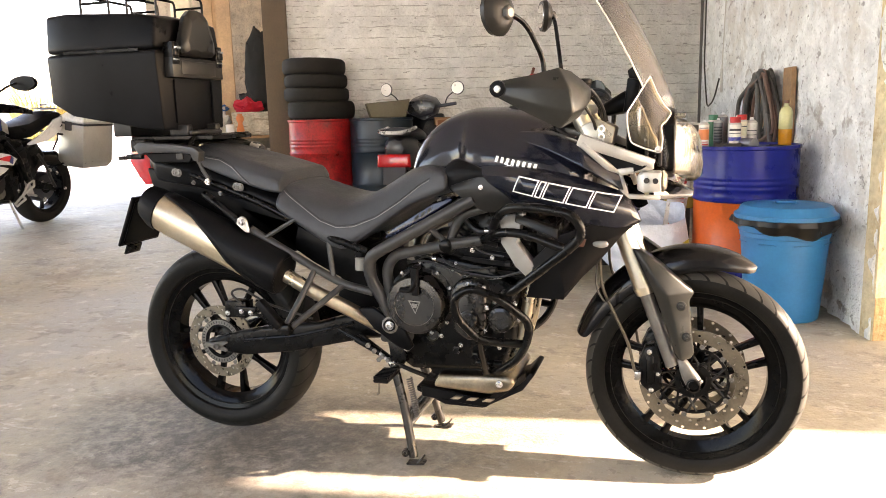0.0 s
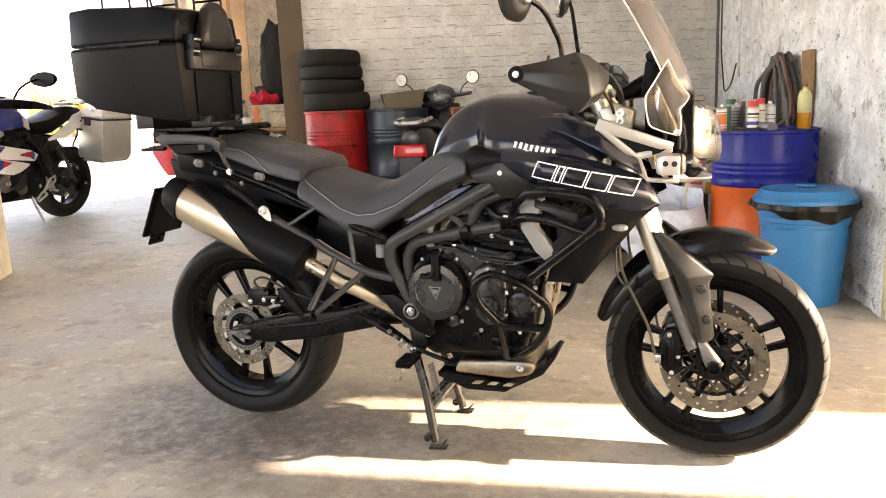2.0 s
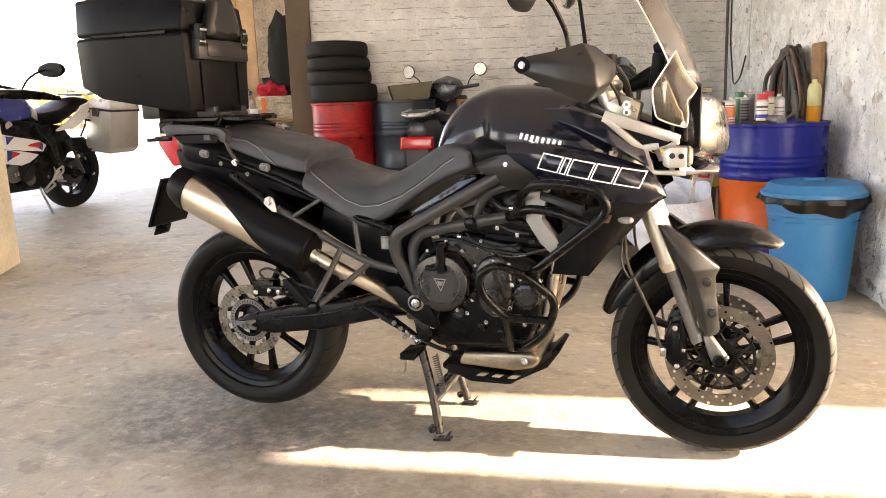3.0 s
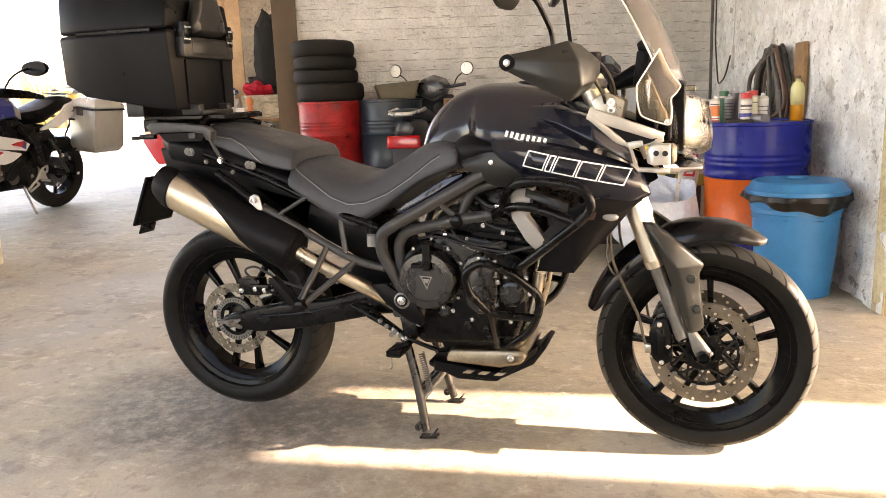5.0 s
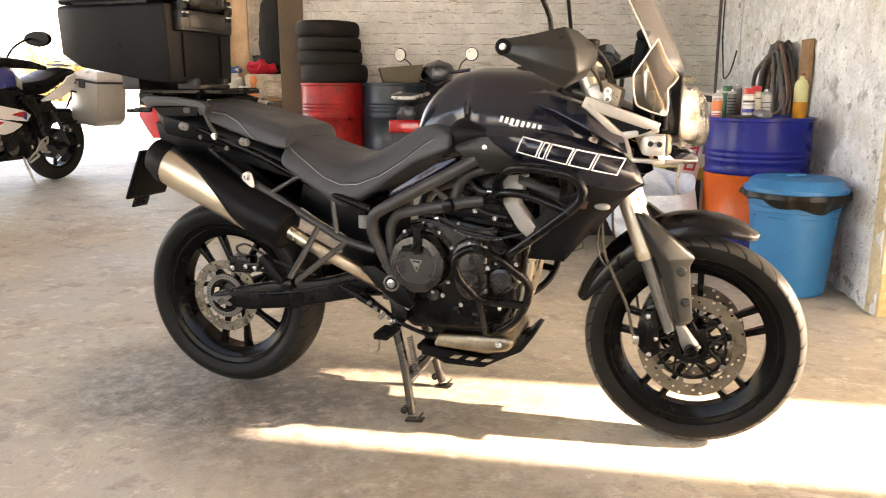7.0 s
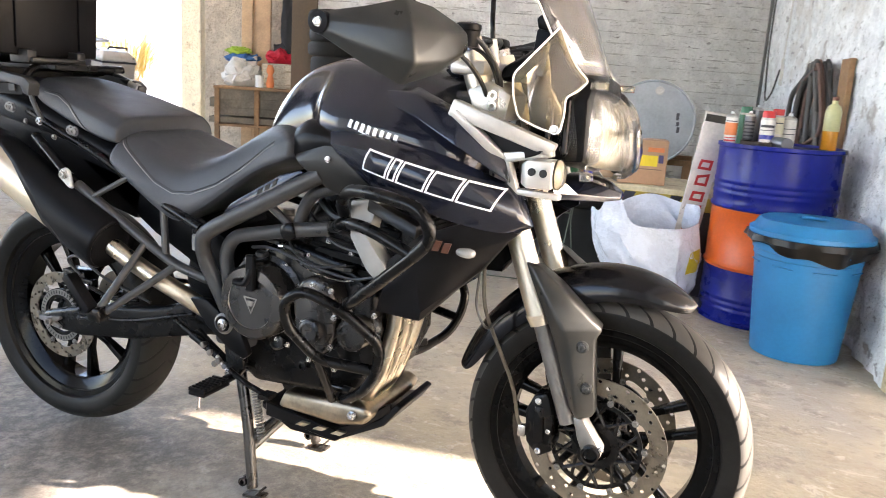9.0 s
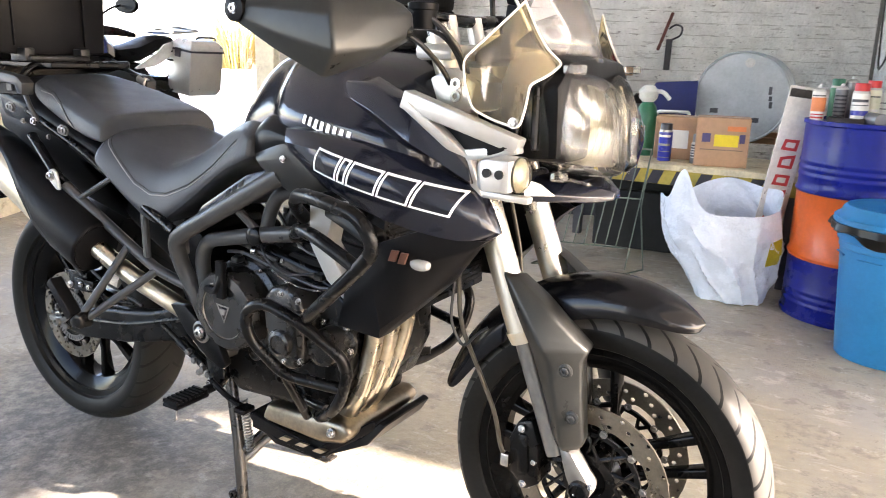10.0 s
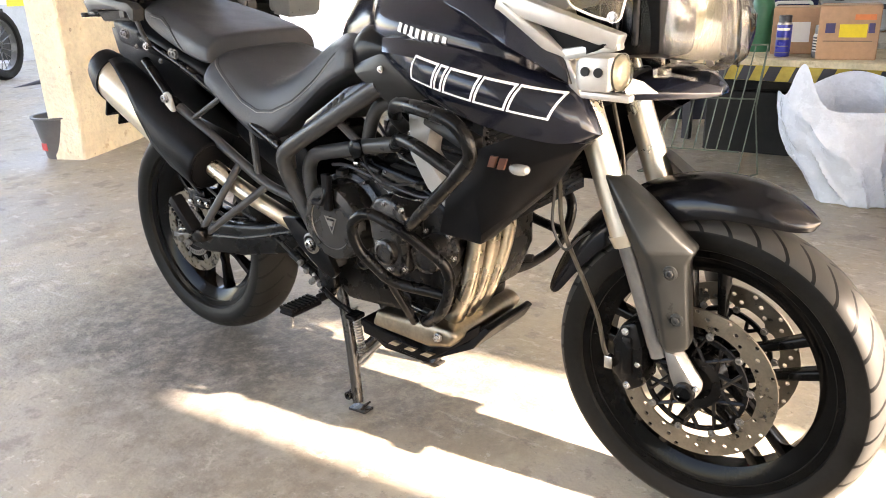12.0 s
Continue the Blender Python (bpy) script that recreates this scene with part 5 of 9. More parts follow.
rack = P("luggage_rack", bevel(join(box(-0.30, -0.12, 1.035, 0.02, 0.12, 1.05), tube([(-0.05, -0.16, 1.01), (-0.05, -0.13, 1.04), (0.0, 0.13, 1.045)], 0.011, 0.02, 10), box(-0.28, -0.15, 1.0, -0.22, 0.15, 1.04), tube([(-0.26, 0.16, 1.02), (-0.10, 0.185, 1.03), (-0.017, 0.18, 1.005)], 0.011, 0.03, 10)), 0.003, 1), BLACKM, "black luggage rack")
P("rack_tip", lathe([(0.0, -0.02), (0.012, -0.015), (0.0125, 0.02), (0.0, 0.022)], 14, "x"), SILVER, "", rack).matrix_basis = Matrix.Translation((-0.005, 0.178, 1.001)) @ pose(0, 0, 0, 0, 20, 0)
both("lashing_eye", lambda: move(lathe([(0.008, -0.006), (0.019, -0.006), (0.019, 0.006), (0.008, 0.006)], 20, close=True), Matrix.Translation((-0.305, -0.155, 0.98))), BLACKM)
both("lashing_arm", lambda: box(-0.29, -0.165, 0.975, -0.23, -0.145, 0.992, 0.004), BLACKM)
plate_m = Matrix.Translation((-0.368, 0, 0.754)) @ pose(0, 0, 0, 0, 24, 0)
P("number_plate_holder", bevel(join(move(box(-0.006, -0.105, -0.095, 0.006, 0.105, 0.095), plate_m), move(box(0.006, -0.095, -0.085, 0.012, 0.095, 0.085), plate_m), tube([(-0.30, 0, 0.83), (-0.24, 0, 0.88), (-0.2, 0, 0.91)], 0.02, 0.02, 8)), 0.003, 1), BLACKP, "black number plate holder seen from behind")
P("plate_bracket", move(join(box(-0.004, -0.06, -0.135, 0.004, 0.02, -0.098, 0.003), *[move(lathe([(0.008, 0), (0.008, 0.008)], 12, "x"), Matrix.Translation((0.002, y, -0.117))) for y in (-0.045, -0.01)]), plate_m), BLACKM, "small bracket under the plate")

# --- top case ---
CASE_AT = Matrix.Translation((-0.008, -0.045, 0)) @ Matrix.Diagonal((1, 0.73, 1, 1))     # narrowed and set off towards the right to fit the camera's view
case = P("top_case", bevel(half_loft([
    (-0.515, [(0, 1.32), (0.22, 1.32), (0.235, 1.31), (0.228, 1.165), (0, 1.165)]),
    (-0.43, [(0, 1.32), (0.25, 1.32), (0.258, 1.31), (0.24, 1.122), (0, 1.115)]),
    (-0.15, [(0, 1.32), (0.25, 1.32), (0.258, 1.31), (0.238, 1.075), (0, 1.07)]),
    (-0.085, [(0, 1.32), (0.24, 1.32), (0.248, 1.31), (0.228, 1.07), (0, 1.065)])]), 0.012, 3), BLACKP, "black plastic top case body")
case.matrix_basis = CASE_AT
P("lid", bevel(half_loft([
    (-0.512, [(0, 1.448), (0.222, 1.442), (0.234, 1.335), (0.232, 1.322), (0, 1.322)]),
    (-0.42, [(0, 1.452), (0.235, 1.446), (0.256, 1.345), (0.256, 1.322), (0, 1.322)]),
    (-0.15, [(0, 1.44), (0.235, 1.432), (0.256, 1.345), (0.256, 1.322), (0, 1.322)]),
    (-0.088, [(0, 1.425), (0.222, 1.418), (0.244, 1.335), (0.244, 1.322), (0, 1.322)])]), 0.012, 3), BLACKP, "black top case lid", case)
P("seam_strip", bevel(join(box(-0.43, -0.2605, 1.316, -0.14, -0.255, 1.326), box(-0.084, -0.20, 1.316, -0.08, 0.20, 1.326)), 0.001, 1), BLACKM, "", case)
pad = P("backrest_pad", half_loft([(-0.095, [(0, 1.455), (0.08, 1.45), (0.125, 1.32), (0.135, 1.30), (0, 1.30)]), (-0.05, [(0, 1.46), (0.085, 1.455), (0.13, 1.325), (0.14, 1.303), (0, 1.303)]), (-0.035, [(0, 1.445), (0.07, 1.44), (0.115, 1.33), (0.12, 1.315), (0, 1.315)])]), GREYP, "dark grey backrest pad", case)
soften(pad, 1)
P("front_handle", bevel(join(box(-0.095, -0.19, 1.235, -0.055, 0.19, 1.298), box(-0.058, -0.13, 1.245, -0.052, 0.13, 1.288)), 0.008, 2), GREYP, "dark grey case handle", case)
P("front_rib", [box(-0.092, y - 0.002, 1.09, -0.078, y + 0.002, 1.23, 0.0008, 1) for y in (-0.14, 0.14)], BLACKP, "", case)
for y in (-0.165, 0.165):
    l = P("case_latch", bevel(join(box(-0.088, y - 0.024, 1.275, -0.052, y + 0.024, 1.345), box(-0.056, y - 0.02, 1.30, -0.046, y + 0.02, 1.325)), 0.004, 2), BLACKM, "black clasp with bright edge", case)
    P("latch_edge", [box(-0.0465, y - 0.021, 1.324, -0.0445, y + 0.021, 1.33), box(-0.0525, y - 0.021, 1.288, -0.0505, y + 0.021, 1.293)], CHROME, "", case)
P("case_foot", [bevel(b, 0.005, 2) for b in (box(-0.12, -0.13, 1.05, -0.05, -0.09, 1.085), box(-0.12, 0.09, 1.05, -0.05, 0.13, 1.085), box(-0.33, -0.15, 1.05, -0.26, 0.15, 1.10), box(-0.10, -0.12, 1.05, -0.04, 0.12, 1.066))], GREYP, "", case)
for x0, x1 in ((-0.40, -0.29), (-0.22, -0.11)):
    P("top_rail", join(tube([(x0, -0.17, 1.43), (x0, -0.17, 1.505), (x0, 0.17, 1.505), (x0, 0.17, 1.43)], 0.0045, 0.02, 8), tube([(x1, -0.17, 1.43), (x1, -0.17, 1.505), (x1, 0.17, 1.505), (x1, 0.17, 1.43)], 0.0045, 0.02, 8), tube([(x0, -0.17, 1.48), (x1, -0.17, 1.48)], 0.004, 0, 8), tube([(x0, 0.17, 1.48), (x1, 0.17, 1.48)], 0.004, 0, 8)), BLACKM, "thin black wire luggage rail", case)

# --- fork, fender, front brakes ---
FX = lambda z: 1.393 + 0.37 * (0.581 - z)
both("fork_tube", lambda: rod((FX(1.13), -0.1, 1.13), (FX(0.60), -0.1, 0.60), 0.0275, n=24), ALUM, "silver fork tube")
both("fork_collar", lambda: rod((FX(0.60), -0.1, 0.60), (FX(0.578), -0.1, 0.578), 0.0305, 0.026, n=24), ALUM)
both("fork_leg", lambda: rod((FX(0.58), -0.1, 0.58), (FX(0.37), -0.1, 0.37), 0.019, n=24), CASTG, "grey fork slider")
both("axle_clamp", lambda: bevel(join(plate([(1.482, 0.395), (1.508, 0.39), (1.538, 0.35), (1.552, 0.332), (1.549, 0.31), (1.532, 0.301), (1.515, 0.307), (1.498, 0.342)], -0.122, -0.080)), 0.007, 2), CASTG, "silver axle clamp")
both("axle_nut", lambda: move(lathe([(0.02, 0), (0.02, 0.012), (0.016, 0.014), (0.013, 0.006), (0, 0.006)], 24, "y"), Matrix.Translation((1.53, -0.121, 0.322))), BLACKM)
both("clamp_bolt", lambda: bolts([(1.518, -0.122, 0.31), (1.55, -0.122, 0.335)], 0.005, 0.007), CHROME)


def fork_guard():
    return bevel(loft([[(FX(0.715) + 0.008, -0.126, 0.715), (FX(0.71) + 0.018, -0.136, 0.712), (FX(0.705) + 0.036, -0.124, 0.707), (FX(0.705) + 0.034, -0.08, 0.707)],
                       [(FX(0.68) + 0.012, -0.132, 0.68), (FX(0.68) + 0.034, -0.144, 0.676), (1.432, -0.128, 0.672), (1.43, -0.075, 0.672)],
                       [(FX(0.64) + 0.016, -0.134, 0.64), (FX(0.64) + 0.046, -0.148, 0.636), (1.474, -0.128, 0.635), (1.47, -0.072, 0.635)],
                       [(FX(0.61) + 0.02, -0.134, 0.61), (FX(0.61) + 0.054, -0.15, 0.608), (1.503, -0.124, 0.610), (1.498, -0.07, 0.61)],
                       [(FX(0.58) + 0.024, -0.134, 0.582), (1.452, -0.153, 0.588), (1.527, -0.12, 0.592), (1.52, -0.07, 0.592)],
                       [(FX(0.562) + 0.024, -0.13, 0.562), (1.458, -0.139, 0.562), (1.513, -0.116, 0.566), (1.508, -0.07, 0.566)],
                       [(FX(0.50) + 0.024, -0.13, 0.50), (1.475, -0.142, 0.50), (1.52, -0.12, 0.50), (1.516, -0.075, 0.50)],
                       [(FX(0.42) + 0.02, -0.126, 0.415), (1.492, -0.142, 0.41), (1.53, -0.12, 0.415), (1.525, -0.08, 0.415)],
                       [(FX(0.40) + 0.02, -0.122, 0.398), (1.495, -0.132, 0.392), (1.522, -0.116, 0.398), (1.52, -0.085, 0.398)]]), 0.006, 2)


both("fork_guard", fork_guard, GRAPHITE, "graphite grey fork guard")
both("guard_boss", lambda: [move(lathe([(0.0135, 0), (0.0135, 0.004), (0.010, 0.006), (0.009, 0.003)], 20, "y"), Matrix.Translation(p)) for p in ((1.492, -0.134, 0.554), (1.508, -0.129, 0.465))], GRAPHITE)
both("guard_bolt", lambda: bolts([(1.492, -0.137, 0.554), (1.508, -0.132, 0.465)], 0.0075, 0.006), FRAMEM)


def fender():
    rows = []
    C = V((1.53, 0, 0.325))
    for a, r, w, drop in ((163, 0.352, 0.062, 0.03), (150, 0.356, 0.066, 0.05), (135, 0.362, 0.068, 0.06), (120, 0.37, 0.07, 0.07), (105, 0.376, 0.073, 0.072), (92, 0.377, 0.072, 0.06), (80, 0.374, 0.068, 0.05), (71, 0.366, 0.056, 0.036), (65, 0.357, 0.036, 0.02), (62.5, 0.352, 0.012, 0.006)):
        ca, sa = math.cos(radians(a)), math.sin(radians(a))
        row = []
        for q, yy in ((1.0, -1.0), (0.45, -1.0), (0.0, -0.72), (-0.12, -0.3), (-0.16, 0), (-0.12, 0.3), (0.0, 0.72), (0.45, 1.0), (1.0, 1.0)):
            rr = r - drop * max(q, 0) + (0.018 * -q if q < 0 else 0) * 3
            row.append((C.x + rr * ca, yy * w, C.z + rr * sa))
        rows.append(row)
    bm = bmesh.new()
    g = [[bm.verts.new(p) for p in r] for r in rows]
    for a, b in zip(g, g[1:]):
        for j in range(len(a) - 1):
            bm.faces.new((a[j], a[j + 1], b[j + 1], b[j]))
    return bm


fd = P("front_fender", fender(), GLOSSB, "glossy black front mudguard")
md = fd.modifiers.new("thick", "SOLIDIFY")
md.thickness, md.offset = 0.004, 0
soften(fd, 2)
both("front_caliper", lambda: bevel(join(plate([(1.395, 0.42), (1.425, 0.43), (1.44, 0.38), (1.445, 0.30), (1.415, 0.28), (1.385, 0.31), (1.378, 0.38)], -0.115, -0.045), plate([(1.40, 0.40), (1.42, 0.40), (1.425, 0.32), (1.40, 0.315)], -0.122, -0.11), plate([(1.42, 0.44), (1.48, 0.42), (1.47, 0.36), (1.43, 0.38)], -0.098, -0.085)), 0.006, 2), BLACKM, "black brake caliper")
both("caliper_bolt", lambda: bolts([(1.408, -0.123, 0.412), (1.415, -0.12, 0.298), (1.432, -0.112, 0.345)], 0.006, 0.006), CHROME)
BRAID = mat("braided_hose", (0.075, 0.065, 0.048), 0.4, metal=0.4, var=0.2, scale=60)
both("brake_hose", lambda: tube([(1.25, -0.11, 0.80), (1.268, -0.135, 0.68), (1.272, -0.135, 0.60), (1.31, -0.13, 0.52), (1.352, -0.125, 0.43), (1.365, -0.122, 0.36), (1.382, -0.12, 0.33)], 0.0045, 0.05, 8), BRAID, "dark braided brake hose")
P("sensor_wire", tube([(1.262, -0.14, 0.70), (1.256, -0.145, 0.60), (1.285, -0.14, 0.55), (1.31, -0.138, 0.585), (1.33, -0.13, 0.60)], 0.003, 0.03, 6), CABLE)
both("hose_fitting", lambda: box(1.368, -0.128, 0.325, 0.018 + 1.368, -0.112, 0.352, 0.003), CHROME)
P("lower_clamp", bevel(box(FX(0.86) - 0.04, -0.135, 0.84, FX(0.86) + 0.035, 0.135, 0.875), 0.01, 2), BLACKM, "black fork clamp")
P("upper_clamp", bevel(box(FX(1.1) - 0.045, -0.135, 1.085, FX(1.1) + 0.035, 0.135, 1.115), 0.01, 2), SILVER, "silver top fork clamp")
P("steering_head", rod((1.23, 0, 0.80), (1.12, 0, 1.10), 0.035, n=20), BLACKM)
both("fork_cap", lambda: rod((FX(1.13), -0.1, 1.13), (FX(1.145), -0.1, 1.145), 0.022, n=20), CHROME)

# --- handlebar and controls ---
bar = P("handlebar", tube([(1.075, -0.44, 1.143), (1.10, -0.30, 1.155), (1.155, -0.17, 1.17), (1.175, -0.08, 1.16), (1.175, 0.08, 1.16), (1.155, 0.17, 1.17), (1.10, 0.30, 1.155), (1.075, 0.44, 1.143)], 0.012, 0.05, 14), BLACKM, "black handlebar")
both("bar_riser", lambda: rod((1.19, -0.05, 1.105), (1.175, -0.05, 1.165), 0.016, n=16), SILVER, "", bar)
both("grip", lambda: tube([(1.073, -0.452, 1.142), (1.098, -0.315, 1.154)], 0.0175, 0, 16), SEATM, "black rubber grip", bar)
both("switch_block", lambda: bevel(box(1.085, -0.305, 1.13, 1.14, -0.245, 1.185), 0.01, 2), BLACKP, "black switch block", bar)
both("lever", lambda: tube([(1.14, -0.25, 1.16), (1.18, -0.30, 1.162), (1.165, -0.37, 1.155), (1.13, -0.44, 1.15)], 0.0065, 0.03, 10), BLACKM, "black hand lever", bar)
P("kill_switch", box(1.10, -0.30, 1.184, 1.122, -0.275, 1.194, 0.003), LENS_RED, "", bar)
P("brake_reservoir", move(lathe([(0.022, 0), (0.024, 0.03), (0.026, 0.032), (0.026, 0.042), (0.02, 0.045), (0, 0.046)], 20), Matrix.Translation((1.225, -0.215, 1.135))), BLACKP, "", bar)
both("control_cable", lambda: [tube([(1.14, -0.26, 1.15), (1.24, -0.23, 1.17), (1.29, -0.16, 1.08), (1.25, -0.1, 0.98), (1.20, -0.1, 0.9)], 0.005, 0.06, 8), tube([(1.15, -0.24, 1.14), (1.26, -0.2, 1.14), (1.28, -0.14, 1.04), (1.22, -0.12, 0.92)], 0.004, 0.06, 8), tube([(1.13, -0.255, 1.14), (1.22, -0.245, 1.13), (1.265, -0.17, 1.05), (1.23, -0.11, 0.93)], 0.0045, 0.06, 8)], CABLE, "black control cables", bar)
P("top_bracket", bevel(join(plate([(1.215, 1.055), (1.26, 1.075), (1.31, 1.05), (1.30, 1.0), (1.24, 0.99)], -0.175, -0.06), box(1.262, -0.178, 1.015, 1.285, -0.165, 1.06)), 0.006, 2), SILVER, "silver fork top bracket")
P("bracket_ring", [move(lathe([(0.005, 0), (0.010, 0), (0.010, 0.004), (0.005, 0.004)], 16, "y", close=True), Matrix.Translation((1.273, -0.179, z))) for z in (1.026, 1.047)], CHROME)


def hand_guard():
    """Folded guard: rings of ridge, upper fold, lower fold, keel and inner edge, from the bar end forwards."""
    return bevel(loft([[(1.050, -0.460, 1.174), (1.040, -0.474, 1.162), (1.039, -0.476, 1.146), (1.046, -0.470, 1.134), (1.06, -0.45, 1.152)],
                       [(1.125, -0.447, 1.186), (1.128, -0.476, 1.156), (1.135, -0.478, 1.118), (1.122, -0.464, 1.092), (1.12, -0.43, 1.14)],
                       [(1.193, -0.425, 1.203), (1.228, -0.460, 1.146), (1.236, -0.464, 1.092), (1.200, -0.446, 1.052), (1.19, -0.41, 1.13)],
                       [(1.215, -0.365, 1.196), (1.246, -0.372, 1.148), (1.252, -0.376, 1.100), (1.232, -0.37, 1.076), (1.215, -0.36, 1.13)],
                       [(1.235, -0.29, 1.172), (1.256, -0.29, 1.156), (1.26, -0.29, 1.126), (1.245, -0.29, 1.112), (1.235, -0.29, 1.14)]]), 0.006, 3)


both("hand_guard", hand_guard, GRAPHITE, "dark grey folded hand guard", bar)
both("guard_end", lambda: move(lathe([(0.019, -0.01), (0.021, 0.0), (0.019, 0.012), (0.009, 0.014), (0.007, 0.008), (0, 0.008)], 20, "y"), Matrix.Translation((1.056, -0.468, 1.153))), BLACKP, "", bar)
both("guard_screw", lambda: bolts([(1.056, -0.478, 1.153)], 0.008, 0.006), CHROME, "", bar)


def mirror_head():
    def ring(x, w, h):
        out = []
        for k in range(24):
            c, s_ = math.cos(2 * math.pi * k / 24), math.sin(2 * math.pi * k / 24)
            out.append((x, w * math.copysign(abs(c) ** 0.75, c) * (1 - 0.28 * max(0.0, -s_)), h * math.copysign(abs(s_) ** 0.8, s_)))
        return out
    return loft([ring(0.0, 0.054, 0.050), ring(0.014, 0.057, 0.053), ring(0.030, 0.042, 0.038), ring(0.038, 0.022, 0.018)])


for s, head, knee, foot, yaw in ((-1, (1.036, -0.415, 1.333), (1.10, -0.335, 1.315), (1.135, -0.275, 1.185), -26), (1, (1.005, 0.41, 1.42), (1.062, 0.36, 1.39), (1.10, 0.275, 1.185), 22)):
    mr = P("mirror", tube([foot, (foot[0] - 0.005, foot[1], foot[2] + 0.05), knee, (head[0] + 0.04, head[1], head[2])], 0.0065, 0.04, 12), BLACKM, "black rear view mirror on a bent stalk", bar)
    m4 = Matrix.Translation(head) @ pose(0, 0, 0, 0, 0, yaw)
    part("mirror_head", mirror_head(), GREYP, mr, "oval black mirror head", m4)
    part("mirror_glass", move(loft([[(-0.001, 0.046 * math.cos(a), 0.04 * math.sin(a)) for a in (2 * math.pi * k / 20 for k in range(20))], [(-0.003, 0.045 * math.cos(a), 0.039 * math.sin(a)) for a in (2 * math.pi * k / 20 for k in range(20))]]), Matrix()), MIRRORM, mr, "", m4)
    part("mirror_joint", move(lathe([(0.017, 0), (0.017, 0.012), (0.012, 0.016), (0, 0.016)], 6, "x"), Matrix.Translation((0.036, 0, 0))), CASTG, mr, "", m4)

# --- cockpit, headlamps, screen ---
P("lamp_housing", bevel(half_loft([
    (1.335, [(0, 1.11), (0.10, 1.10), (0.14, 1.05), (0.13, 0.93), (0, 0.92)]),
    (1.40, [(0, 1.115), (0.13, 1.10), (0.175, 1.05), (0.165, 0.925), (0, 0.905)]),
    (1.465, [(0, 1.10), (0.13, 1.09), (0.182, 1.05), (0.172, 0.93), (0, 0.90)])]), 0.012, 2), BLACKP, "black headlamp housing")
P("housing_ring", [box(x, -0.186, 0.945, x + 0.012, -0.165, 1.05, 0.003, 1) for x in (1.385, 1.42)], BLACKM)


def lamp_shape(x0, grow, n=24):
    out = []
    for k in range(n):
        a = 2 * math.pi * k / n
        c, s = math.cos(a), math.sin(a)
        y = -0.086 + (0.072 + grow) * (abs(c) ** 0.55) * (1 if c > 0 else -1)
        z = 0.985 + (0.070 + grow) * (abs(s) ** 0.55) * (1 if s > 0 else -1) - 0.02 * c
        out.append((x0 + 0.012 * s * -1 + 0.012 * c, y, z))
    return out


def bowl():
    rings = [lamp_shape(1.475, 0.0), [(1.455, -0.086 + (y + 0.086) * 0.8, 0.99 + (z - 0.99) * 0.8) for x, y, z in lamp_shape(0, 0)], [(1.43, -0.086 + (y + 0.086) * 0.4, 0.99 + (z - 0.99) * 0.4) for x, y, z in lamp_shape(0, 0)], [(1.425, -0.086 + (y + 0.086) * 0.1, 0.99 + (z - 0.99) * 0.1) for x, y, z in lamp_shape(0, 0)]]
    bm = loft(rings, cap=False)
    return bm


def lens():
    f = lambda k, dx: [(x + dx, -0.086 + (y + 0.086) * k, 0.99 + (z - 0.99) * k) for x, y, z in lamp_shape(1.475, 0.0)]
    bm = loft([f(1.0, 0.0), f(1.0, 0.010), f(0.85, 0.022), f(0.5, 0.032), f(0.1, 0.035)], cap=False)
    return bm


def protector():
    f = lambda k, dx: [(x + dx, -0.086 + (y + 0.086) * k - 0.006, 0.985 + (z - 0.985) * k) for x, y, z in lamp_shape(1.475, 0.012)]
    return loft([f(1.05, -0.01), f(1.05, 0.018), f(0.9, 0.034), f(0.5, 0.045), f(0.1, 0.048)], cap=False)


def swept(bm):
    """Sweeps a lamp part back towards its outer side."""
    for v in bm.verts:
        v.co.x -= 0.38 * (abs(v.co.y) - 0.06)
    return bm


both("headlamp_reflector", lambda: swept(bowl()), REFLECT, "bright headlamp reflector")
both("headlamp_bulb", lambda: move(lathe([(0.02, 0), (0.022, 0.03), (0.012, 0.045), (0, 0.047)], 20, "x"), Matrix.Translation((1.43, -0.095, 0.995))), CHROME)
both("headlamp_lens", lambda: swept(lens()), LENSC, "clear headlamp lens")
both("lens_rib", lambda: [swept(tube([(1.486 + 0.012 * (1 - (q / 3) ** 2), -0.086 + 0.018 * k, 0.99 + 0.058 * q / 3) for q in range(-3, 4)], 0.0012, 0, 5)) for k in range(-3, 4)], LENSC)
both("headlamp_protector", lambda: swept(protector()), SHELL, "clear plastic headlamp protector")
both("protector_clip", lambda: [tube([(1.47, -0.17, 0.925), (1.475, -0.18, 0.905), (1.50, -0.10, 0.885)], 0.003, 0.01, 6), box(1.462, -0.19, 0.898, 1.485, -0.17, 0.912, 0.002, 1), box(1.46, -0.16, 1.07, 1.49, -0.13, 1.085, 0.002, 1)], CLEAR)
beak = P("beak", bevel(half_loft([
    (1.40, [(0, 0.895), (0.10, 0.89), (0.175, 0.872), (0.17, 0.855), (0, 0.862)]),
    (1.45, [(0, 0.893), (0.08, 0.886), (0.12, 0.865), (0.115, 0.85), (0, 0.858)]),
    (1.485, [(0, 0.884), (0.05, 0.876), (0.07, 0.858), (0.065, 0.846), (0, 0.852)]),
    (1.515, [(0, 0.866), (0.015, 0.862), (0.02, 0.852), (0.018, 0.848), (0, 0.849)])]), 0.004, 2), SATIN, "black beak under the headlamps")
both("beak_panel", lambda: grid_skin([[(1.405, -0.184, 0.898), (1.415, -0.182, 0.868)], [(1.432, -0.158, 0.886), (1.452, -0.142, 0.866)]], 0.004), SILVER, "silver panel on the beak", beak)
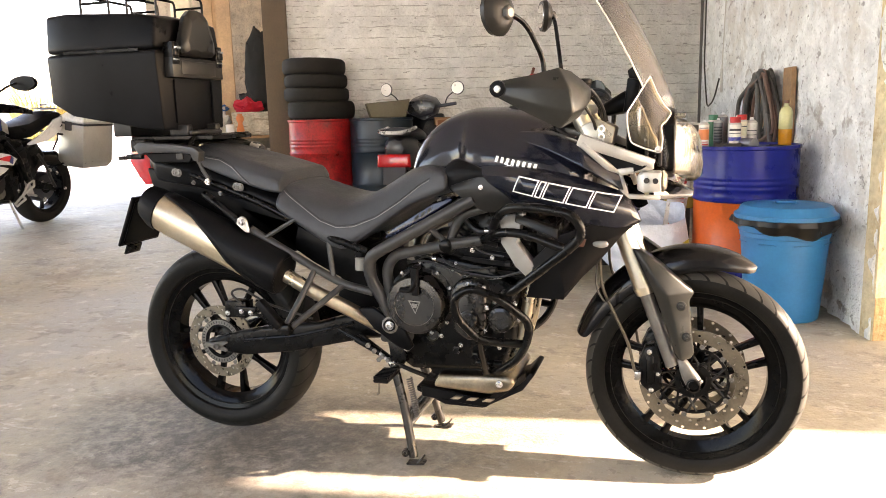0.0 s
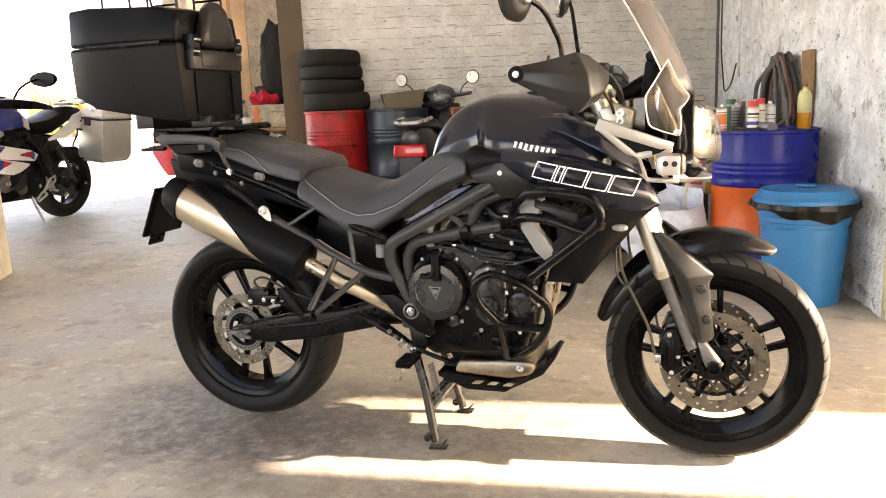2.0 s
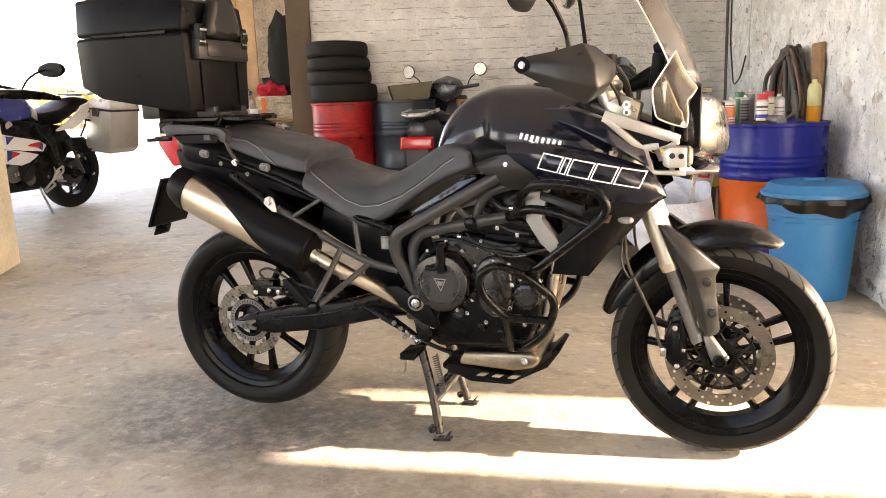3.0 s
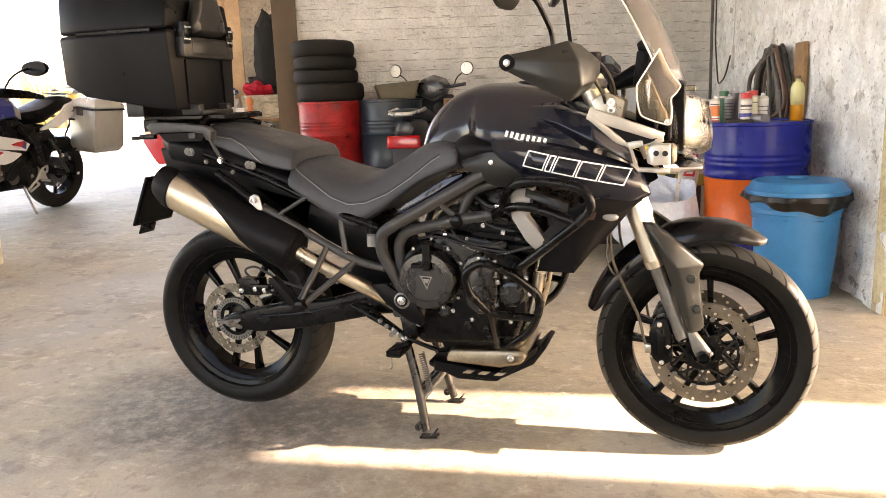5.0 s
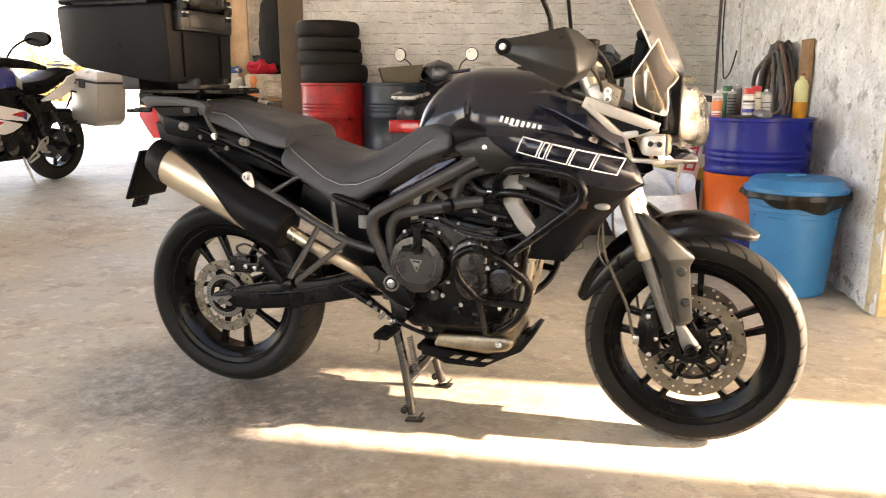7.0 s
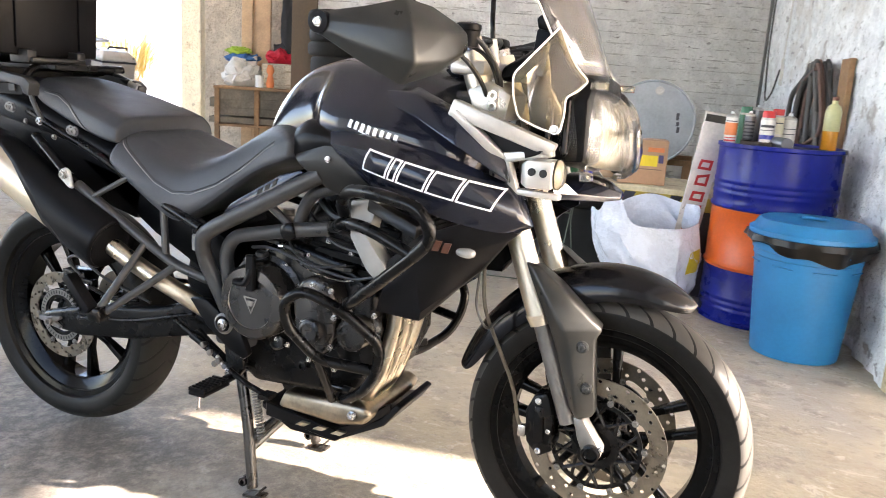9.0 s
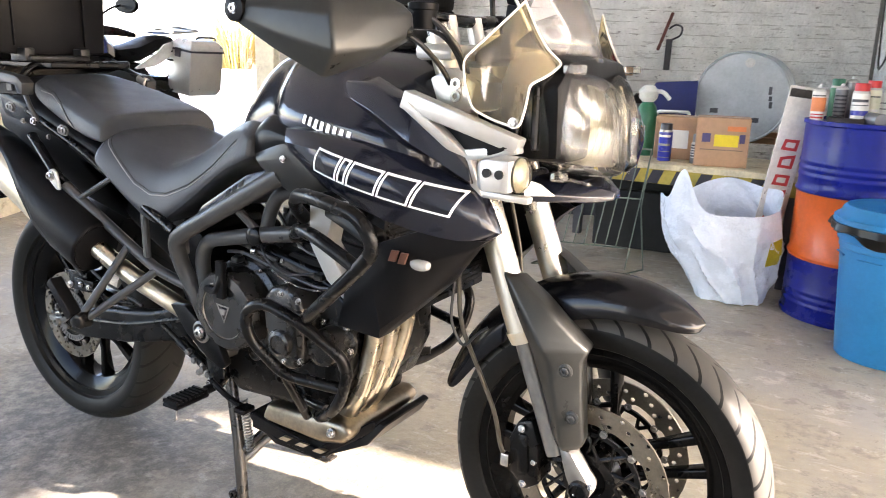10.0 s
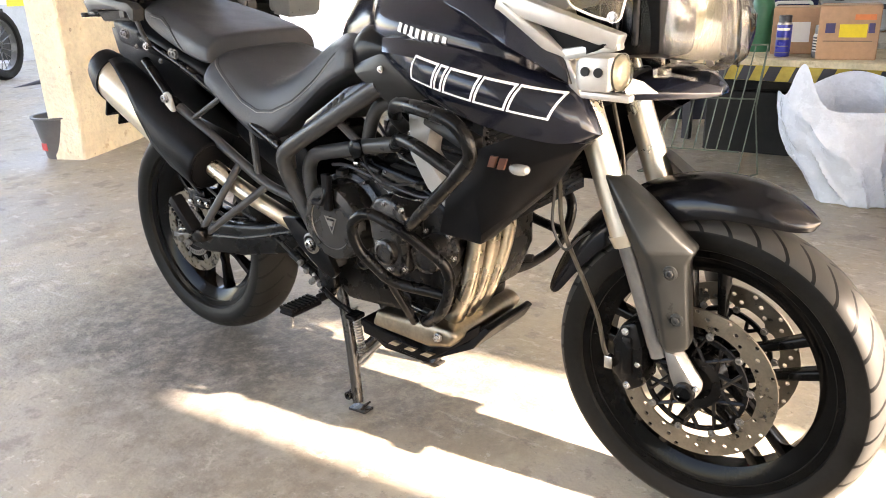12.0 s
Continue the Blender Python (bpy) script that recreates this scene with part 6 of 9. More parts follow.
P("dashboard", bevel(half_loft([(1.25, [(0, 1.11), (0.07, 1.105), (0.085, 1.09), (0.075, 1.075), (0, 1.075)]), (1.32, [(0, 1.15), (0.08, 1.145), (0.09, 1.12), (0.08, 1.09), (0, 1.085)]), (1.39, [(0, 1.155), (0.07, 1.15), (0.085, 1.125), (0.07, 1.095), (0, 1.09)])]), 0.01, 2), BLACKP, "black instrument panel")
DEFLECT = [(1.397, -0.18, 1.181), (1.372, -0.232, 1.135), (1.346, -0.286, 1.088), (1.348, -0.282, 1.05), (1.356, -0.27, 1.012), (1.392, -0.262, 0.996), (1.431, -0.252, 0.985), (1.434, -0.238, 1.02), (1.428, -0.215, 1.052), (1.442, -0.178, 1.066), (1.453, -0.145, 1.085), (1.432, -0.165, 1.108), (1.414, -0.172, 1.14)]


def deflector():
    """A formed clear blade: a fan about a raised ridge, with thickness."""
    bm = bmesh.new()
    c, c2 = V((1.388, -0.246, 1.092)), V((1.398, -0.262, 1.035))
    outer = [bm.verts.new(p) for p in DEFLECT]
    mid = [bm.verts.new(V(p).lerp(c if V(p).z > 1.06 else c2, 0.55) + V((0.0, -0.006, 0.0))) for p in DEFLECT]
    n = len(outer)
    for k in range(n):
        q = (k + 1) % n
        bm.faces.new((outer[k], outer[q], mid[q], mid[k]))
    bm.faces.new(mid)
    bmesh.ops.triangulate(bm, faces=[f for f in bm.faces if len(f.verts) > 4])
    bmesh.ops.recalc_face_normals(bm, faces=bm.faces)
    bmesh.ops.solidify(bm, geom=bm.faces[:], thickness=0.003)
    return bm


both("deflector", deflector, GILT, "clear wind deflector with its gold reflection put into the tint")
both("deflector_rim", lambda: tube([*DEFLECT, DEFLECT[0]], 0.0022, 0.012, 6), EDGE)
both("deflector_bolt", lambda: bolts([(1.424, -0.26, 0.994)], 0.007, 0.005), CHROME)


def screen():
    rows = []
    for t in range(9):
        u = t / 8
        z = 1.09 + 0.40 * u
        xc = 1.466 - 0.132 * u - 0.072 * u * u
        w = 0.10 + 0.075 * math.sin(min(1, u * 1.5) * math.pi / 2) - 0.05 * max(0, u - 0.8) / 0.2
        rows.append([(xc - 0.055 * (q / 8) ** 2 * (1 + 0.2 * u), w * q / 8, z - 0.02 * (q / 8) ** 2) for q in range(-8, 9)])
    bm = bmesh.new()
    g = [[bm.verts.new(p) for p in r] for r in rows]
    for a, b in zip(g, g[1:]):
        for j in range(len(a) - 1):
            bm.faces.new((a[j], a[j + 1], b[j + 1], b[j]))
    return bm


sc = P("windscreen", screen(), SMOKE, "clear tall windscreen")
md = sc.modifiers.new("thick", "SOLIDIFY")
md.thickness = 0.004
rim_ = [sc.data.vertices[k * 17 + j].co.copy() for k, j in ([(k, 0) for k in range(9)] + [(8, j) for j in range(1, 16)] + [(k, 16) for k in range(8, -1, -1)])]
P("screen_rim", tube(rim_, 0.0028, 0, 6), EDGE, "", sc)
both("screen_support", lambda: bevel(join(plate([(1.325, 1.09), (1.335, 1.18), (1.365, 1.195), (1.37, 1.17), (1.355, 1.09)], -0.125, -0.10), plate([(1.335, 1.20), (1.355, 1.215), (1.375, 1.20), (1.365, 1.175), (1.34, 1.18)], -0.135, -0.09)), 0.004, 2), BLACKP, "black screen support")

# --- swingarm, rear brake, stand, footrests ---
both("swingarm", lambda: bevel(loft([[(x, -w, zt), (x, -0.105, zt), (x, -0.105, zb), (x, -w, zb)] for x, zt, zb, w in ((0.66, 0.51, 0.41, 0.135), (0.54, 0.488, 0.40, 0.14), (0.47, 0.474, 0.385, 0.145), (0.37, 0.445, 0.362, 0.148), (0.28, 0.432, 0.341, 0.148), (0.18, 0.421, 0.328, 0.148), (0.10, 0.402, 0.316, 0.146), (0.02, 0.381, 0.32, 0.142), (-0.05, 0.362, 0.336, 0.14))]), 0.012, 3), BLACKM, "black cast swingarm")
both("swingarm_rib", lambda: tube([(0.50, -0.147, 0.452), (0.30, -0.151, 0.398), (0.10, -0.149, 0.372)], 0.006, 0.05, 8), BLACKM)
both("axle_adjuster", lambda: bevel(join(plate([(-0.03, 0.335), (-0.03, 0.352), (0.028, 0.362), (0.034, 0.355), (0.012, 0.343), (0.034, 0.333), (0.028, 0.325)], -0.152, -0.142), move(lathe([(0.013, 0), (0.013, 0.012), (0.008, 0.012), (0.008, 0.004), (0, 0.004)], 6, "y"), Matrix.Translation((-0.005, -0.15, 0.343))), box(-0.055, -0.148, 0.338, -0.03, -0.136, 0.352)), 0.002, 1), CASTG, "grey axle adjuster")
P("rear_caliper", bevel(join(box(0.02, -0.125, 0.44, 0.10, -0.075, 0.495), box(0.06, -0.135, 0.45, 0.14, -0.115, 0.48), tube([(0.10, -0.13, 0.47), (0.2, -0.135, 0.44), (0.3, -0.13, 0.45)], 0.006, 0.02, 8)), 0.006, 2), BLACKM, "black rear brake caliper")
P("caliper_pin", bolts([(0.03, -0.126, 0.455), (0.09, -0.136, 0.465), (0.125, -0.136, 0.462)], 0.007, 0.006), CHROME)
P("brake_line", tube([(0.09, -0.13, 0.49), (0.05, -0.14, 0.53), (0.10, -0.145, 0.55), (0.20, -0.15, 0.50), (0.36, -0.15, 0.46)], 0.004, 0.03, 8), CABLE)
P("heel_guard", bevel(plate([(0.55, 0.52), (0.60, 0.525), (0.70, 0.46), (0.725, 0.41), (0.71, 0.395), (0.67, 0.41), (0.60, 0.46)], -0.22, -0.20), 0.004, 2), BLACKP, "black heel guard")
P("fluid_cap", move(lathe([(0.0195, 0), (0.0195, 0.016), (0, 0.017)], 18), Matrix.Translation((0.555, -0.185, 0.676))), BLACKP)
P("pivot_cap", bolts([(0.655, -0.226, 0.475)], 0.011, 0.010), CHROME, "bright swingarm pivot")
P("pivot_ring", move(lathe([(0.024, 0), (0.026, 0.006), (0.020, 0.01), (0.019, 0.0)], 24, "y", close=True), Matrix.Translation((0.655, -0.218, 0.475))), CASTG)
both("swing_boss", lambda: bevel(box(0.61, -0.205, 0.41, 0.71, -0.12, 0.53), 0.015, 2), FRAMEM)
both("footrest_bracket", lambda: bevel(plate([(0.635, 0.42), (0.69, 0.41), (0.695, 0.36), (0.67, 0.325), (0.645, 0.345)], -0.20, -0.175), 0.006, 2), BLACKM)
P("bracket_bolt", bolts([(0.655, -0.202, 0.345), (0.70, -0.202, 0.40)], 0.008, 0.01), CHROME)


def footrest():
    bm = join(rod((0.668, -0.18, 0.34), (0.663, -0.225, 0.336), 0.011, n=12), bevel(box(0.634, -0.325, 0.326, 0.682, -0.23, 0.338), 0.004, 1))
    out = [bm]
    for k in range(8):
        out.append(box(0.636, -0.323 + 0.0115 * k, 0.338, 0.680, -0.317 + 0.0115 * k, 0.346))
    return out


both("footrest", footrest, BLACKP, "black ribbed footrest")
P("feeler", tube([(0.642, -0.292, 0.325), (0.64, -0.294, 0.285), (0.634, -0.294, 0.28)], 0.003, 0.005, 8), CHROME)
P("brake_pedal", bevel(join(tube([(0.66, -0.205, 0.352), (0.72, -0.218, 0.335), (0.765, -0.218, 0.322), (0.79, -0.22, 0.322)], 0.007, 0.02, 10), box(0.77, -0.245, 0.317, 0.80, -0.208, 0.329)), 0.002, 1), BLACKM, "black brake pedal")
P("brake_cylinder", join(rod((0.52, -0.175, 0.41), (0.60, -0.175, 0.37), 0.011, n=14), rod((0.46, -0.17, 0.435), (0.52, -0.175, 0.41), 0.006, n=10)), BLACKM, "rear brake cylinder")
P("brake_linkage", rod((0.60, -0.18, 0.37), (0.65, -0.19, 0.335), 0.005, n=10), SILVER)
P("linkage_nut", [move(lathe([(0.008, 0), (0.008, 0.01), (0.005, 0.012)], 6, "y"), Matrix.Translation((x, -0.182, z_))) for x, z_ in ((0.565, 0.395), (0.585, 0.378), (0.612, 0.362), (0.63, 0.352), (0.60, 0.352))], CASTG, "dull linkage nuts")
P("linkage_lever", plate([(0.52, 0.418), (0.535, 0.425), (0.66, 0.338), (0.655, 0.322)], -0.172, -0.16, 0.002, 1), BLACKM)
STANDM = mat("worn_stand_steel", (0.022, 0.020, 0.018), 0.3, metal=0.2, spec=0.4, var=0.25, scale=18, rvar=0.12)
stand = P("centre_stand", join(tube([(0.615, -0.105, 0.315), (0.655, -0.125, 0.18), (0.69, -0.15, 0.022)], 0.0145, 0.05, 14), tube([(0.615, 0.105, 0.315), (0.655, 0.125, 0.18), (0.69, 0.15, 0.022)], 0.0145, 0.05, 14), tube([(0.665, -0.13, 0.135), (0.735, -0.06, 0.22), (0.75, 0.06, 0.22), (0.665, 0.13, 0.135)], 0.011, 0.03, 12), rod((0.66, -0.12, 0.15), (0.66, 0.12, 0.15), 0.009), rod((0.615, -0.115, 0.315), (0.615, 0.115, 0.315), 0.014)), STANDM, "worn dark steel centre stand")
for s in (-1, 1):
    P("stand_foot", [bevel(b, 0.002, 1) for b in (move(box(-0.03, -0.016, 0.0, 0.03, 0.016, 0.008), pose(0.70, s * 0.152, 0.002, 0, -6, 0)), move(box(-0.004, -0.014, 0.0, 0.026, 0.014, 0.006), pose(0.71, s * 0.152, 0.008, 0, -48, 0)), move(lathe([(0.012, -0.012), (0.012, 0.012), (0.006, 0.012), (0.006, -0.012)], 16, "y", close=True), Matrix.Translation((0.665, s * 0.152, 0.036))))], STANDM, "", stand)
P("stand_tread", rod((0.672, -0.125, 0.118), (0.735, -0.02, 0.205), 0.009, n=12), CASTG, "", stand)


def spring(a, b, r, turns, wire):
    a, b = V(a), V(b)
    d = b - a
    q = d.to_track_quat("Z", "Y").to_matrix().to_4x4()
    pts = [(r * math.cos(2 * math.pi * turns * k / (turns * 10)), r * math.sin(2 * math.pi * turns * k / (turns * 10)), d.length * k / (turns * 10)) for k in range(turns * 10 + 1)]
    return move(tube(pts, wire, 0, 6), Matrix.Translation(a) @ q)


P("stand_spring", spring((0.672, -0.12, 0.275), (0.70, -0.128, 0.15), 0.009, 18, 0.0024), CASTG, "", stand)
both("fluid_bottle", lambda: bevel(join(move(lathe([(0.02, 0), (0.02, 0.035), (0.016, 0.04), (0.018, 0.042), (0.018, 0.055), (0, 0.056)], 18), Matrix.Translation((0.555, -0.185, 0.635)))), 0.0), mat("cloudy_plastic", (0.2, 0.195, 0.18), 0.35, var=0.1), "cloudy brake fluid bottle")
P("shock", join(spring((0.46, 0.02, 0.45), (0.52, 0.02, 0.72), 0.032, 7, 0.006), rod((0.46, 0.02, 0.45), (0.52, 0.02, 0.72), 0.018)), BLACKM)
P("chain", join(tube([(0.0, 0.106, 0.248), (0.30, 0.106, 0.315), (0.62, 0.106, 0.385)], 0.007, 0, 6), tube([(0.0, 0.106, 0.438), (0.62, 0.106, 0.455)], 0.007, 0, 6)), BLACKM)
P("sprocket", move(lathe([(0.06, -0.112), (0.098, -0.11), (0.098, -0.104), (0.06, -0.1)], 40, "y", close=True), Matrix.Translation((0, 0, 0.342))), DISCM)

# ---- things round the motorcycle ----
def drum(at, bands, label, dent=0.0):
    """A steel drum, 0.88 m high, with rolled hoops; bands of (height, material)."""
    d = thing("oil_drum", label, "drum", at)
    R = 0.286
    prof = [(R, 0.0), (R + 0.008, 0.004), (R + 0.008, 0.018), (R, 0.024)]
    for z in (0.07, 0.10, 0.13, 0.285, 0.575, 0.64, 0.67, 0.70):
        big = 0.008 if z in (0.285, 0.575) else 0.0035
        prof += [(R, z - 0.014), (R + big * 0.7, z - 0.006), (R + big, z), (R + big * 0.7, z + 0.006), (R, z + 0.014)]
    prof += [(R, 0.856), (R + 0.008, 0.862), (R + 0.008, 0.878), (R - 0.004, 0.88), (R - 0.006, 0.866)]
    lo = 0.0
    for top, m in bands:
        rows = [p for p in prof if lo <= p[1] <= top]

        def r_at(z):
            for (r0, z0), (r1, z1) in zip(prof, prof[1:]):
                if z0 <= z <= z1 and z1 > z0:
                    return r0 + (r1 - r0) * (z - z0) / (z1 - z0)
            return R
        if lo > 0:
            rows = [(r_at(lo), lo)] + rows
        if top < 0.88:
            rows = rows + [(r_at(top), top)]
        bm = lathe(rows, 64)
        part("shell", bm, m, d)
        lo = top
    part("lid", join(move(lathe([(R - 0.005, 0.862), (R - 0.02, 0.858), (0, 0.858)], 64), Matrix()), move(lathe([(0.03, 0.858), (0.03, 0.872), (0, 0.874)], 20), Matrix.Translation((0.16, 0.1, 0)))), bands[-1][1], d)
    return d


BLUE_E = mat("blue_enamel", (0.004, 0.011, 0.20), 0.3, var=0.12, scale=5, rvar=0.1, spec=0.25)
ORANGE_E = mat("orange_enamel", (0.72, 0.12, 0.015), 0.35, var=0.1, scale=5, rvar=0.1)
RED_E = mat("worn_red_enamel", (0.38, 0.012, 0.013), 0.4, spec=0.25, var=0.25, scale=7, rvar=0.15, tint=(0.12, 0.01, 0.01))
TEAL_E = mat("dark_teal_enamel", (0.006, 0.018, 0.03), 0.4, var=0.2, scale=7)
PALE_E = mat("pale_grey_enamel", (0.42, 0.45, 0.47), 0.4, var=0.12, scale=5)
drum((1.835, 2.50, 0), [(0.27, BLUE_E), (0.565, ORANGE_E), (0.88, BLUE_E)], "blue and orange steel drum used as a can stand")
red_drum = drum((-1.72, 4.2, floor_height(-1.72, 4.2)), [(0.88, RED_E)], "worn red steel drum with tyres stacked on it")
teal_drum = drum((-1.17, 4.34, floor_height(-1.17, 4.34)), [(0.88, TEAL_E)], "dark teal steel drum beside the scooter")

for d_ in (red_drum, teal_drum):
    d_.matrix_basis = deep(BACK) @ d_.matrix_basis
OLD_RUBBER = mat("old_rubber", (0.016, 0.014, 0.012), 0.8, spec=0.2, var=0.2, scale=9, bump=0.2, bscale=200)
z = floor_height(-1.72, 4.2) + 0.88
for k, (dx, r, h) in enumerate(((0.02, 0.305, 0.165), (-0.015, 0.295, 0.125), (-0.01, 0.285, 0.12), (-0.02, 0.285, 0.14))):
    prof = []
    for q in range(20):
        a = 2 * math.pi * q / 20
        prof.append((r - 0.06 + 0.06 * (abs(math.cos(a)) ** 0.6) * (1 if math.cos(a) > 0 else -1), h / 2 + h * 0.5 * (abs(math.sin(a)) ** 0.7) * (1 if math.sin(a) > 0 else -1)))
    t = part("tyre", lathe(prof, 56, close=True), OLD_RUBBER, None, m=pose(-1.72 + dx, 4.2 - 0.01 * k, z, 1.2 * (k % 2), 0.8, 40 * k))
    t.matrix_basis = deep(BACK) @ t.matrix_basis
    tagged(t, "used black motorcycle tyre lying on a red drum", "tyre", "stacked tyres")
    z += h * 0.96

# --- cans on the drum ---
def can(at, r, h, colours, label, cap=None, nozzle=True, bars=None, name="spray_can", tilt=None):
    c = thing(name, label, "can", at)
    if tilt is not None:
        c.matrix_basis = Matrix.Translation(at) @ tilt
    lo = 0.0
    for top, m in colours:
        part("body", lathe([(r * (0.96 if lo == 0 else 1), lo), (r, lo + 0.004), (r, top - 0.002), (r * 0.995, top)], 28), m, c)
        lo = top
    part("shoulder", lathe([(r * 0.99, h), (r * 0.9, h + r * 0.28), (r * 0.55, h + r * 0.5), (r * 0.5, h + r * 0.55)], 28), SILVER, c)
    if cap:
        part("cap", lathe([(r * 0.86, h + r * 0.1), (r * 0.86, h + r * 1.15), (r * 0.8, h + r * 1.25), (0, h + r * 1.25)], 24), cap, c)
    elif nozzle:
        part("nozzle", lathe([(r * 0.3, h + r * 0.5), (r * 0.3, h + r * 0.9), (r * 0.2, h + r * 1.0), (0, h + r * 1.0)], 16), WHITE, c)
    if bars:
        for z0, z1, m in bars:
            bm = bmesh.new()
            vs = []
            for q in range(9):
                a = radians(-150 + 15 * q)
                vs.append((bm.verts.new(((r + 0.0008) * math.cos(a), (r + 0.0008) * math.sin(a), z0)), bm.verts.new(((r + 0.0008) * math.cos(a), (r + 0.0008) * math.sin(a), z1))))
            for (a0, a1), (b0, b1) in zip(vs, vs[1:]):
                bm.faces.new((a0, b0, b1, a1))
            part("label_bar", bm, m, c)
    return c


C_WHITE = mat("white_tin", (0.72, 0.7, 0.66), 0.3, var=0.08, coat=0.3)
C_CREAM = mat("cream_tin", (0.7, 0.68, 0.5), 0.3, var=0.08, coat=0.3)
C_BLUE = mat("blue_tin", (0.02, 0.03, 0.3), 0.3, var=0.08, coat=0.3)
C_GREY = mat("grey_tin", (0.2, 0.2, 0.21), 0.35, metal=0.6, var=0.08)
C_DARK = mat("dark_tin", (0.03, 0.03, 0.04), 0.35, var=0.1)
C_ORANGE = mat("orange_tin", (0.7, 0.2, 0.06), 0.35, var=0.08)
C_RED = mat("red_tin", (0.55, 0.03, 0.03), 0.35, var=0.08)
C_GREEN = mat("green_plastic", (0.02, 0.14, 0.07), 0.4, var=0.12)
C_YELLOW = mat("yellow_label", (0.8, 0.62, 0.02), 0.5, var=0.06)
TOPZ = 0.862
g = "cans on the drum"
tagged(can((1.595, 2.430, TOPZ), 0.029, 0.135, [(0.05, C_WHITE), (0.11, C_ORANGE), (0.135, C_WHITE)], "orange and white spray can standing on the drum", bars=[(0.02, 0.028, C_RED), (0.035, 0.04, C_RED), (0.115, 0.12, C_DARK)]), group=g)
tagged(can((1.650, 2.610, TOPZ), 0.032, 0.15, [(0.15, C_GREEN)], "green plastic can standing on the drum", cap=C_GREEN), group=g)
tagged(can((1.675, 2.510, TOPZ), 0.026, 0.145, [(0.145, C_GREY)], "grey spray can with dark writing bars", bars=[(0.03 + 0.017 * k, 0.037 + 0.017 * k, C_DARK) for k in range(6)]), group=g)
tagged(can((1.705, 2.630, TOPZ), 0.028, 0.175, [(0.175, C_GREY)], "tall grey spray can with a dark cap"), group=g)
tagged(can((1.760, 2.370, TOPZ), 0.034, 0.135, [(0.065, C_BLUE), (0.135, C_WHITE)], "white and blue spray can with a red cap", cap=C_RED, bars=[(0.085, 0.089, C_DARK), (0.1, 0.112, C_DARK), (0.03, 0.045, C_WHITE)]), group=g)
tagged(can((1.800, 2.450, TOPZ), 0.031, 0.15, [(0.15, C_CREAM)], "cream spray can with a red cap", cap=C_RED, bars=[(0.06, 0.07, C_WHITE), (0.12, 0.125, C_DARK)]), group=g)
tagged(can((1.855, 2.500, TOPZ), 0.033, 0.14, [(0.14, C_WHITE)], "white spray can with thin dark bars", cap=None, bars=[(0.07, 0.074, C_DARK), (0.095, 0.099, C_DARK)]), group=g)
tagged(can((1.785, 2.570, TOPZ), 0.03, 0.155, [(0.155, C_RED)], "red topped spray can behind others"), group=g)
tagged(can((1.855, 2.250, TOPZ + 0.031), 0.03, 0.12, [(0.12, C_GREY)], "bare metal can lying on its side", nozzle=False, tilt=pose(0, 0, 0, -90, 0, 25)), group=g)
lid = part("tin_lid", bevel(lathe([(0.06, 0), (0.062, 0.012), (0.055, 0.014), (0.05, 0.008), (0, 0.008)], 32), 0.001, 1), C_DARK, m=pose(1.98, 2.40, TOPZ))
tagged(lid, "dark round tin lid on the drum", "lid")
rag = part("rag", move(subsurf(box(-0.07, -0.04, 0, 0.07, 0.04, 0.03), 3), Matrix()), mat("dirty_rag", (0.05, 0.04, 0.035), 0.95, var=0.2), m=pose(1.72, 2.33, TOPZ))
for v in rag.data.vertices:
    v.co += V((0, 0, 0.012 * noise.noise(v.co * 40)))
tagged(rag, "crumpled dark rag lying on the drum", "rag")
bottle = thing("bottle", "translucent bottle half full of orange oil", "bottle", (2.04, 2.53, TOPZ))
part("liquid", lathe([(0.034, 0.001), (0.036, 0.01), (0.036, 0.10), (0, 0.10)], 32), mat("orange_oil", (0.75, 0.3, 0.02), 0.2, var=0.05), bottle)
part("shell", lathe([(0.036, 0.10), (0.037, 0.103), (0.037, 0.19), (0.03, 0.215), (0.014, 0.23), (0.013, 0.245)], 32), mat("cloudy_yellow_plastic", (0.62, 0.6, 0.3), 0.35, var=0.08), bottle)
part("cap", lathe([(0.015, 0.245), (0.015, 0.262), (0.0, 0.263)], 20), mat("brown_cap", (0.2, 0.08, 0.05), 0.5), bottle)

# --- waste bin with its bag ---
BIN = mat("blue_bin_plastic", (0.004, 0.17, 0.40), 0.42, var=0.08, scale=5, bump=0.1, bscale=300)
BAG = mat("black_bin_bag", (0.008, 0.007, 0.006), 0.34, spec=0.3, var=0.2, scale=14)
bin_ = thing("waste_bin", "round blue plastic waste bin with a black bag", "bin", (2.0, 2.02, 0))
bin_.matrix_basis = Matrix.Translation((2.0, 1.99, 0)) @ Matrix.Diagonal((1.05, 1.05, 0.915, 1))
body = lathe([(0.0, 0.012), (0.155, 0.012), (0.165, 0.0), (0.172, 0.004), (0.176, 0.05), (0.205, 0.47), (0.21, 0.475), (0.21, 0.50), (0.218, 0.505), (0.222, 0.57), (0.21, 0.575)], 64)
part("body", body, BIN, bin_)
for k in range(8):
    part("moulded_rib", bevel(move(box(-0.045, -0.004, 0, 0.045, 0.004, 0.006), Matrix.Translation((0, 0, 0))), 0.002, 1), BIN, bin_, m=pose(0.204 * math.cos(k * math.pi / 4 + 0.3), 0.204 * math.sin(k * math.pi / 4 + 0.3), 0.44, 0, 0, math.degrees(k * math.pi / 4 + 0.3) + 90))
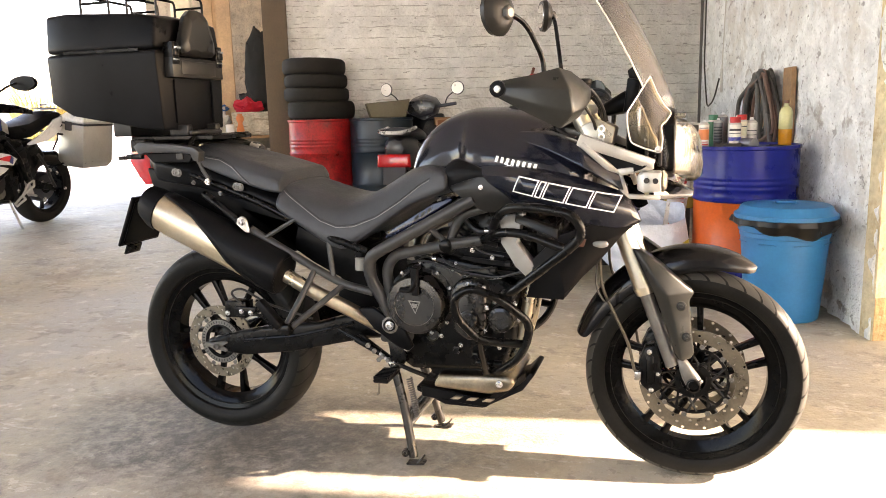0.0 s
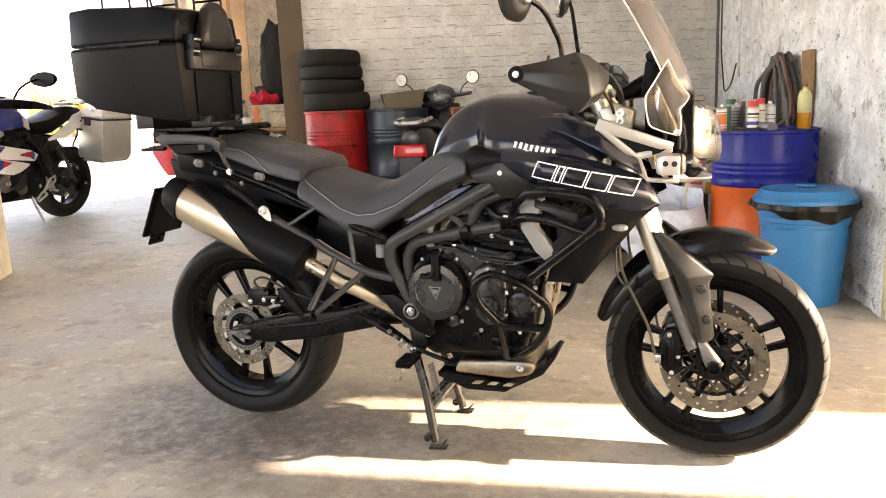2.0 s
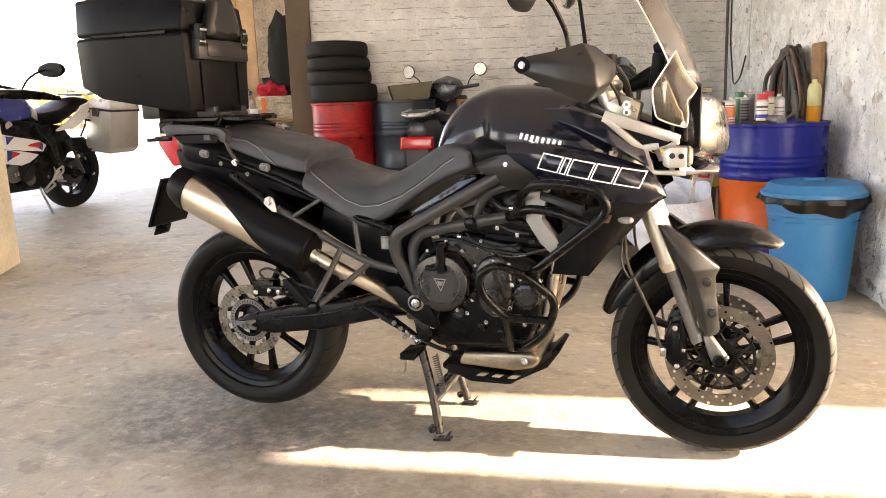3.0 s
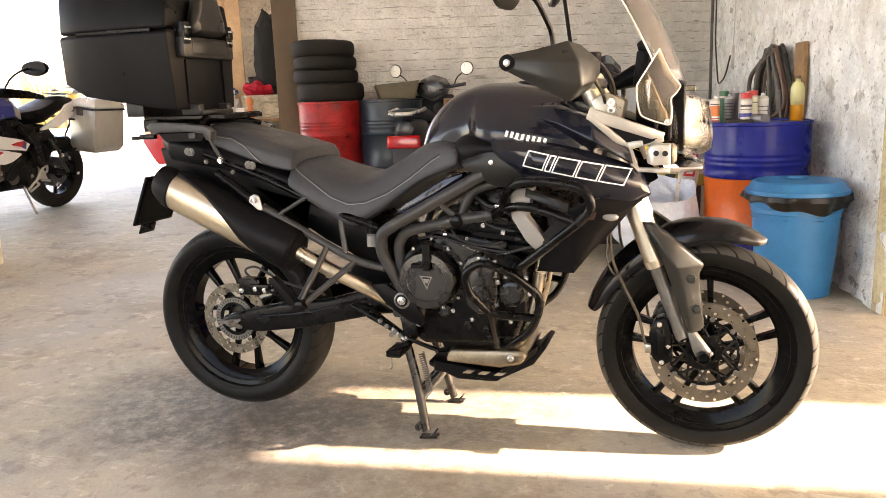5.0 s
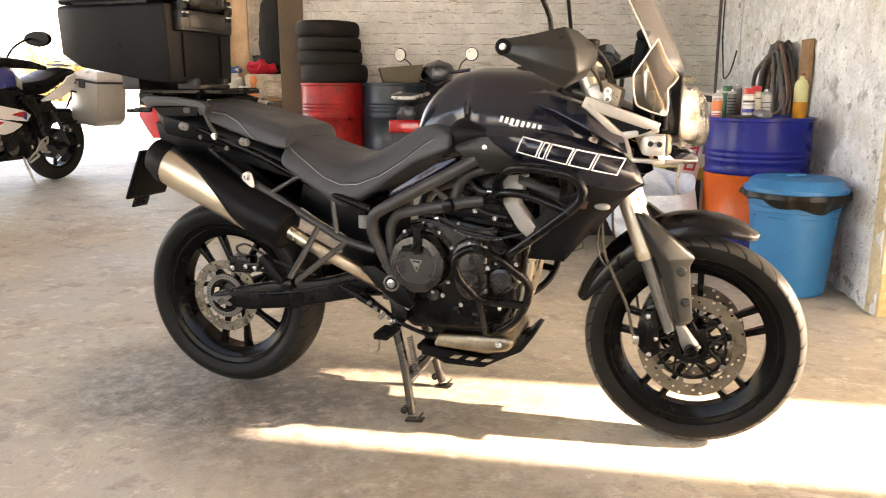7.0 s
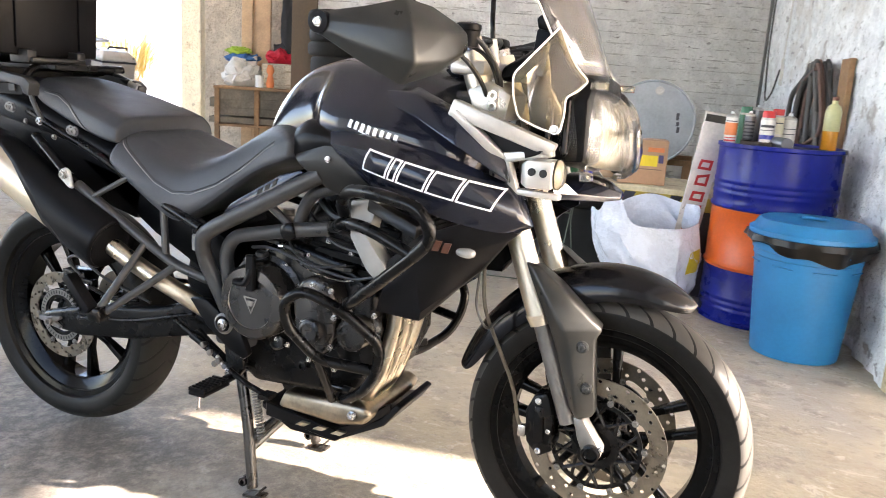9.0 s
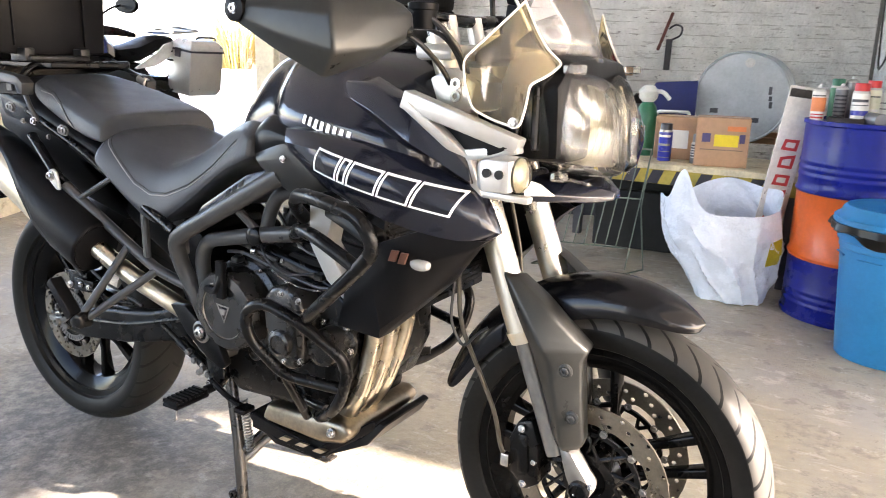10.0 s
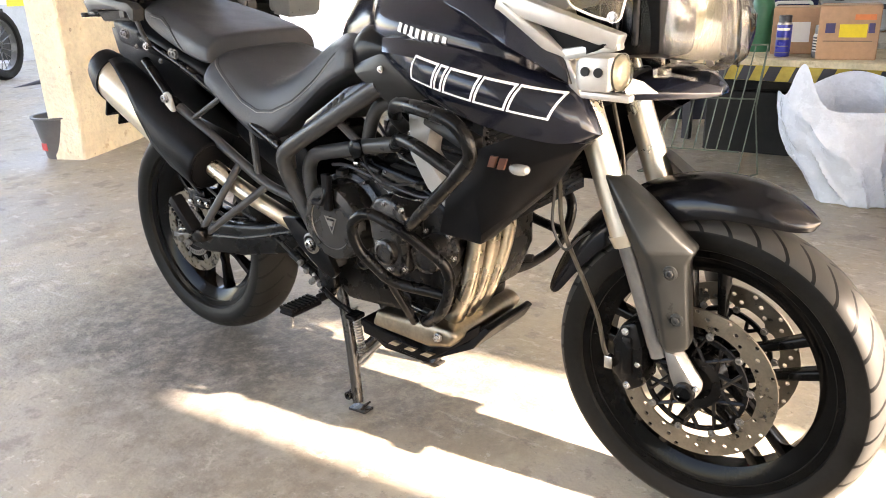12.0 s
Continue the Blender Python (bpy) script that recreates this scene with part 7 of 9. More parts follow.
part("lid", lathe([(0.235, 0.575), (0.24, 0.58), (0.24, 0.60), (0.222, 0.612), (0.21, 0.64), (0.20, 0.648), (0.06, 0.655), (0.055, 0.648), (0.03, 0.648), (0.0, 0.648)], 64), BIN, bin_, "domed blue bin lid")
part("lid_grip", bevel(box(-0.045, -0.012, 0.652, 0.045, 0.012, 0.668), 0.005, 2), BIN, bin_)
bag = bmesh.new()
rings = []
for k in range(72):
    a = 2 * math.pi * k / 72
    w = 0.008 * math.sin(a * 9) + 0.006 * math.sin(a * 17 + 1)
    low = 0.51 + 0.025 * math.sin(a * 2 + 0.8) + 0.01 * math.sin(a * 7)
    rings.append([bag.verts.new((r_ * math.cos(a), r_ * math.sin(a), z_)) for r_, z_ in ((0.225, 0.572), (0.247 + w * 0.4, 0.578), (0.25 + w, 0.55), (0.232 + w, (0.55 + low) / 2), (0.226 + w * 0.6, low))])
for k in range(72):
    a, b = rings[k], rings[(k + 1) % 72]
    for j in range(4):
        bag.faces.new((a[j], b[j], b[j + 1], a[j + 1]))
part("bin_bag", bag, BAG, bin_, "black bag folded over the rim")

# --- hoses and wires on the wall beside the gate ---
EW = (V((1.63, 6.04, 0)) - V((2.34, 1.6, 0))).normalized()
ew_rot = math.degrees(math.atan2(EW.y, EW.x))
WOOD = mat("raw_wood", (0.32, 0.18, 0.09), 0.75, var=0.2, scale=8, fine=60)
on_wall = lambda s, off, z_: V((2.34, 1.6, z_)) + EW * s + V((-EW.y, EW.x, 0)) * off


def wall_s(y):
    return (y - 1.6) / EW.y


peg_l = thing("hose_hanger", "two wooden battens on the wall that hold hoses", "hanger", tuple(on_wall(wall_s(3.45), 0.02, 0)), ew_rot)
part("batten", box(-0.63, 0.0, 0.85, -0.45, 0.03, 1.325, 0.004, 1), WOOD, peg_l)
part("batten", box(-0.06, 0.0, 0.95, 0.12, 0.03, 1.335, 0.004, 1), WOOD, peg_l)
HOSES = [mat("grey_hose", (0.10, 0.095, 0.09), 0.6, var=0.15), mat("black_hose", (0.025, 0.022, 0.02), 0.55, var=0.15), mat("brown_hose", (0.16, 0.09, 0.07), 0.6, var=0.15)]
random.seed(4)
for k in range(17):
    s = wall_s(3.45) - 0.17
    top, wid, low = 1.28 + 0.03 * random.random(), 0.16 + 0.022 * k + 0.04 * random.random(), 0.66 + 0.28 * random.random()
    o = 0.06 + 0.02 * (k % 4)
    sh = 0.22 * (random.random() - 0.5)
    pts = [on_wall(s + sh + dx, o + oy, zz) for dx, oy, zz in ((-0.03, 0, top - 0.02), (0.0, 0.01, top + 0.03), (0.05, 0, top), (wid, 0.01, (top + low) / 2 + 0.12), (wid * 0.95 + 0.12, 0.0, low + 0.1), (wid * 0.4, 0.02, low - 0.06), (-wid * 0.7, 0.0, low + 0.05), (-wid * 0.6, 0.01, (top + low) / 2), (-0.03, 0, top - 0.02))]
    tagged(part("hose", tube(pts, 0.011 + 0.004 * (k % 3 == 0), 0.09, 8, cap=False), HOSES[k % 3]), "coiled rubber hose hanging from wooden battens", "hose", "hanging hoses")
wire_a = part("wall_cable", join(tube([on_wall(wall_s(5.9), 0.03, 0.9), on_wall(wall_s(5.9), 0.03, 2.0), on_wall(wall_s(5.9), 0.03, 3.4)], 0.014, 0, 8)), HOSES[0])
tagged(wire_a, "grey conduit running up the corner of the wall", "cable")
wire_b = part("wall_cable", join(tube([on_wall(wall_s(5.7), 0.03, 2.9), on_wall(wall_s(5.65), 0.04, 1.5), on_wall(wall_s(5.4), 0.05, 1.09), on_wall(wall_s(5.1), 0.05, 1.16), on_wall(wall_s(4.95), 0.04, 1.34)], 0.007, 0.1, 8)), CABLE)
tagged(wire_b, "black cable drooping along the rough wall", "cable")
plug = part("wall_cable", join(tube([on_wall(wall_s(4.75), 0.04, 3.0), on_wall(wall_s(4.78), 0.04, 2.0), on_wall(wall_s(4.85), 0.04, 1.42)], 0.005, 0.05, 8), rod(on_wall(wall_s(4.85), 0.04, 1.22), on_wall(wall_s(4.85), 0.04, 1.42), 0.012)), mat("pale_plastic", (0.6, 0.58, 0.54), 0.5))
tagged(plug, "thin wire with a pale connector on the wall", "cable")

# --- white carrier bag on the floor ---
def bag_point(deg, u, out=0.0):
    """A point of the limp bag: narrow below, leaning out above, its rim drawn up into handles with a sag between."""
    a = radians(deg)
    hump = lambda c, w: math.exp(-(((deg - c + 180) % 360 - 180) / w) ** 2)
    top = 0.43 + 0.06 * hump(190, 30) + 0.19 * hump(234, 15) + 0.09 * hump(15, 36) + 0.13 * hump(85, 45)
    bulge = math.sin(min(1.0, u * 1.35) * math.pi / 2)
    rx, ry = 0.165 + 0.115 * bulge, 0.125 + 0.065 * bulge - 0.04 * max(0, u - 0.6)
    c, s_ = math.cos(a), math.sin(a)
    ridge = lambda p: (1 - 2 * abs(noise.noise(p))) ** 2
    f = 0.03 * noise.noise(V((c * 1.3, s_ * 1.3, u * 1.2 + 5))) + 0.024 * ridge(V((c * 1.6 + u * 1.1, s_ * 1.6, u * 1.7))) + 0.006 * ridge(V((c * 3.4 - u * 2, s_ * 3.4, u * 3.6))) - 0.02
    f = f * (1 - 0.65 * max(0.0, u - 0.7) / 0.3) + out
    return (c * (rx + f) + 0.05 - 0.09 * u, s_ * (ry + f), max(0.004, u * top))


def carrier_bag():
    bm = bmesh.new()
    n, m = 144, 44
    g = [[bm.verts.new(bag_point(360 * i / n, k / m)) for i in range(n)] for k in range(m + 1)]
    for p, q in zip(g, g[1:]):
        for i in range(n):
            bm.faces.new((p[i], p[(i + 1) % n], q[(i + 1) % n], q[i]))
    bm.faces.new(g[0][::-1])
    return bm


CARRIER = mat("white_bag_plastic", (0.66, 0.73, 0.84), 0.25, var=0.05, scale=6, bump=0.25, bscale=7)
cb = thing("carrier_bag", "full white plastic carrier bag standing on the floor", "bag", (1.275, 2.43, 0), 10)
part("bag", carrier_bag(), CARRIER, cb)
part("yellow_print", grid_skin([[bag_point(d_, u_, 0.004) for u_ in (0.45, 0.58, 0.72)] for d_ in (318, 328, 338)], 0.001), mat("yellow_print", (0.6, 0.5, 0.03), 0.5), cb)
part("bag_content", lathe([(0.0, 0.01), (0.08, 0.012), (0.10, 0.10), (0.11, 0.26), (0.08, 0.31), (0, 0.32)], 32), mat("grey_rags", (0.4, 0.4, 0.42), 0.9, var=0.25, scale=12), cb)

# --- bench with its clutter ---
BX0, BX1, BY0, BY1, BZ = 0.15, 1.56, 2.70, 3.35, 0.585
BENCHW = layers(mat("worn_pale_board", (0.6, 0.53, 0.37), 0.7, var=0.2, scale=6), (8, 0.55, 0.64, (0.25, 0.2, 0.13), 0.7, 8))
bench = thing("work_bench", "low work bench edged with yellow and black tape", "bench", (0, 0, 0))
part("top", box(BX0, BY0, BZ - 0.035, BX1, BY1, BZ, 0.004, 1), BENCHW, bench)
part("front_rail", box(BX0, BY0 - 0.012, BZ - 0.105, BX1, BY0 - 0.001, BZ - 0.03, 0.002, 1), mat("yellow_tape", (0.40, 0.31, 0.05), 0.5, var=0.15), bench, "yellow warning tape rail")
for k in range(12):
    x0 = BX0 + 0.02 + 0.125 * k
    part("black_stripe", plate([(x0, BZ - 0.104), (x0 + 0.06, BZ - 0.104), (x0 + 0.09, BZ - 0.032), (x0 + 0.03, BZ - 0.032)], BY0 - 0.0135, BY0 - 0.0118), C_DARK, bench, smooth=0)
for x, y in ((BX0 + 0.05, BY0 + 0.06), (BX1 - 0.05, BY0 + 0.06), (BX0 + 0.05, BY1 - 0.06), (BX1 - 0.05, BY1 - 0.06)):
    part("leg", box(x - 0.025, y - 0.025, 0, x + 0.025, y + 0.025, BZ - 0.035, 0.003, 1), C_DARK, bench)

CARD = mat("brown_cardboard", (0.46, 0.28, 0.17), 0.8, var=0.08, scale=5, fine=40)


def carton(at, rz, w, d, h, label, bars=True):
    c = thing("carton", label, "box", at, rz)
    part("body", box(-w / 2, -d / 2, 0, w / 2, d / 2, h, 0.004, 1), CARD, c)
    part("tape", box(-w / 2 - 0.0006, -0.025, h - 0.03, w / 2 + 0.0006, 0.025, h + 0.0008), mat("pale_tape", (0.5, 0.36, 0.24), 0.4), c, smooth=0)
    if bars:
        part("yellow_label", box(-w * 0.15, -d / 2 - 0.0015, h * 0.42, w * 0.3, -d / 2 - 0.0005, h * 0.66), C_YELLOW, c, smooth=0)
        part("orange_label", box(w * 0.08, -d / 2 - 0.0015, h * 0.74, w * 0.42, -d / 2 - 0.0005, h * 0.84), C_ORANGE, c, smooth=0)
        part("print_bar", box(-w * 0.38, -d / 2 - 0.0012, h * 0.5, -w * 0.22, -d / 2 - 0.0005, h * 0.68), mat("purple_print", (0.07, 0.06, 0.16), 0.7), c, smooth=0)
        part("print_bar", box(w * 0.32, -d / 2 - 0.0012, h * 0.5, w * 0.42, -d / 2 - 0.0005, h * 0.68), mat("purple_print", (0.07, 0.06, 0.16), 0.7), c, smooth=0)
        part("print_line", box(-w * 0.4, -d / 2 - 0.0012, h * 0.34, w * 0.4, -d / 2 - 0.0005, h * 0.36), mat("grey_print", (0.2, 0.14, 0.1), 0.7), c, smooth=0)
    return c


carton((1.115, 2.90, BZ), 12, 0.262, 0.22, 0.25, "brown cardboard box with yellow and orange labels")
carton((0.87, 3.08, BZ), 12, 0.30, 0.22, 0.23, "plain brown cardboard box with a white sticker", bars=False)
part("sticker", box(-0.06, -0.1112, 0.06, 0.03, -0.1104, 0.16), WHITE, bpy.data.objects["carton.001"], smooth=0)
tagged(can((0.83, 2.86, BZ), 0.036, 0.155, [(0.155, C_BLUE)], "dark blue can with pale writing bars", cap=C_DARK, bars=[(0.018, 0.022, C_GREY), (0.05, 0.054, C_GREY), (0.082, 0.094, C_GREY), (0.128, 0.14, C_WHITE)]), group="tins on the bench")
tagged(can((1.01, 2.87, BZ), 0.043, 0.10, [(0.03, C_GREY), (0.10, C_DARK)], "grey black tin with pale writing bars", cap=C_GREY, bars=[(0.03 + 0.014 * k, 0.036 + 0.014 * k, C_WHITE) for k in range(5)]), group="tins on the bench")
jug = thing("green_jug", "green plastic jug with a white top", "jug", (0.66, 3.05, BZ))
part("body", lathe([(0.055, 0), (0.06, 0.01), (0.06, 0.22), (0.05, 0.27), (0.03, 0.30)], 28), C_GREEN, jug)
part("top", lathe([(0.032, 0.30), (0.05, 0.32), (0.055, 0.36), (0.03, 0.39), (0, 0.395)], 24), mat("cloudy_white_plastic", (0.6, 0.62, 0.58), 0.4), jug)
part("spout", tube([(0.03, 0, 0.36), (0.09, -0.02, 0.36), (0.13, -0.03, 0.32)], 0.012, 0.03, 10), mat("cloudy_white_plastic", (0.6, 0.62, 0.58), 0.4), jug)


def advert_strip(at, rz, lean, w, h, label, letters, tip=0):
    """A tall narrow white board with red shapes where a name stands."""
    s = thing("advert_board", label, "board", at)
    s.matrix_basis = Matrix.Translation(at) @ pose(0, 0, 0, lean, 0, rz) @ pose(0, 0, 0, 0, tip, 0)
    part("board", box(-w / 2, 0, 0, w / 2, 0.012, h, 0.002, 1), layers(mat("soiled_white_board", (0.72, 0.69, 0.64), 0.6, var=0.12, scale=9), (14, 0.60, 0.64, (0.12, 0.10, 0.08), 0.8, 7, (1, 1, 0.6))), s)
    part("top_band", box(-w / 2 + 0.004, -0.002, h - 0.05, w / 2 - 0.004, -0.0005, h - 0.012), mat("dark_print", (0.05, 0.045, 0.04), 0.7, var=0.3), s, smooth=0)
    for k in range(letters):
        z0 = 0.13 + k * 0.085
        part("red_shape", line_strip([(-0.026 + 0.004 * (k % 2), z0), (0.03, z0), (0.032, z0 + 0.04 + 0.012 * (k % 2)), (-0.02, z0 + 0.038)], 0.014, 0.0008, lambda x, zz: 0.0), C_RED, s, smooth=0)
    return s


advert_strip((1.42, 2.60, 0.26), 20, 6, 0.125, 0.76, "tall white advert board with red shapes beside the drum", 5, 6)
advert_strip((0.49, 2.86, BZ), 24, 6, 0.13, 0.50, "soiled white advert board standing on the bench", 0)

# wire display rack before the bench
RACKW = mat("green_grey_wire", (0.13, 0.16, 0.13), 0.5, metal=0.5)
rk = thing("wire_rack", "folding display rack of thin greenish wire", "rack", (0, 0, 0))
for k in range(9):
    x0, y0 = 0.32 + 0.055 * k, 2.46 + 0.012 * k
    part("wire", tube([(x0, y0, 0.02 if k in (0, 8) else 0.14), (x0 + 0.06, y0 + 0.10, 0.66)], 0.0035, 0, 6), RACKW, rk)
for pts in ([(0.30, 2.62, 0.01), (0.28, 2.42, 0.01), (0.77, 2.50, 0.01), (0.83, 2.66, 0.01)], [(0.32, 2.46, 0.14), (0.76, 2.55, 0.14)], [(0.36, 2.52, 0.40), (0.80, 2.61, 0.40)], [(0.38, 2.56, 0.66), (0.82, 2.65, 0.66)], [(0.83, 2.66, 0.01), (0.80, 2.62, 0.35), (0.82, 2.65, 0.66)], [(0.28, 2.42, 0.01), (0.30, 2.62, 0.01), (0.36, 2.60, 0.66)]):
    part("rail", tube(pts, 0.0045, 0.01, 6), RACKW, rk)

# pale drum lying on a low trestle, its lid towards the room
ld = thing("pale_drum", "pale grey steel drum lying on its side", "drum", (0.955, 4.40, 0.0), 5)
part("shell", move(lathe([(0.286, -0.43), (0.294, -0.425), (0.294, -0.412), (0.286, -0.405), (0.286, -0.15), (0.294, -0.14), (0.286, -0.13), (0.286, 0.13), (0.294, 0.14), (0.286, 0.15), (0.286, 0.41), (0.294, 0.418), (0.294, 0.432), (0.286, 0.436), (0.28, 0.43), (0.278, 0.424), (0.0, 0.424)], 64, "y"), Matrix.Translation((0, 0, 0.90))), PALE_E, ld)
part("bung", move(lathe([(0.03, 0.424), (0.03, 0.44), (0.018, 0.442), (0.016, 0.434), (0, 0.434)], 20, "y"), Matrix.Translation((0.03, 0, 1.12))), SILVER, ld)
for k, (dx, dz, w, h) in enumerate(((0.17, 0.05, 0.02, 0.05), (0.175, 0.0, 0.02, 0.03), (0.18, -0.04, 0.02, 0.04), (-0.16, -0.09, 0.05, 0.03), (0.06, -0.14, 0.12, 0.03))):
    part("lid_mark", move(box(-w / 2, -0.4255, -h / 2, w / 2, -0.4245, h / 2), Matrix.Translation((dx, 0, 0.90 + dz))), C_DARK, ld, smooth=0)
for s in (-0.25, 0.25):
    part("trestle", join(box(-0.30, s - 0.03, 0.0, -0.24, s + 0.03, 0.62, 0.003, 1), box(0.24, s - 0.03, 0.0, 0.30, s + 0.03, 0.62, 0.003, 1), box(-0.30, s - 0.03, 0.60, 0.30, s + 0.03, 0.64, 0.003, 1)), WOOD, ld)

# dark clutter between bench and wall
NAVY = mat("navy_cloth", (0.01, 0.02, 0.12), 0.7, var=0.15)
ch = thing("folding_chair", "folded navy camping chair with a white frame", "chair", (0.53, 3.71, 0.0), 20)
part("cloth", bevel(plate([(-0.22, 0.62), (-0.02, 0.98), (0.24, 1.0), (0.24, 0.60)], 0, 0.02), 0.006, 2), NAVY, ch)
part("frame", tube([(0.0, -0.03, 0.0), (0.0, -0.03, 0.80), (0.20, -0.03, 0.80), (0.20, -0.03, 0.0)], 0.01, 0.02, 8), WHITE, ch)
crate = thing("tool_crate", "dark wooden crate full of scrap metal", "crate", (0.05, 4.0, 0.0), 26)
part("body", box(-0.45, -0.25, 0.0, 0.45, 0.25, 0.82, 0.01, 1), C_DARK, crate)
for k in range(9):
    part("scrap", bevel(move(box(-0.10, -0.03, 0, 0.10, 0.03, 0.05 + 0.02 * (k % 3)), pose(-0.36 + 0.09 * k, 0.05 * ((k * 7) % 5 - 2), 0.815, 0, 0, 37 * k)), 0.006, 1), [GREYP, OLD_RUBBER, FRAMEM][k % 3], crate)
log = part("rusty_cylinder", bevel(lathe([(0.05, -0.24), (0.055, -0.2), (0.055, 0.2), (0.05, 0.24)], 24, "x"), 0.004, 1), mat("rust", (0.22, 0.08, 0.03), 0.8, var=0.25), m=pose(-0.30, 4.08, 1.0, 0, 0, 24))
tagged(log, "rusty metal cylinder lying on the crate", "cylinder")
blk = part("grey_bracket", bevel(box(-0.045, -0.03, 0.0, 0.045, 0.03, 0.26), 0.012, 2), GREYP, m=pose(-0.03, 4.1, 0.86, 0, 6, 24))
tagged(blk, "upright grey metal bracket on the crate", "bracket")
sh = thing("wall_shears", "dark old shears hanging on the wall", "shears", (W * 2.42 + N * 4.67)[:], 26)
part("blade", bevel(plate([(-0.02, 1.05), (0.03, 1.05), (0.035, 1.30), (-0.015, 1.30)], -0.02, 0.0), 0.004, 1), C_DARK, sh)
part("arm", move(box(-0.012, -0.02, -0.16, 0.012, 0.0, 0.16, 0.004, 1), pose(-0.03, 0, 1.36, 0, 18, 0)), mat("dull_red_steel", (0.14, 0.04, 0.03), 0.6, var=0.2), sh)
part("loop", tube([(0.02, -0.01, 1.29), (0.10, -0.01, 1.33), (0.11, -0.01, 1.40), (0.05, -0.01, 1.42), (0.0, -0.01, 1.38)], 0.008, 0.03, 8), C_DARK, sh)
# black block in place of the empty shade under the bench
chest = thing("shade_block", "black block in place of the shade under the bench", "chest", (0.85, 3.35, 0.0), 6)
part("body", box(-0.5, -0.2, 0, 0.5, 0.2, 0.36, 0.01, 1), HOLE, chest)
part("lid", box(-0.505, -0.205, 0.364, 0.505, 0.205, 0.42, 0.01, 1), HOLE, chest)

# --- scooter seen from behind ---
sx, sy = -0.80, 3.92
sco = thing("scooter", "dark scooter with a grey rack seen from behind", "scooter", (sx, sy, floor_height(sx, sy)), 93)
SCO = mat("dark_scooter_paint", (0.012, 0.014, 0.02), 0.3, var=0.1, coat=0.4)
wheel_s = part("wheel", tyre_mesh(0.24, 0.16, 0.11, 48), OLD_RUBBER, sco, m=pose(0, 0, 0.24))
part("hub", lathe([(0.16, -0.035), (0.165, 0.0), (0.16, 0.035)], 32, "y"), GREYP, wheel_s)
part("wheel", tyre_mesh(0.24, 0.16, 0.10, 48), OLD_RUBBER, sco, m=pose(0.92, 0, 0.24))
body = part("body", half_loft([(-0.30, [(0, 0.74), (0.06, 0.72), (0.09, 0.66), (0.07, 0.60), (0, 0.58)]), (-0.15, [(0, 0.80), (0.10, 0.77), (0.15, 0.68), (0.13, 0.50), (0, 0.48)]), (0.15, [(0, 0.76), (0.13, 0.72), (0.17, 0.62), (0.15, 0.36), (0, 0.34)]), (0.40, [(0, 0.50), (0.13, 0.48), (0.16, 0.40), (0.15, 0.28), (0, 0.27)])]), SCO, sco, "dark body panels")
soften(body, 1)
part("seat", bevel(half_loft([(-0.22, [(0, 0.83), (0.09, 0.82), (0.12, 0.79), (0.11, 0.76), (0, 0.75)]), (0.1, [(0, 0.82), (0.12, 0.81), (0.15, 0.77), (0.14, 0.73), (0, 0.72)]), (0.38, [(0, 0.78), (0.08, 0.77), (0.10, 0.74), (0.09, 0.71), (0, 0.70)])]), 0.012, 2), SEATM, sco)
part("leg_shield", bevel(plate([(0.52, 0.25), (0.60, 0.25), (0.72, 0.92), (0.66, 0.94)], -0.19, 0.19), 0.02, 2), SCO, sco)
part("front_column", rod((0.90, 0, 0.24), (0.68, 0, 1.0), 0.05), SCO, sco)
tl = part("tail_lamp", bevel(loft([[(-0.30, -0.15, 0.50), (-0.30, 0.15, 0.50), (-0.30, 0.145, 0.615), (-0.30, -0.145, 0.615)], [(-0.335, -0.13, 0.515), (-0.335, 0.13, 0.515), (-0.33, 0.125, 0.60), (-0.33, -0.125, 0.60)]]), 0.01, 2), LENS_RED, sco, "wide red tail lamp")
part("rack", bevel(join(tube([(-0.05, -0.12, 0.82), (-0.28, -0.13, 0.80), (-0.36, -0.08, 0.785), (-0.36, 0.08, 0.785), (-0.28, 0.13, 0.80), (-0.05, 0.12, 0.82)], 0.016, 0.05, 10), box(-0.33, -0.10, 0.775, -0.12, 0.10, 0.79)), 0.003, 1), mat("grey_cast_rack", (0.6, 0.6, 0.58), 0.3, metal=0.7), sco, "grey cast carrier")
part("mudflap", bevel(plate([(-0.31, 0.58), (-0.29, 0.58), (-0.27, 0.36), (-0.30, 0.36)], -0.10, 0.10), 0.005, 1), C_DARK, sco)
part("instrument_cover", bevel(half_loft([(0.54, [(0, 1.06), (0.10, 1.05), (0.14, 1.01), (0.12, 0.94), (0, 0.90)]), (0.70, [(0, 1.12), (0.12, 1.08), (0.16, 1.02), (0.12, 0.92), (0, 0.86)]), (0.80, [(0, 1.08), (0.08, 1.04), (0.10, 1.0), (0.08, 0.94), (0, 0.9)])]), 0.015, 2), SCO, sco)
part("handlebar", tube([(0.56, -0.33, 1.02), (0.62, -0.15, 1.0), (0.62, 0.15, 1.0), (0.56, 0.33, 1.02)], 0.016, 0.05, 10), C_DARK, sco)
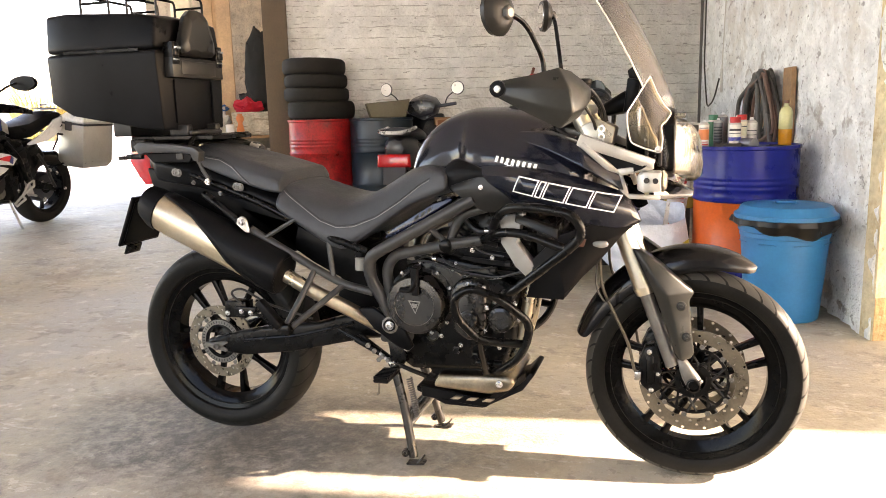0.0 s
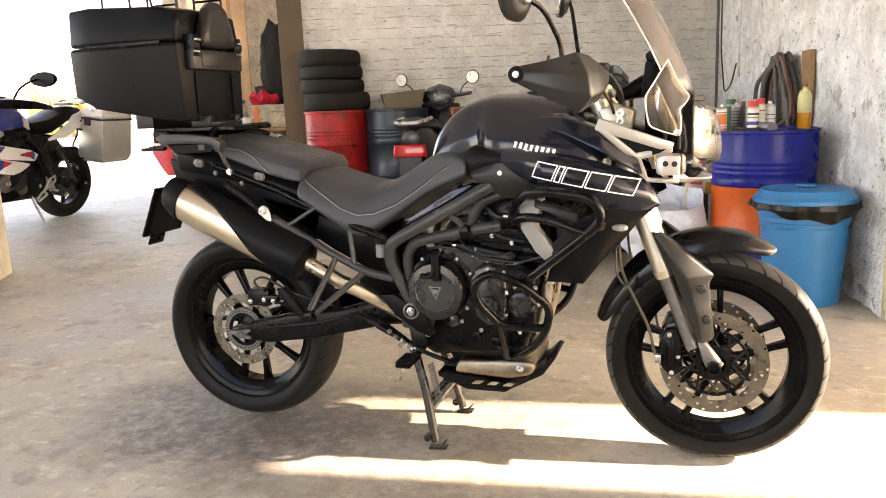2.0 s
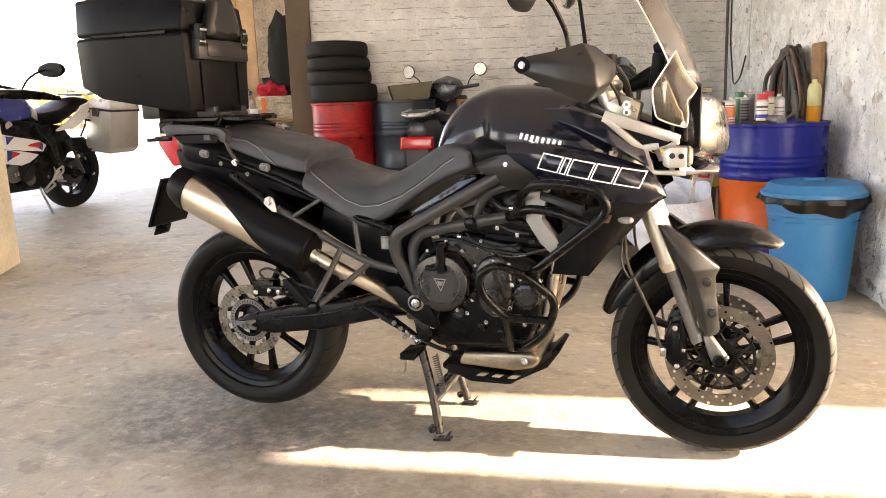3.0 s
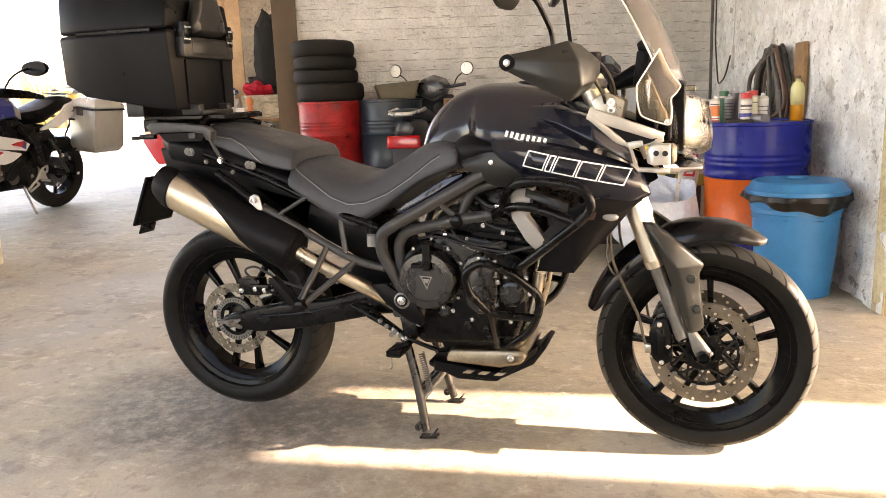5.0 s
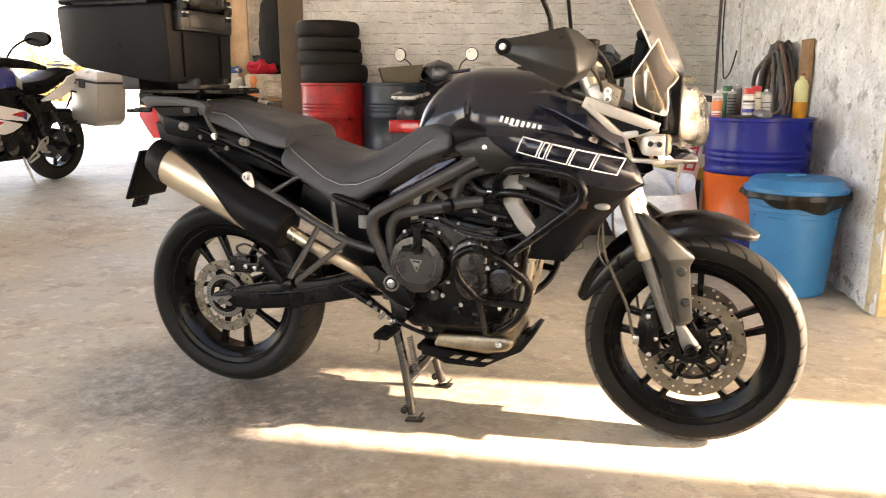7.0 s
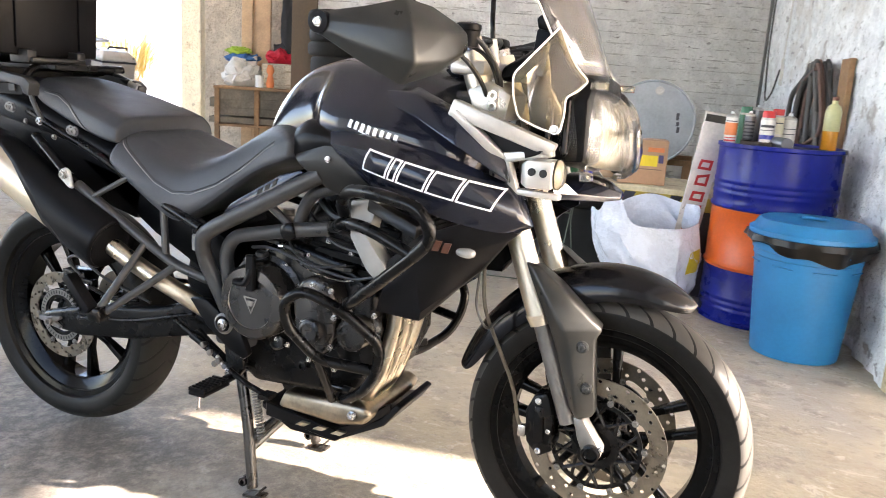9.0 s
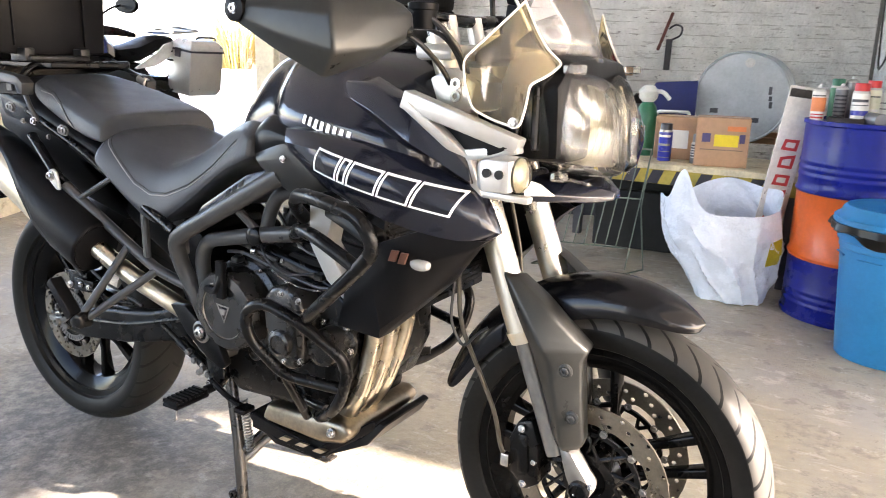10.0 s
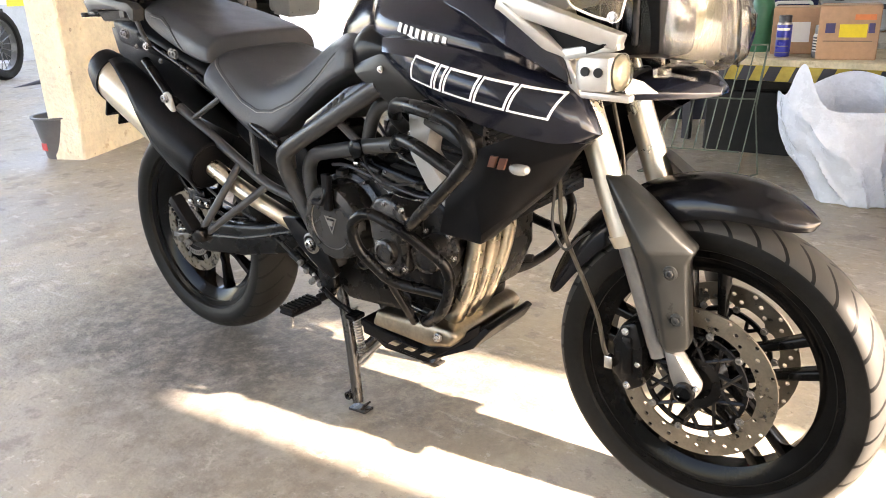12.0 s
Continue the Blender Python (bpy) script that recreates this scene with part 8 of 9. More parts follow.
for s in (-1, 1):
    part("mirror_stalk", tube([(0.60, s * 0.22, 1.02), (0.60, s * 0.24, 1.08), (0.60, s * 0.32, 1.14)], 0.006, 0.03, 8), C_DARK, sco)
    part("mirror", move(lathe([(0.0, -0.02), (0.05, -0.015), (0.062, 0.0), (0.058, 0.006)], 28, "x"), pose(0.60, s * 0.34, 1.16, 0, 180, s * -8)), C_DARK, sco)
    # pale colour in place of the bright outside that the glass reflects
    part("mirror_glass", move(lathe([(0.054, 0.0), (0.0, 0.001)], 28, "x"), pose(0.588, s * 0.34, 1.16, 0, 180, s * -8)), mat("mirror_reflection_paint", (0.75, 0.74, 0.7), 0.3, metal=0.3, var=0.0), sco)
crt = part("wicker_box", bevel(join(plate([(-0.16, 0.0), (0.16, 0.0), (0.20, 0.16), (-0.20, 0.13)], -0.12, 0.12)), 0.006, 1), mat("olive_plastic", (0.13, 0.11, 0.07), 0.7, var=0.15), m=pose(-1.13, 4.40, floor_height(-1.17, 4.34) + 0.88, 0, 0, 26))
tagged(crt, "olive plastic tub standing on a drum", "tub")
pl_ = part("wood_plank", box(-0.35, -0.03, 0, 0.35, 0.03, 0.07, 0.004, 1), WOOD, m=pose(-0.42, 4.72, 1.0, 0, 0, 26))
plb = thing("shelf_trestle", "dark trestle with a brown board on it", "trestle", (-0.42, 4.72, 0.0), 26)
part("leg", box(-0.30, -0.03, 0.0, -0.25, 0.03, 1.0, 0.003, 1), C_DARK, plb)
part("leg", box(0.25, -0.03, 0.0, 0.30, 0.03, 1.0, 0.003, 1), C_DARK, plb)
tagged(pl_, "brown wooden board on a dark trestle", "board")

# --- shelf in the alcove ---
fz = 0.353
ob_at = lambda u, v, z_: (W * u + N * v + V((0, 0, z_)))[:]
shelf = thing("wall_shelf", "rough wooden shelf before an alcove", "shelf", ob_at(-0.55, 4.45, 0), 26)
part("board", box(-0.30, -0.22, 0.93, 0.46, 0.25, 0.955, 0.003, 1), WOOD, shelf)
part("board", box(-0.30, -0.20, 0.62, 0.46, 0.25, 0.64, 0.003, 1), WOOD, shelf)
for x in (-0.28, 0.05, 0.42):
    part("leg", box(x - 0.02, -0.19, fz, x + 0.02, -0.15, 0.93, 0.003, 1), WOOD, shelf)
for k in range(4):
    part("stored_plank", bevel(move(box(-0.35, -0.15, 0, 0.35, 0.2, 0.05 + 0.015 * k), pose(0.05 * (k % 2), 0, 0.645 + 0.065 * k, 0, 0, 3 * k - 4)), 0.003, 1), mat("grey_old_wood", (0.22, 0.19, 0.15), 0.9, var=0.25), shelf)
cratew = part("stone_crate", bevel(join(box(-0.19, -0.15, 0, 0.19, 0.15, 0.20), box(-0.195, -0.155, 0.17, 0.195, 0.155, 0.205), box(-0.195, -0.155, 0.0, 0.195, 0.155, 0.03)), 0.004, 1), layers(mat("grey_brown_crate", (0.55, 0.47, 0.36), 0.9, var=0.25, scale=9, bump=0.8, bscale=40), (6, 0.52, 0.60, (0.26, 0.2, 0.14), 0.8, 8, (1, 1, 4))), m=Matrix.Translation(ob_at(-0.28, 4.5, 0.956)) @ pose(0, 0, 0, 0, 0, 26))
tagged(cratew, "grey brown wooden crate on the shelf", "crate")


def cloth(name, m4, sx_, sy_, sz_, mt, label, seed, limp=1.0):
    bm = bmesh.new()
    bmesh.ops.create_icosphere(bm, subdivisions=4, radius=1)
    for v in bm.verts:
        n = v.co.copy()
        f = 1 + limp * (0.35 * noise.noise(n * 1.8 + V((seed, 0, 0))) + 0.2 * noise.noise(n * 4.5 + V((seed, 3, 0))) + 0.08 * noise.noise(n * 10))
        v.co = V((n.x * sx_ * f, n.y * sy_ * f, max(0.0, (n.z * 0.5 + 0.42) * sz_ * f)))
    return tagged(part(name, bm, mt, m=m4), label, "cloth")


B26 = pose(0, 0, 0, 0, 0, 26)
cloth("red_cloth", Matrix.Translation(ob_at(-0.34, 4.5, 1.155)) @ B26, 0.13, 0.10, 0.13, mat("red_fabric", (0.5, 0.01, 0.03), 0.85, var=0.15), "crumpled bright red cloth on a crate", 1)
cloth("dark_jacket", Matrix.Translation(ob_at(-0.20, 4.62, 1.155)) @ B26, 0.21, 0.10, 0.30, mat("dark_fabric", (0.02, 0.018, 0.018), 0.9, var=0.2), "crumpled dark jacket on the crate", 2)
cloth("white_sack", Matrix.Translation(ob_at(-0.82, 4.45, 0.955)) @ B26, 0.17, 0.12, 0.24, mat("white_sack_cloth", (0.6, 0.57, 0.52), 0.8, var=0.12), "full whitish plastic sack on the shelf", 3)
cloth("blue_cloth", Matrix.Translation(ob_at(-0.82, 4.5, 1.15)) @ B26, 0.13, 0.09, 0.09, mat("blue_fabric", (0.04, 0.14, 0.34), 0.85, var=0.15), "folded blue cloth on a sack", 4)
cloth("green_cloth", Matrix.Translation(ob_at(-0.85, 4.5, 1.22)) @ B26, 0.10, 0.07, 0.07, mat("lime_fabric", (0.35, 0.5, 0.05), 0.85, var=0.15), "folded lime green cloth on a sack", 5)
cloth("black_coat", Matrix.Translation(ob_at(-0.30, 5.45, 1.25)) @ B26, 0.135, 0.06, 0.80, mat("black_fabric", (0.012, 0.012, 0.012), 0.9, var=0.2), "black coat hanging in the alcove", 6, 0.3)
coatrack = thing("coat_stand", "thin dark stand holding a coat", "stand", ob_at(-0.30, 5.5, 0.1))
part("pole", rod((0, 0, 0), (0, 0, 1.9), 0.012), C_DARK, coatrack)
ob = thing("orange_bottle", "orange plastic bottle standing on the shelf", "bottle", ob_at(-0.55, 4.36, 0.956))
part("body", lathe([(0.045, 0), (0.048, 0.02), (0.035, 0.11), (0.045, 0.14), (0.04, 0.19), (0.02, 0.20)], 24), C_ORANGE, ob)
ob = part("small_tub", lathe([(0.035, 0), (0.038, 0.09), (0.04, 0.095), (0.036, 0.10), (0, 0.1)], 24), WHITE, m=Matrix.Translation(ob_at(-0.64, 4.34, 0.956)))
tagged(ob, "small white plastic tub on the shelf", "tub")
post = part("wooden_post", join(box(-0.05, -0.02, fz, 0.045, 0.03, 3.2, 0.003, 1), box(0.075, -0.02, fz, 0.20, 0.03, 3.2, 0.003, 1), box(0.045, 0.0, fz, 0.075, 0.02, 3.2)), mat("orange_brown_wood", (0.58, 0.38, 0.22), 0.65, var=0.15, scale=5), m=Matrix.Translation(ob_at(-0.66, 4.68, 0)) @ B26)
tagged(post, "tall reddish wooden door post with a dark gap", "post")
pan = part("board_panel", box(-0.11, 0, 0.2, 0.11, 0.025, 3.2, 0.003, 1), mat("brown_hardboard", (0.12, 0.083, 0.052), 0.7, var=0.12), m=Matrix.Translation(ob_at(-0.07, 4.66, 0)) @ B26)
tagged(pan, "brown hardboard panel leaning at the alcove", "panel")

# the shelf and its load, pushed deep behind the opening to fit the view
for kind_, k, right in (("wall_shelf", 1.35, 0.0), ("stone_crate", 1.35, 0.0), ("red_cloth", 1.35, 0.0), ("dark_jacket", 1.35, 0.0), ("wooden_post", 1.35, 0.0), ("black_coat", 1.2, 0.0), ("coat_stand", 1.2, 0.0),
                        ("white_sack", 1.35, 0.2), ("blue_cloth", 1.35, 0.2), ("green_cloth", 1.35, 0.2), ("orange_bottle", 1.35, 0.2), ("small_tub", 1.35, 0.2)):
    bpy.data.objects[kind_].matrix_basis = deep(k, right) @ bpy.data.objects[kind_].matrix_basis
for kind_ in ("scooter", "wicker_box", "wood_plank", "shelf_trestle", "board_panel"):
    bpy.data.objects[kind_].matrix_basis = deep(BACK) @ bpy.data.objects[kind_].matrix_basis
# the shears are scaled about a later camera place, to fit that view
EYE_B = V((1.952, -1.348, 1.088))
bpy.data.objects["wall_shears"].matrix_basis = Matrix.Translation(EYE_B) @ Matrix.Scale(1.132, 4) @ Matrix.Translation(-EYE_B) @ bpy.data.objects["wall_shears"].matrix_basis

# --- the second motorcycle in the next bay ---
bx, by = -4.27, 3.405
bz = floor_height(bx, by)
far = thing("touring_motorcycle", "blue white and red touring motorcycle on its side stand", "motorcycle", (bx, by, bz), -90)
far.matrix_basis = Matrix.Translation((bx, by, bz)) @ pose(0, 0, 0, 0, 0, -90) @ pose(0, 0, 0, -8, 0, 0) @ Matrix.Diagonal((1, 1, 1.08, 1))
WPAINT = mat("white_gloss_paint", (0.75, 0.75, 0.75), 0.25, var=0.04, coat=0.4)
BPAINT = mat("blue_gloss_paint", (0.015, 0.03, 0.2), 0.25, var=0.06, coat=0.5)
RPAINT = mat("red_gloss_paint", (0.5, 0.015, 0.02), 0.3, var=0.05)
F = lambda name, bm, m, label="": part(name, bm, m, far, label)
rw = F("rear_wheel", lathe([(0.19, -0.05), (0.215, -0.06), (0.215, 0.06), (0.19, 0.05)], 48, "y", close=True), BLACKM)
rw.matrix_basis = pose(0, 0, 0.31)
part("tyre", tyre_mesh(0.31, 0.218, 0.17, 64), OLD_RUBBER, rw)
part("hub", lathe([(0.05, -0.06), (0.05, 0.06)], 24, "y"), BLACKM, rw)
for k in range(5):
    part("spoke", move(box(0.04, -0.015, -0.014, 0.20, 0.015, 0.014, 0.004, 1), pose(0, 0, 0, 0, 72 * k + 20, 0)), BLACKM, rw)
part("final_drive", lathe([(0.0, -0.05), (0.11, -0.05), (0.13, -0.02), (0.13, 0.06), (0.10, 0.09), (0.05, 0.1), (0.0, 0.1)], 32, "y"), C_DARK, rw)
part("disc", lathe([(0.06, 0.105), (0.14, 0.105), (0.14, 0.11), (0.06, 0.11)], 40, "y", close=True), DISCM, rw)
fw = F("front_wheel", lathe([(0.19, -0.035), (0.215, -0.045), (0.215, 0.045), (0.19, 0.035)], 48, "y", close=True), BLACKM)
fw.matrix_basis = pose(1.52, 0, 0.31)
part("tyre", tyre_mesh(0.31, 0.218, 0.12, 64), OLD_RUBBER, fw)
F("swingarm", bevel(join(plate([(-0.04, 0.28), (-0.04, 0.34), (0.45, 0.46), (0.48, 0.38)], 0.10, 0.14), plate([(-0.04, 0.28), (-0.04, 0.34), (0.45, 0.46), (0.48, 0.38)], -0.14, -0.10)), 0.008, 1), BLACKM)
F("engine", bevel(plate([(0.45, 0.24), (0.42, 0.46), (0.55, 0.62), (0.85, 0.66), (0.98, 0.5), (0.95, 0.24)], -0.2, 0.2), 0.03, 2), BLACKM, "dark engine block")
F("side_cover", lathe([(0.09, -0.24), (0.085, -0.2), (0.08, 0.2), (0.085, 0.235), (0.04, 0.245)], 32, "y"), GREYP).matrix_basis = pose(0.72, 0, 0.42)
F("frame_panel", bevel(plate([(0.34, 0.62), (0.40, 0.72), (0.62, 0.80), (0.98, 0.80), (0.86, 0.62), (0.58, 0.56), (0.50, 0.46), (0.42, 0.52)], -0.19, 0.19), 0.015, 2), BLACKM)
tk = F("tank", half_loft([(0.45, [(0, 0.90), (0.10, 0.88), (0.14, 0.82), (0.13, 0.74), (0, 0.72)]), (0.62, [(0, 1.0), (0.13, 0.97), (0.20, 0.88), (0.18, 0.76), (0, 0.72)]), (0.85, [(0, 1.03), (0.16, 1.0), (0.24, 0.9), (0.22, 0.78), (0, 0.74)]), (1.02, [(0, 0.98), (0.14, 0.95), (0.2, 0.88), (0.18, 0.78), (0, 0.75)])]), BLACKP, "dark fuel tank with blue flanks")
soften(tk, 1)
for s in (-1, 1):
    F("side_fairing", grid_skin([[(0.60, s * -0.215, 0.72), (0.64, s * -0.225, 0.66), (0.70, s * -0.21, 0.56)], [(0.85, s * -0.25, 0.78), (0.90, s * -0.26, 0.64), (0.92, s * -0.22, 0.50)], [(1.12, s * -0.24, 0.92), (1.15, s * -0.24, 0.76), (1.10, s * -0.2, 0.60)]], 0.02), BLACKM, "dark side fairing")
    F("white_flash", grid_skin([[(0.520, s * -0.255, 0.608), (0.545, s * -0.258, 0.585), (0.560, s * -0.255, 0.560)], [(0.610, s * -0.268, 0.650), (0.630, s * -0.275, 0.605), (0.640, s * -0.268, 0.570)], [(0.780, s * -0.276, 0.680), (0.785, s * -0.284, 0.630), (0.790, s * -0.278, 0.585)], [(0.960, s * -0.280, 0.712), (0.960, s * -0.288, 0.660), (0.960, s * -0.282, 0.605)], [(1.200, s * -0.270, 0.780), (1.190, s * -0.275, 0.720), (1.180, s * -0.268, 0.650)]], 0.012), WPAINT, "white fairing flash")
    F("white_flash", grid_skin([[(0.610, s * -0.258, 0.540), (0.625, s * -0.260, 0.530), (0.640, s * -0.258, 0.518)], [(0.700, s * -0.270, 0.560), (0.705, s * -0.276, 0.525), (0.715, s * -0.270, 0.488)], [(0.800, s * -0.274, 0.580), (0.800, s * -0.282, 0.525), (0.800, s * -0.274, 0.470)], [(0.960, s * -0.278, 0.602), (0.950, s * -0.284, 0.550), (0.930, s * -0.276, 0.490)], [(1.160, s * -0.262, 0.640), (1.130, s * -0.265, 0.580), (1.090, s * -0.258, 0.520)]], 0.012), WPAINT, "white lower fairing flash")
    F("red_flash", grid_skin([[(0.605, s * -0.280, 0.642), (0.628, s * -0.283, 0.596)], [(0.68, s * -0.288, 0.638), (0.69, s * -0.289, 0.608)], [(0.740, s * -0.290, 0.625), (0.742, s * -0.290, 0.619)]], 0.004), RPAINT)
    F("red_flash", grid_skin([[(0.822, s * -0.286, 0.568), (0.825, s * -0.286, 0.562)], [(0.86, s * -0.289, 0.578), (0.866, s * -0.289, 0.549)], [(0.900, s * -0.290, 0.588), (0.912, s * -0.290, 0.534)]], 0.004), RPAINT)
    F("blue_flash", grid_skin([[(0.575, s * -0.272, 0.620), (0.580, s * -0.272, 0.572)], [(0.602, s * -0.280, 0.640), (0.626, s * -0.282, 0.592)]], 0.004), BPAINT)
    F("blue_flash", grid_skin([[(0.902, s * -0.291, 0.590), (0.914, s * -0.291, 0.532)], [(0.955, s * -0.293, 0.600), (0.955, s * -0.293, 0.515)]], 0.004), BPAINT)
    F("blue_flash", grid_skin([[(0.885, s * -0.290, 0.695), (0.890, s * -0.291, 0.688)], [(0.965, s * -0.293, 0.705), (0.955, s * -0.293, 0.640)]], 0.004), BPAINT)
    F("engine_guard", tube([(0.62, s * 0.24, 0.50), (0.72, s * 0.27, 0.46), (0.80, s * 0.26, 0.36), (0.72, s * 0.25, 0.28), (0.58, s * 0.22, 0.27)], 0.012, 0.04, 8), BLACKM)
    F("side_rail", tube([(0.60, s * 0.20, 0.74), (0.46, s * 0.21, 0.60), (0.40, s * 0.205, 0.46), (0.34, s * 0.20, 0.40)], 0.026, 0.05, 10), BLACKM)
    F("rear_stay", tube([(0.22, s * 0.18, 0.62), (0.14, s * 0.19, 0.52), (0.06, s * 0.17, 0.40), (0.0, s * 0.16, 0.33)], 0.014, 0.04, 8), FRAMEM)
    F("shock_spring", spring((0.34, s * 0.172, 0.42), (0.40, s * 0.172, 0.60), 0.04, 6, 0.009), GREYP)
    for cx, cz, cr in ((0.109, 0.484, 0.016), (0.197, 0.395, 0.010), (0.167, 0.239, 0.018), (0.027, 0.455, 0.012), (-0.076, 0.315, 0.012), (0.46, 0.34, 0.012)):
        F("cover_bolt", bolts([(cx, s * 0.20, cz)], cr, 0.012, (0, s, 0))[0], CHROME)
    F("frame_tube", tube([(0.95, s * 0.2, 0.80), (0.62, s * 0.205, 0.66), (0.44, s * 0.2, 0.52), (0.40, s * 0.19, 0.36)], 0.018, 0.08, 10), BLACKM)
    F("seat_stay", tube([(0.52, s * 0.19, 0.62), (0.20, s * 0.17, 0.74), (-0.10, s * 0.15, 0.86)], 0.012, 0.05, 8), BLACKM)
    F("engine_cover", move(lathe([(0.075, 0), (0.07, 0.02), (0.05, 0.03), (0, 0.032)], 28, "y"), Matrix.Diagonal((1, s * -1.0, 1, 1)) @ Matrix.Translation((0.82, -0.205, 0.40))), CASTG, "grey engine cover")
    F("engine_cover", move(lathe([(0.05, 0), (0.045, 0.02), (0, 0.022)], 24, "y"), Matrix.Diagonal((1, s * -1.0, 1, 1)) @ Matrix.Translation((0.66, -0.205, 0.34))), CASTG)
    F("cover_bolt", bolts([(0.82, s * 0.24, 0.40)], 0.02, 0.01, (0, s, 0))[0], CHROME)
    F("heel_plate", tube([(0.43, s * 0.222, 0.305), (0.36, s * 0.222, 0.40), (0.31, s * 0.222, 0.415), (0.31, s * 0.222, 0.37), (0.43, s * 0.222, 0.305)], 0.010, 0.01, 8), SILVER, "bright pierced heel plate")
    F("heel_strut", tube([(0.52, s * 0.222, 0.235), (0.44, s * 0.222, 0.30), (0.40, s * 0.222, 0.27), (0.50, s * 0.222, 0.22)], 0.010, 0.01, 8), SILVER)
    F("tank_flank", grid_skin([[(0.665, s * -0.16, 0.985), (0.655, s * -0.225, 0.91), (0.64, s * -0.22, 0.83)], [(0.80, s * -0.17, 1.005), (0.80, s * -0.255, 0.91), (0.80, s * -0.25, 0.815)], [(0.98, s * -0.16, 1.0), (1.0, s * -0.25, 0.90), (1.02, s * -0.24, 0.80)]], 0.02), BPAINT, "blue tank flank")
    F("tank_edge", grid_skin([[(0.655, s * -0.162, 0.985), (0.645, s * -0.228, 0.91), (0.63, s * -0.224, 0.83)], [(0.615, s * -0.16, 0.955), (0.585, s * -0.222, 0.87), (0.57, s * -0.22, 0.80)]], 0.012), SILVER, "pale trim behind the tank")
    F("fork", rod((1.20, s * 0.1, 0.95), (1.48, s * 0.1, 0.34), 0.026), BLACKM)
    F("tail_panel", grid_skin([[(-0.20, s * -0.125, 0.94), (-0.18, s * -0.135, 0.90)], [(-0.08, s * -0.155, 0.925), (-0.06, s * -0.165, 0.81)], [(0.03, s * -0.175, 0.90), (0.06, s * -0.188, 0.755)], [(0.11, s * -0.19, 0.83), (0.14, s * -0.196, 0.725)], [(0.33, s * -0.19, 0.712), (0.33, s * -0.19, 0.70)]], 0.02), WPAINT, "white tail panel")
    F("hand_guard", bevel(loft([[(x, s * y0, zt), (x, s * y1, zt), (x, s * y1, zb), (x, s * y0, zb)] for x, y0, y1, zt, zb in ((1.06, 0.28, 0.36, 1.05, 0.99), (0.88, 0.33, 0.42, 1.06, 0.985), (0.70, 0.37, 0.44, 1.045, 0.985), (0.53, 0.40, 0.44, 1.01, 0.975))]), 0.012, 2), BLACKM)
    F("handlebar", tube([(1.10, 0, 1.08), (1.02, s * 0.2, 1.08), (0.70, s * 0.41, 1.02)], 0.012, 0.05, 10), BLACKM)
    F("mirror_stalk", tube([(0.84, s * 0.34, 1.05), (0.80, s * 0.36, 1.13), (0.74, s * 0.40, 1.185), (0.66, s * 0.40, 1.205)], 0.008, 0.03, 8), BLACKM)
    mm = F("mirror", loft([[(0, 0.02 * math.cos(a), 0.02 * math.sin(a)) for a in (2 * math.pi * k / 16 for k in range(16))], [(0.01, 0.09 * math.cos(a) + 0.05 * s, 0.045 * math.sin(a) + 0.01 * math.cos(a)) for a in (2 * math.pi * k / 16 for k in range(16))], [(0.03, 0.085 * math.cos(a) + 0.05 * s, 0.04 * math.sin(a) + 0.01 * math.cos(a)) for a in (2 * math.pi * k / 16 for k in range(16))]]), BLACKP)
    mm.matrix_basis = pose(0.61, s * 0.37, 1.21) @ Matrix.Diagonal((1.4, 1.5, 1.3, 1))
    F("case_bracket", tube([(-0.02, s * 0.16, 0.78), (-0.2, s * 0.18, 0.76), (-0.42, s * 0.18, 0.74), (-0.30, s * 0.17, 0.56), (0.05, s * 0.16, 0.5)], 0.009, 0.04, 8), BLACKM)
se = F("seat", half_loft([(-0.20, [(0, 0.97), (0.09, 0.96), (0.13, 0.93), (0.12, 0.90), (0, 0.89)]), (0.10, [(0, 0.96), (0.12, 0.95), (0.16, 0.90), (0.15, 0.84), (0, 0.82)]), (0.22, [(0, 0.87), (0.14, 0.86), (0.18, 0.80), (0.16, 0.74), (0, 0.72)]), (0.50, [(0, 0.86), (0.09, 0.85), (0.14, 0.80), (0.14, 0.72), (0, 0.70)])]), BLACKP, "black two level seat")
soften(se, 1)
F("seat_cover", grid_skin([[(-0.18, -0.08, 0.978), (-0.18, 0.08, 0.978)], [(0.08, -0.10, 0.972), (0.08, 0.10, 0.972)]], 0.0), mat("blue_grey_pad", (0.08, 0.11, 0.2), 0.6, var=0.1))
F("carrier", join(tube([(-0.10, -0.12, 0.99), (-0.40, -0.12, 1.02), (-0.42, 0.12, 1.02), (-0.10, 0.12, 0.99)], 0.010, 0.04, 8), box(-0.40, -0.10, 1.0, -0.14, 0.10, 1.012)), SILVER, "bright luggage carrier")
F("front_fairing", bevel(half_loft([(1.05, [(0, 1.12), (0.10, 1.1), (0.14, 1.0), (0.12, 0.88), (0, 0.86)]), (1.25, [(0, 1.2), (0.12, 1.16), (0.18, 1.0), (0.14, 0.84), (0, 0.8)]), (1.42, [(0, 1.02), (0.08, 1.0), (0.12, 0.92), (0.08, 0.84), (0, 0.82)])]), 0.015, 2), BLACKM)
F("tank_badge", lathe([(0.0, -0.25), (0.034, -0.25), (0.034, 0.268), (0, 0.272)], 20, "y"), SILVER).matrix_basis = pose(0.89, 0, 0.775)
F("hugger", bevel(plate([(-0.26, 0.48), (-0.1, 0.62), (0.2, 0.62), (0.30, 0.5), (0.2, 0.58), (-0.08, 0.58), (-0.22, 0.46)], -0.08, 0.08), 0.006, 1), BLACKM)
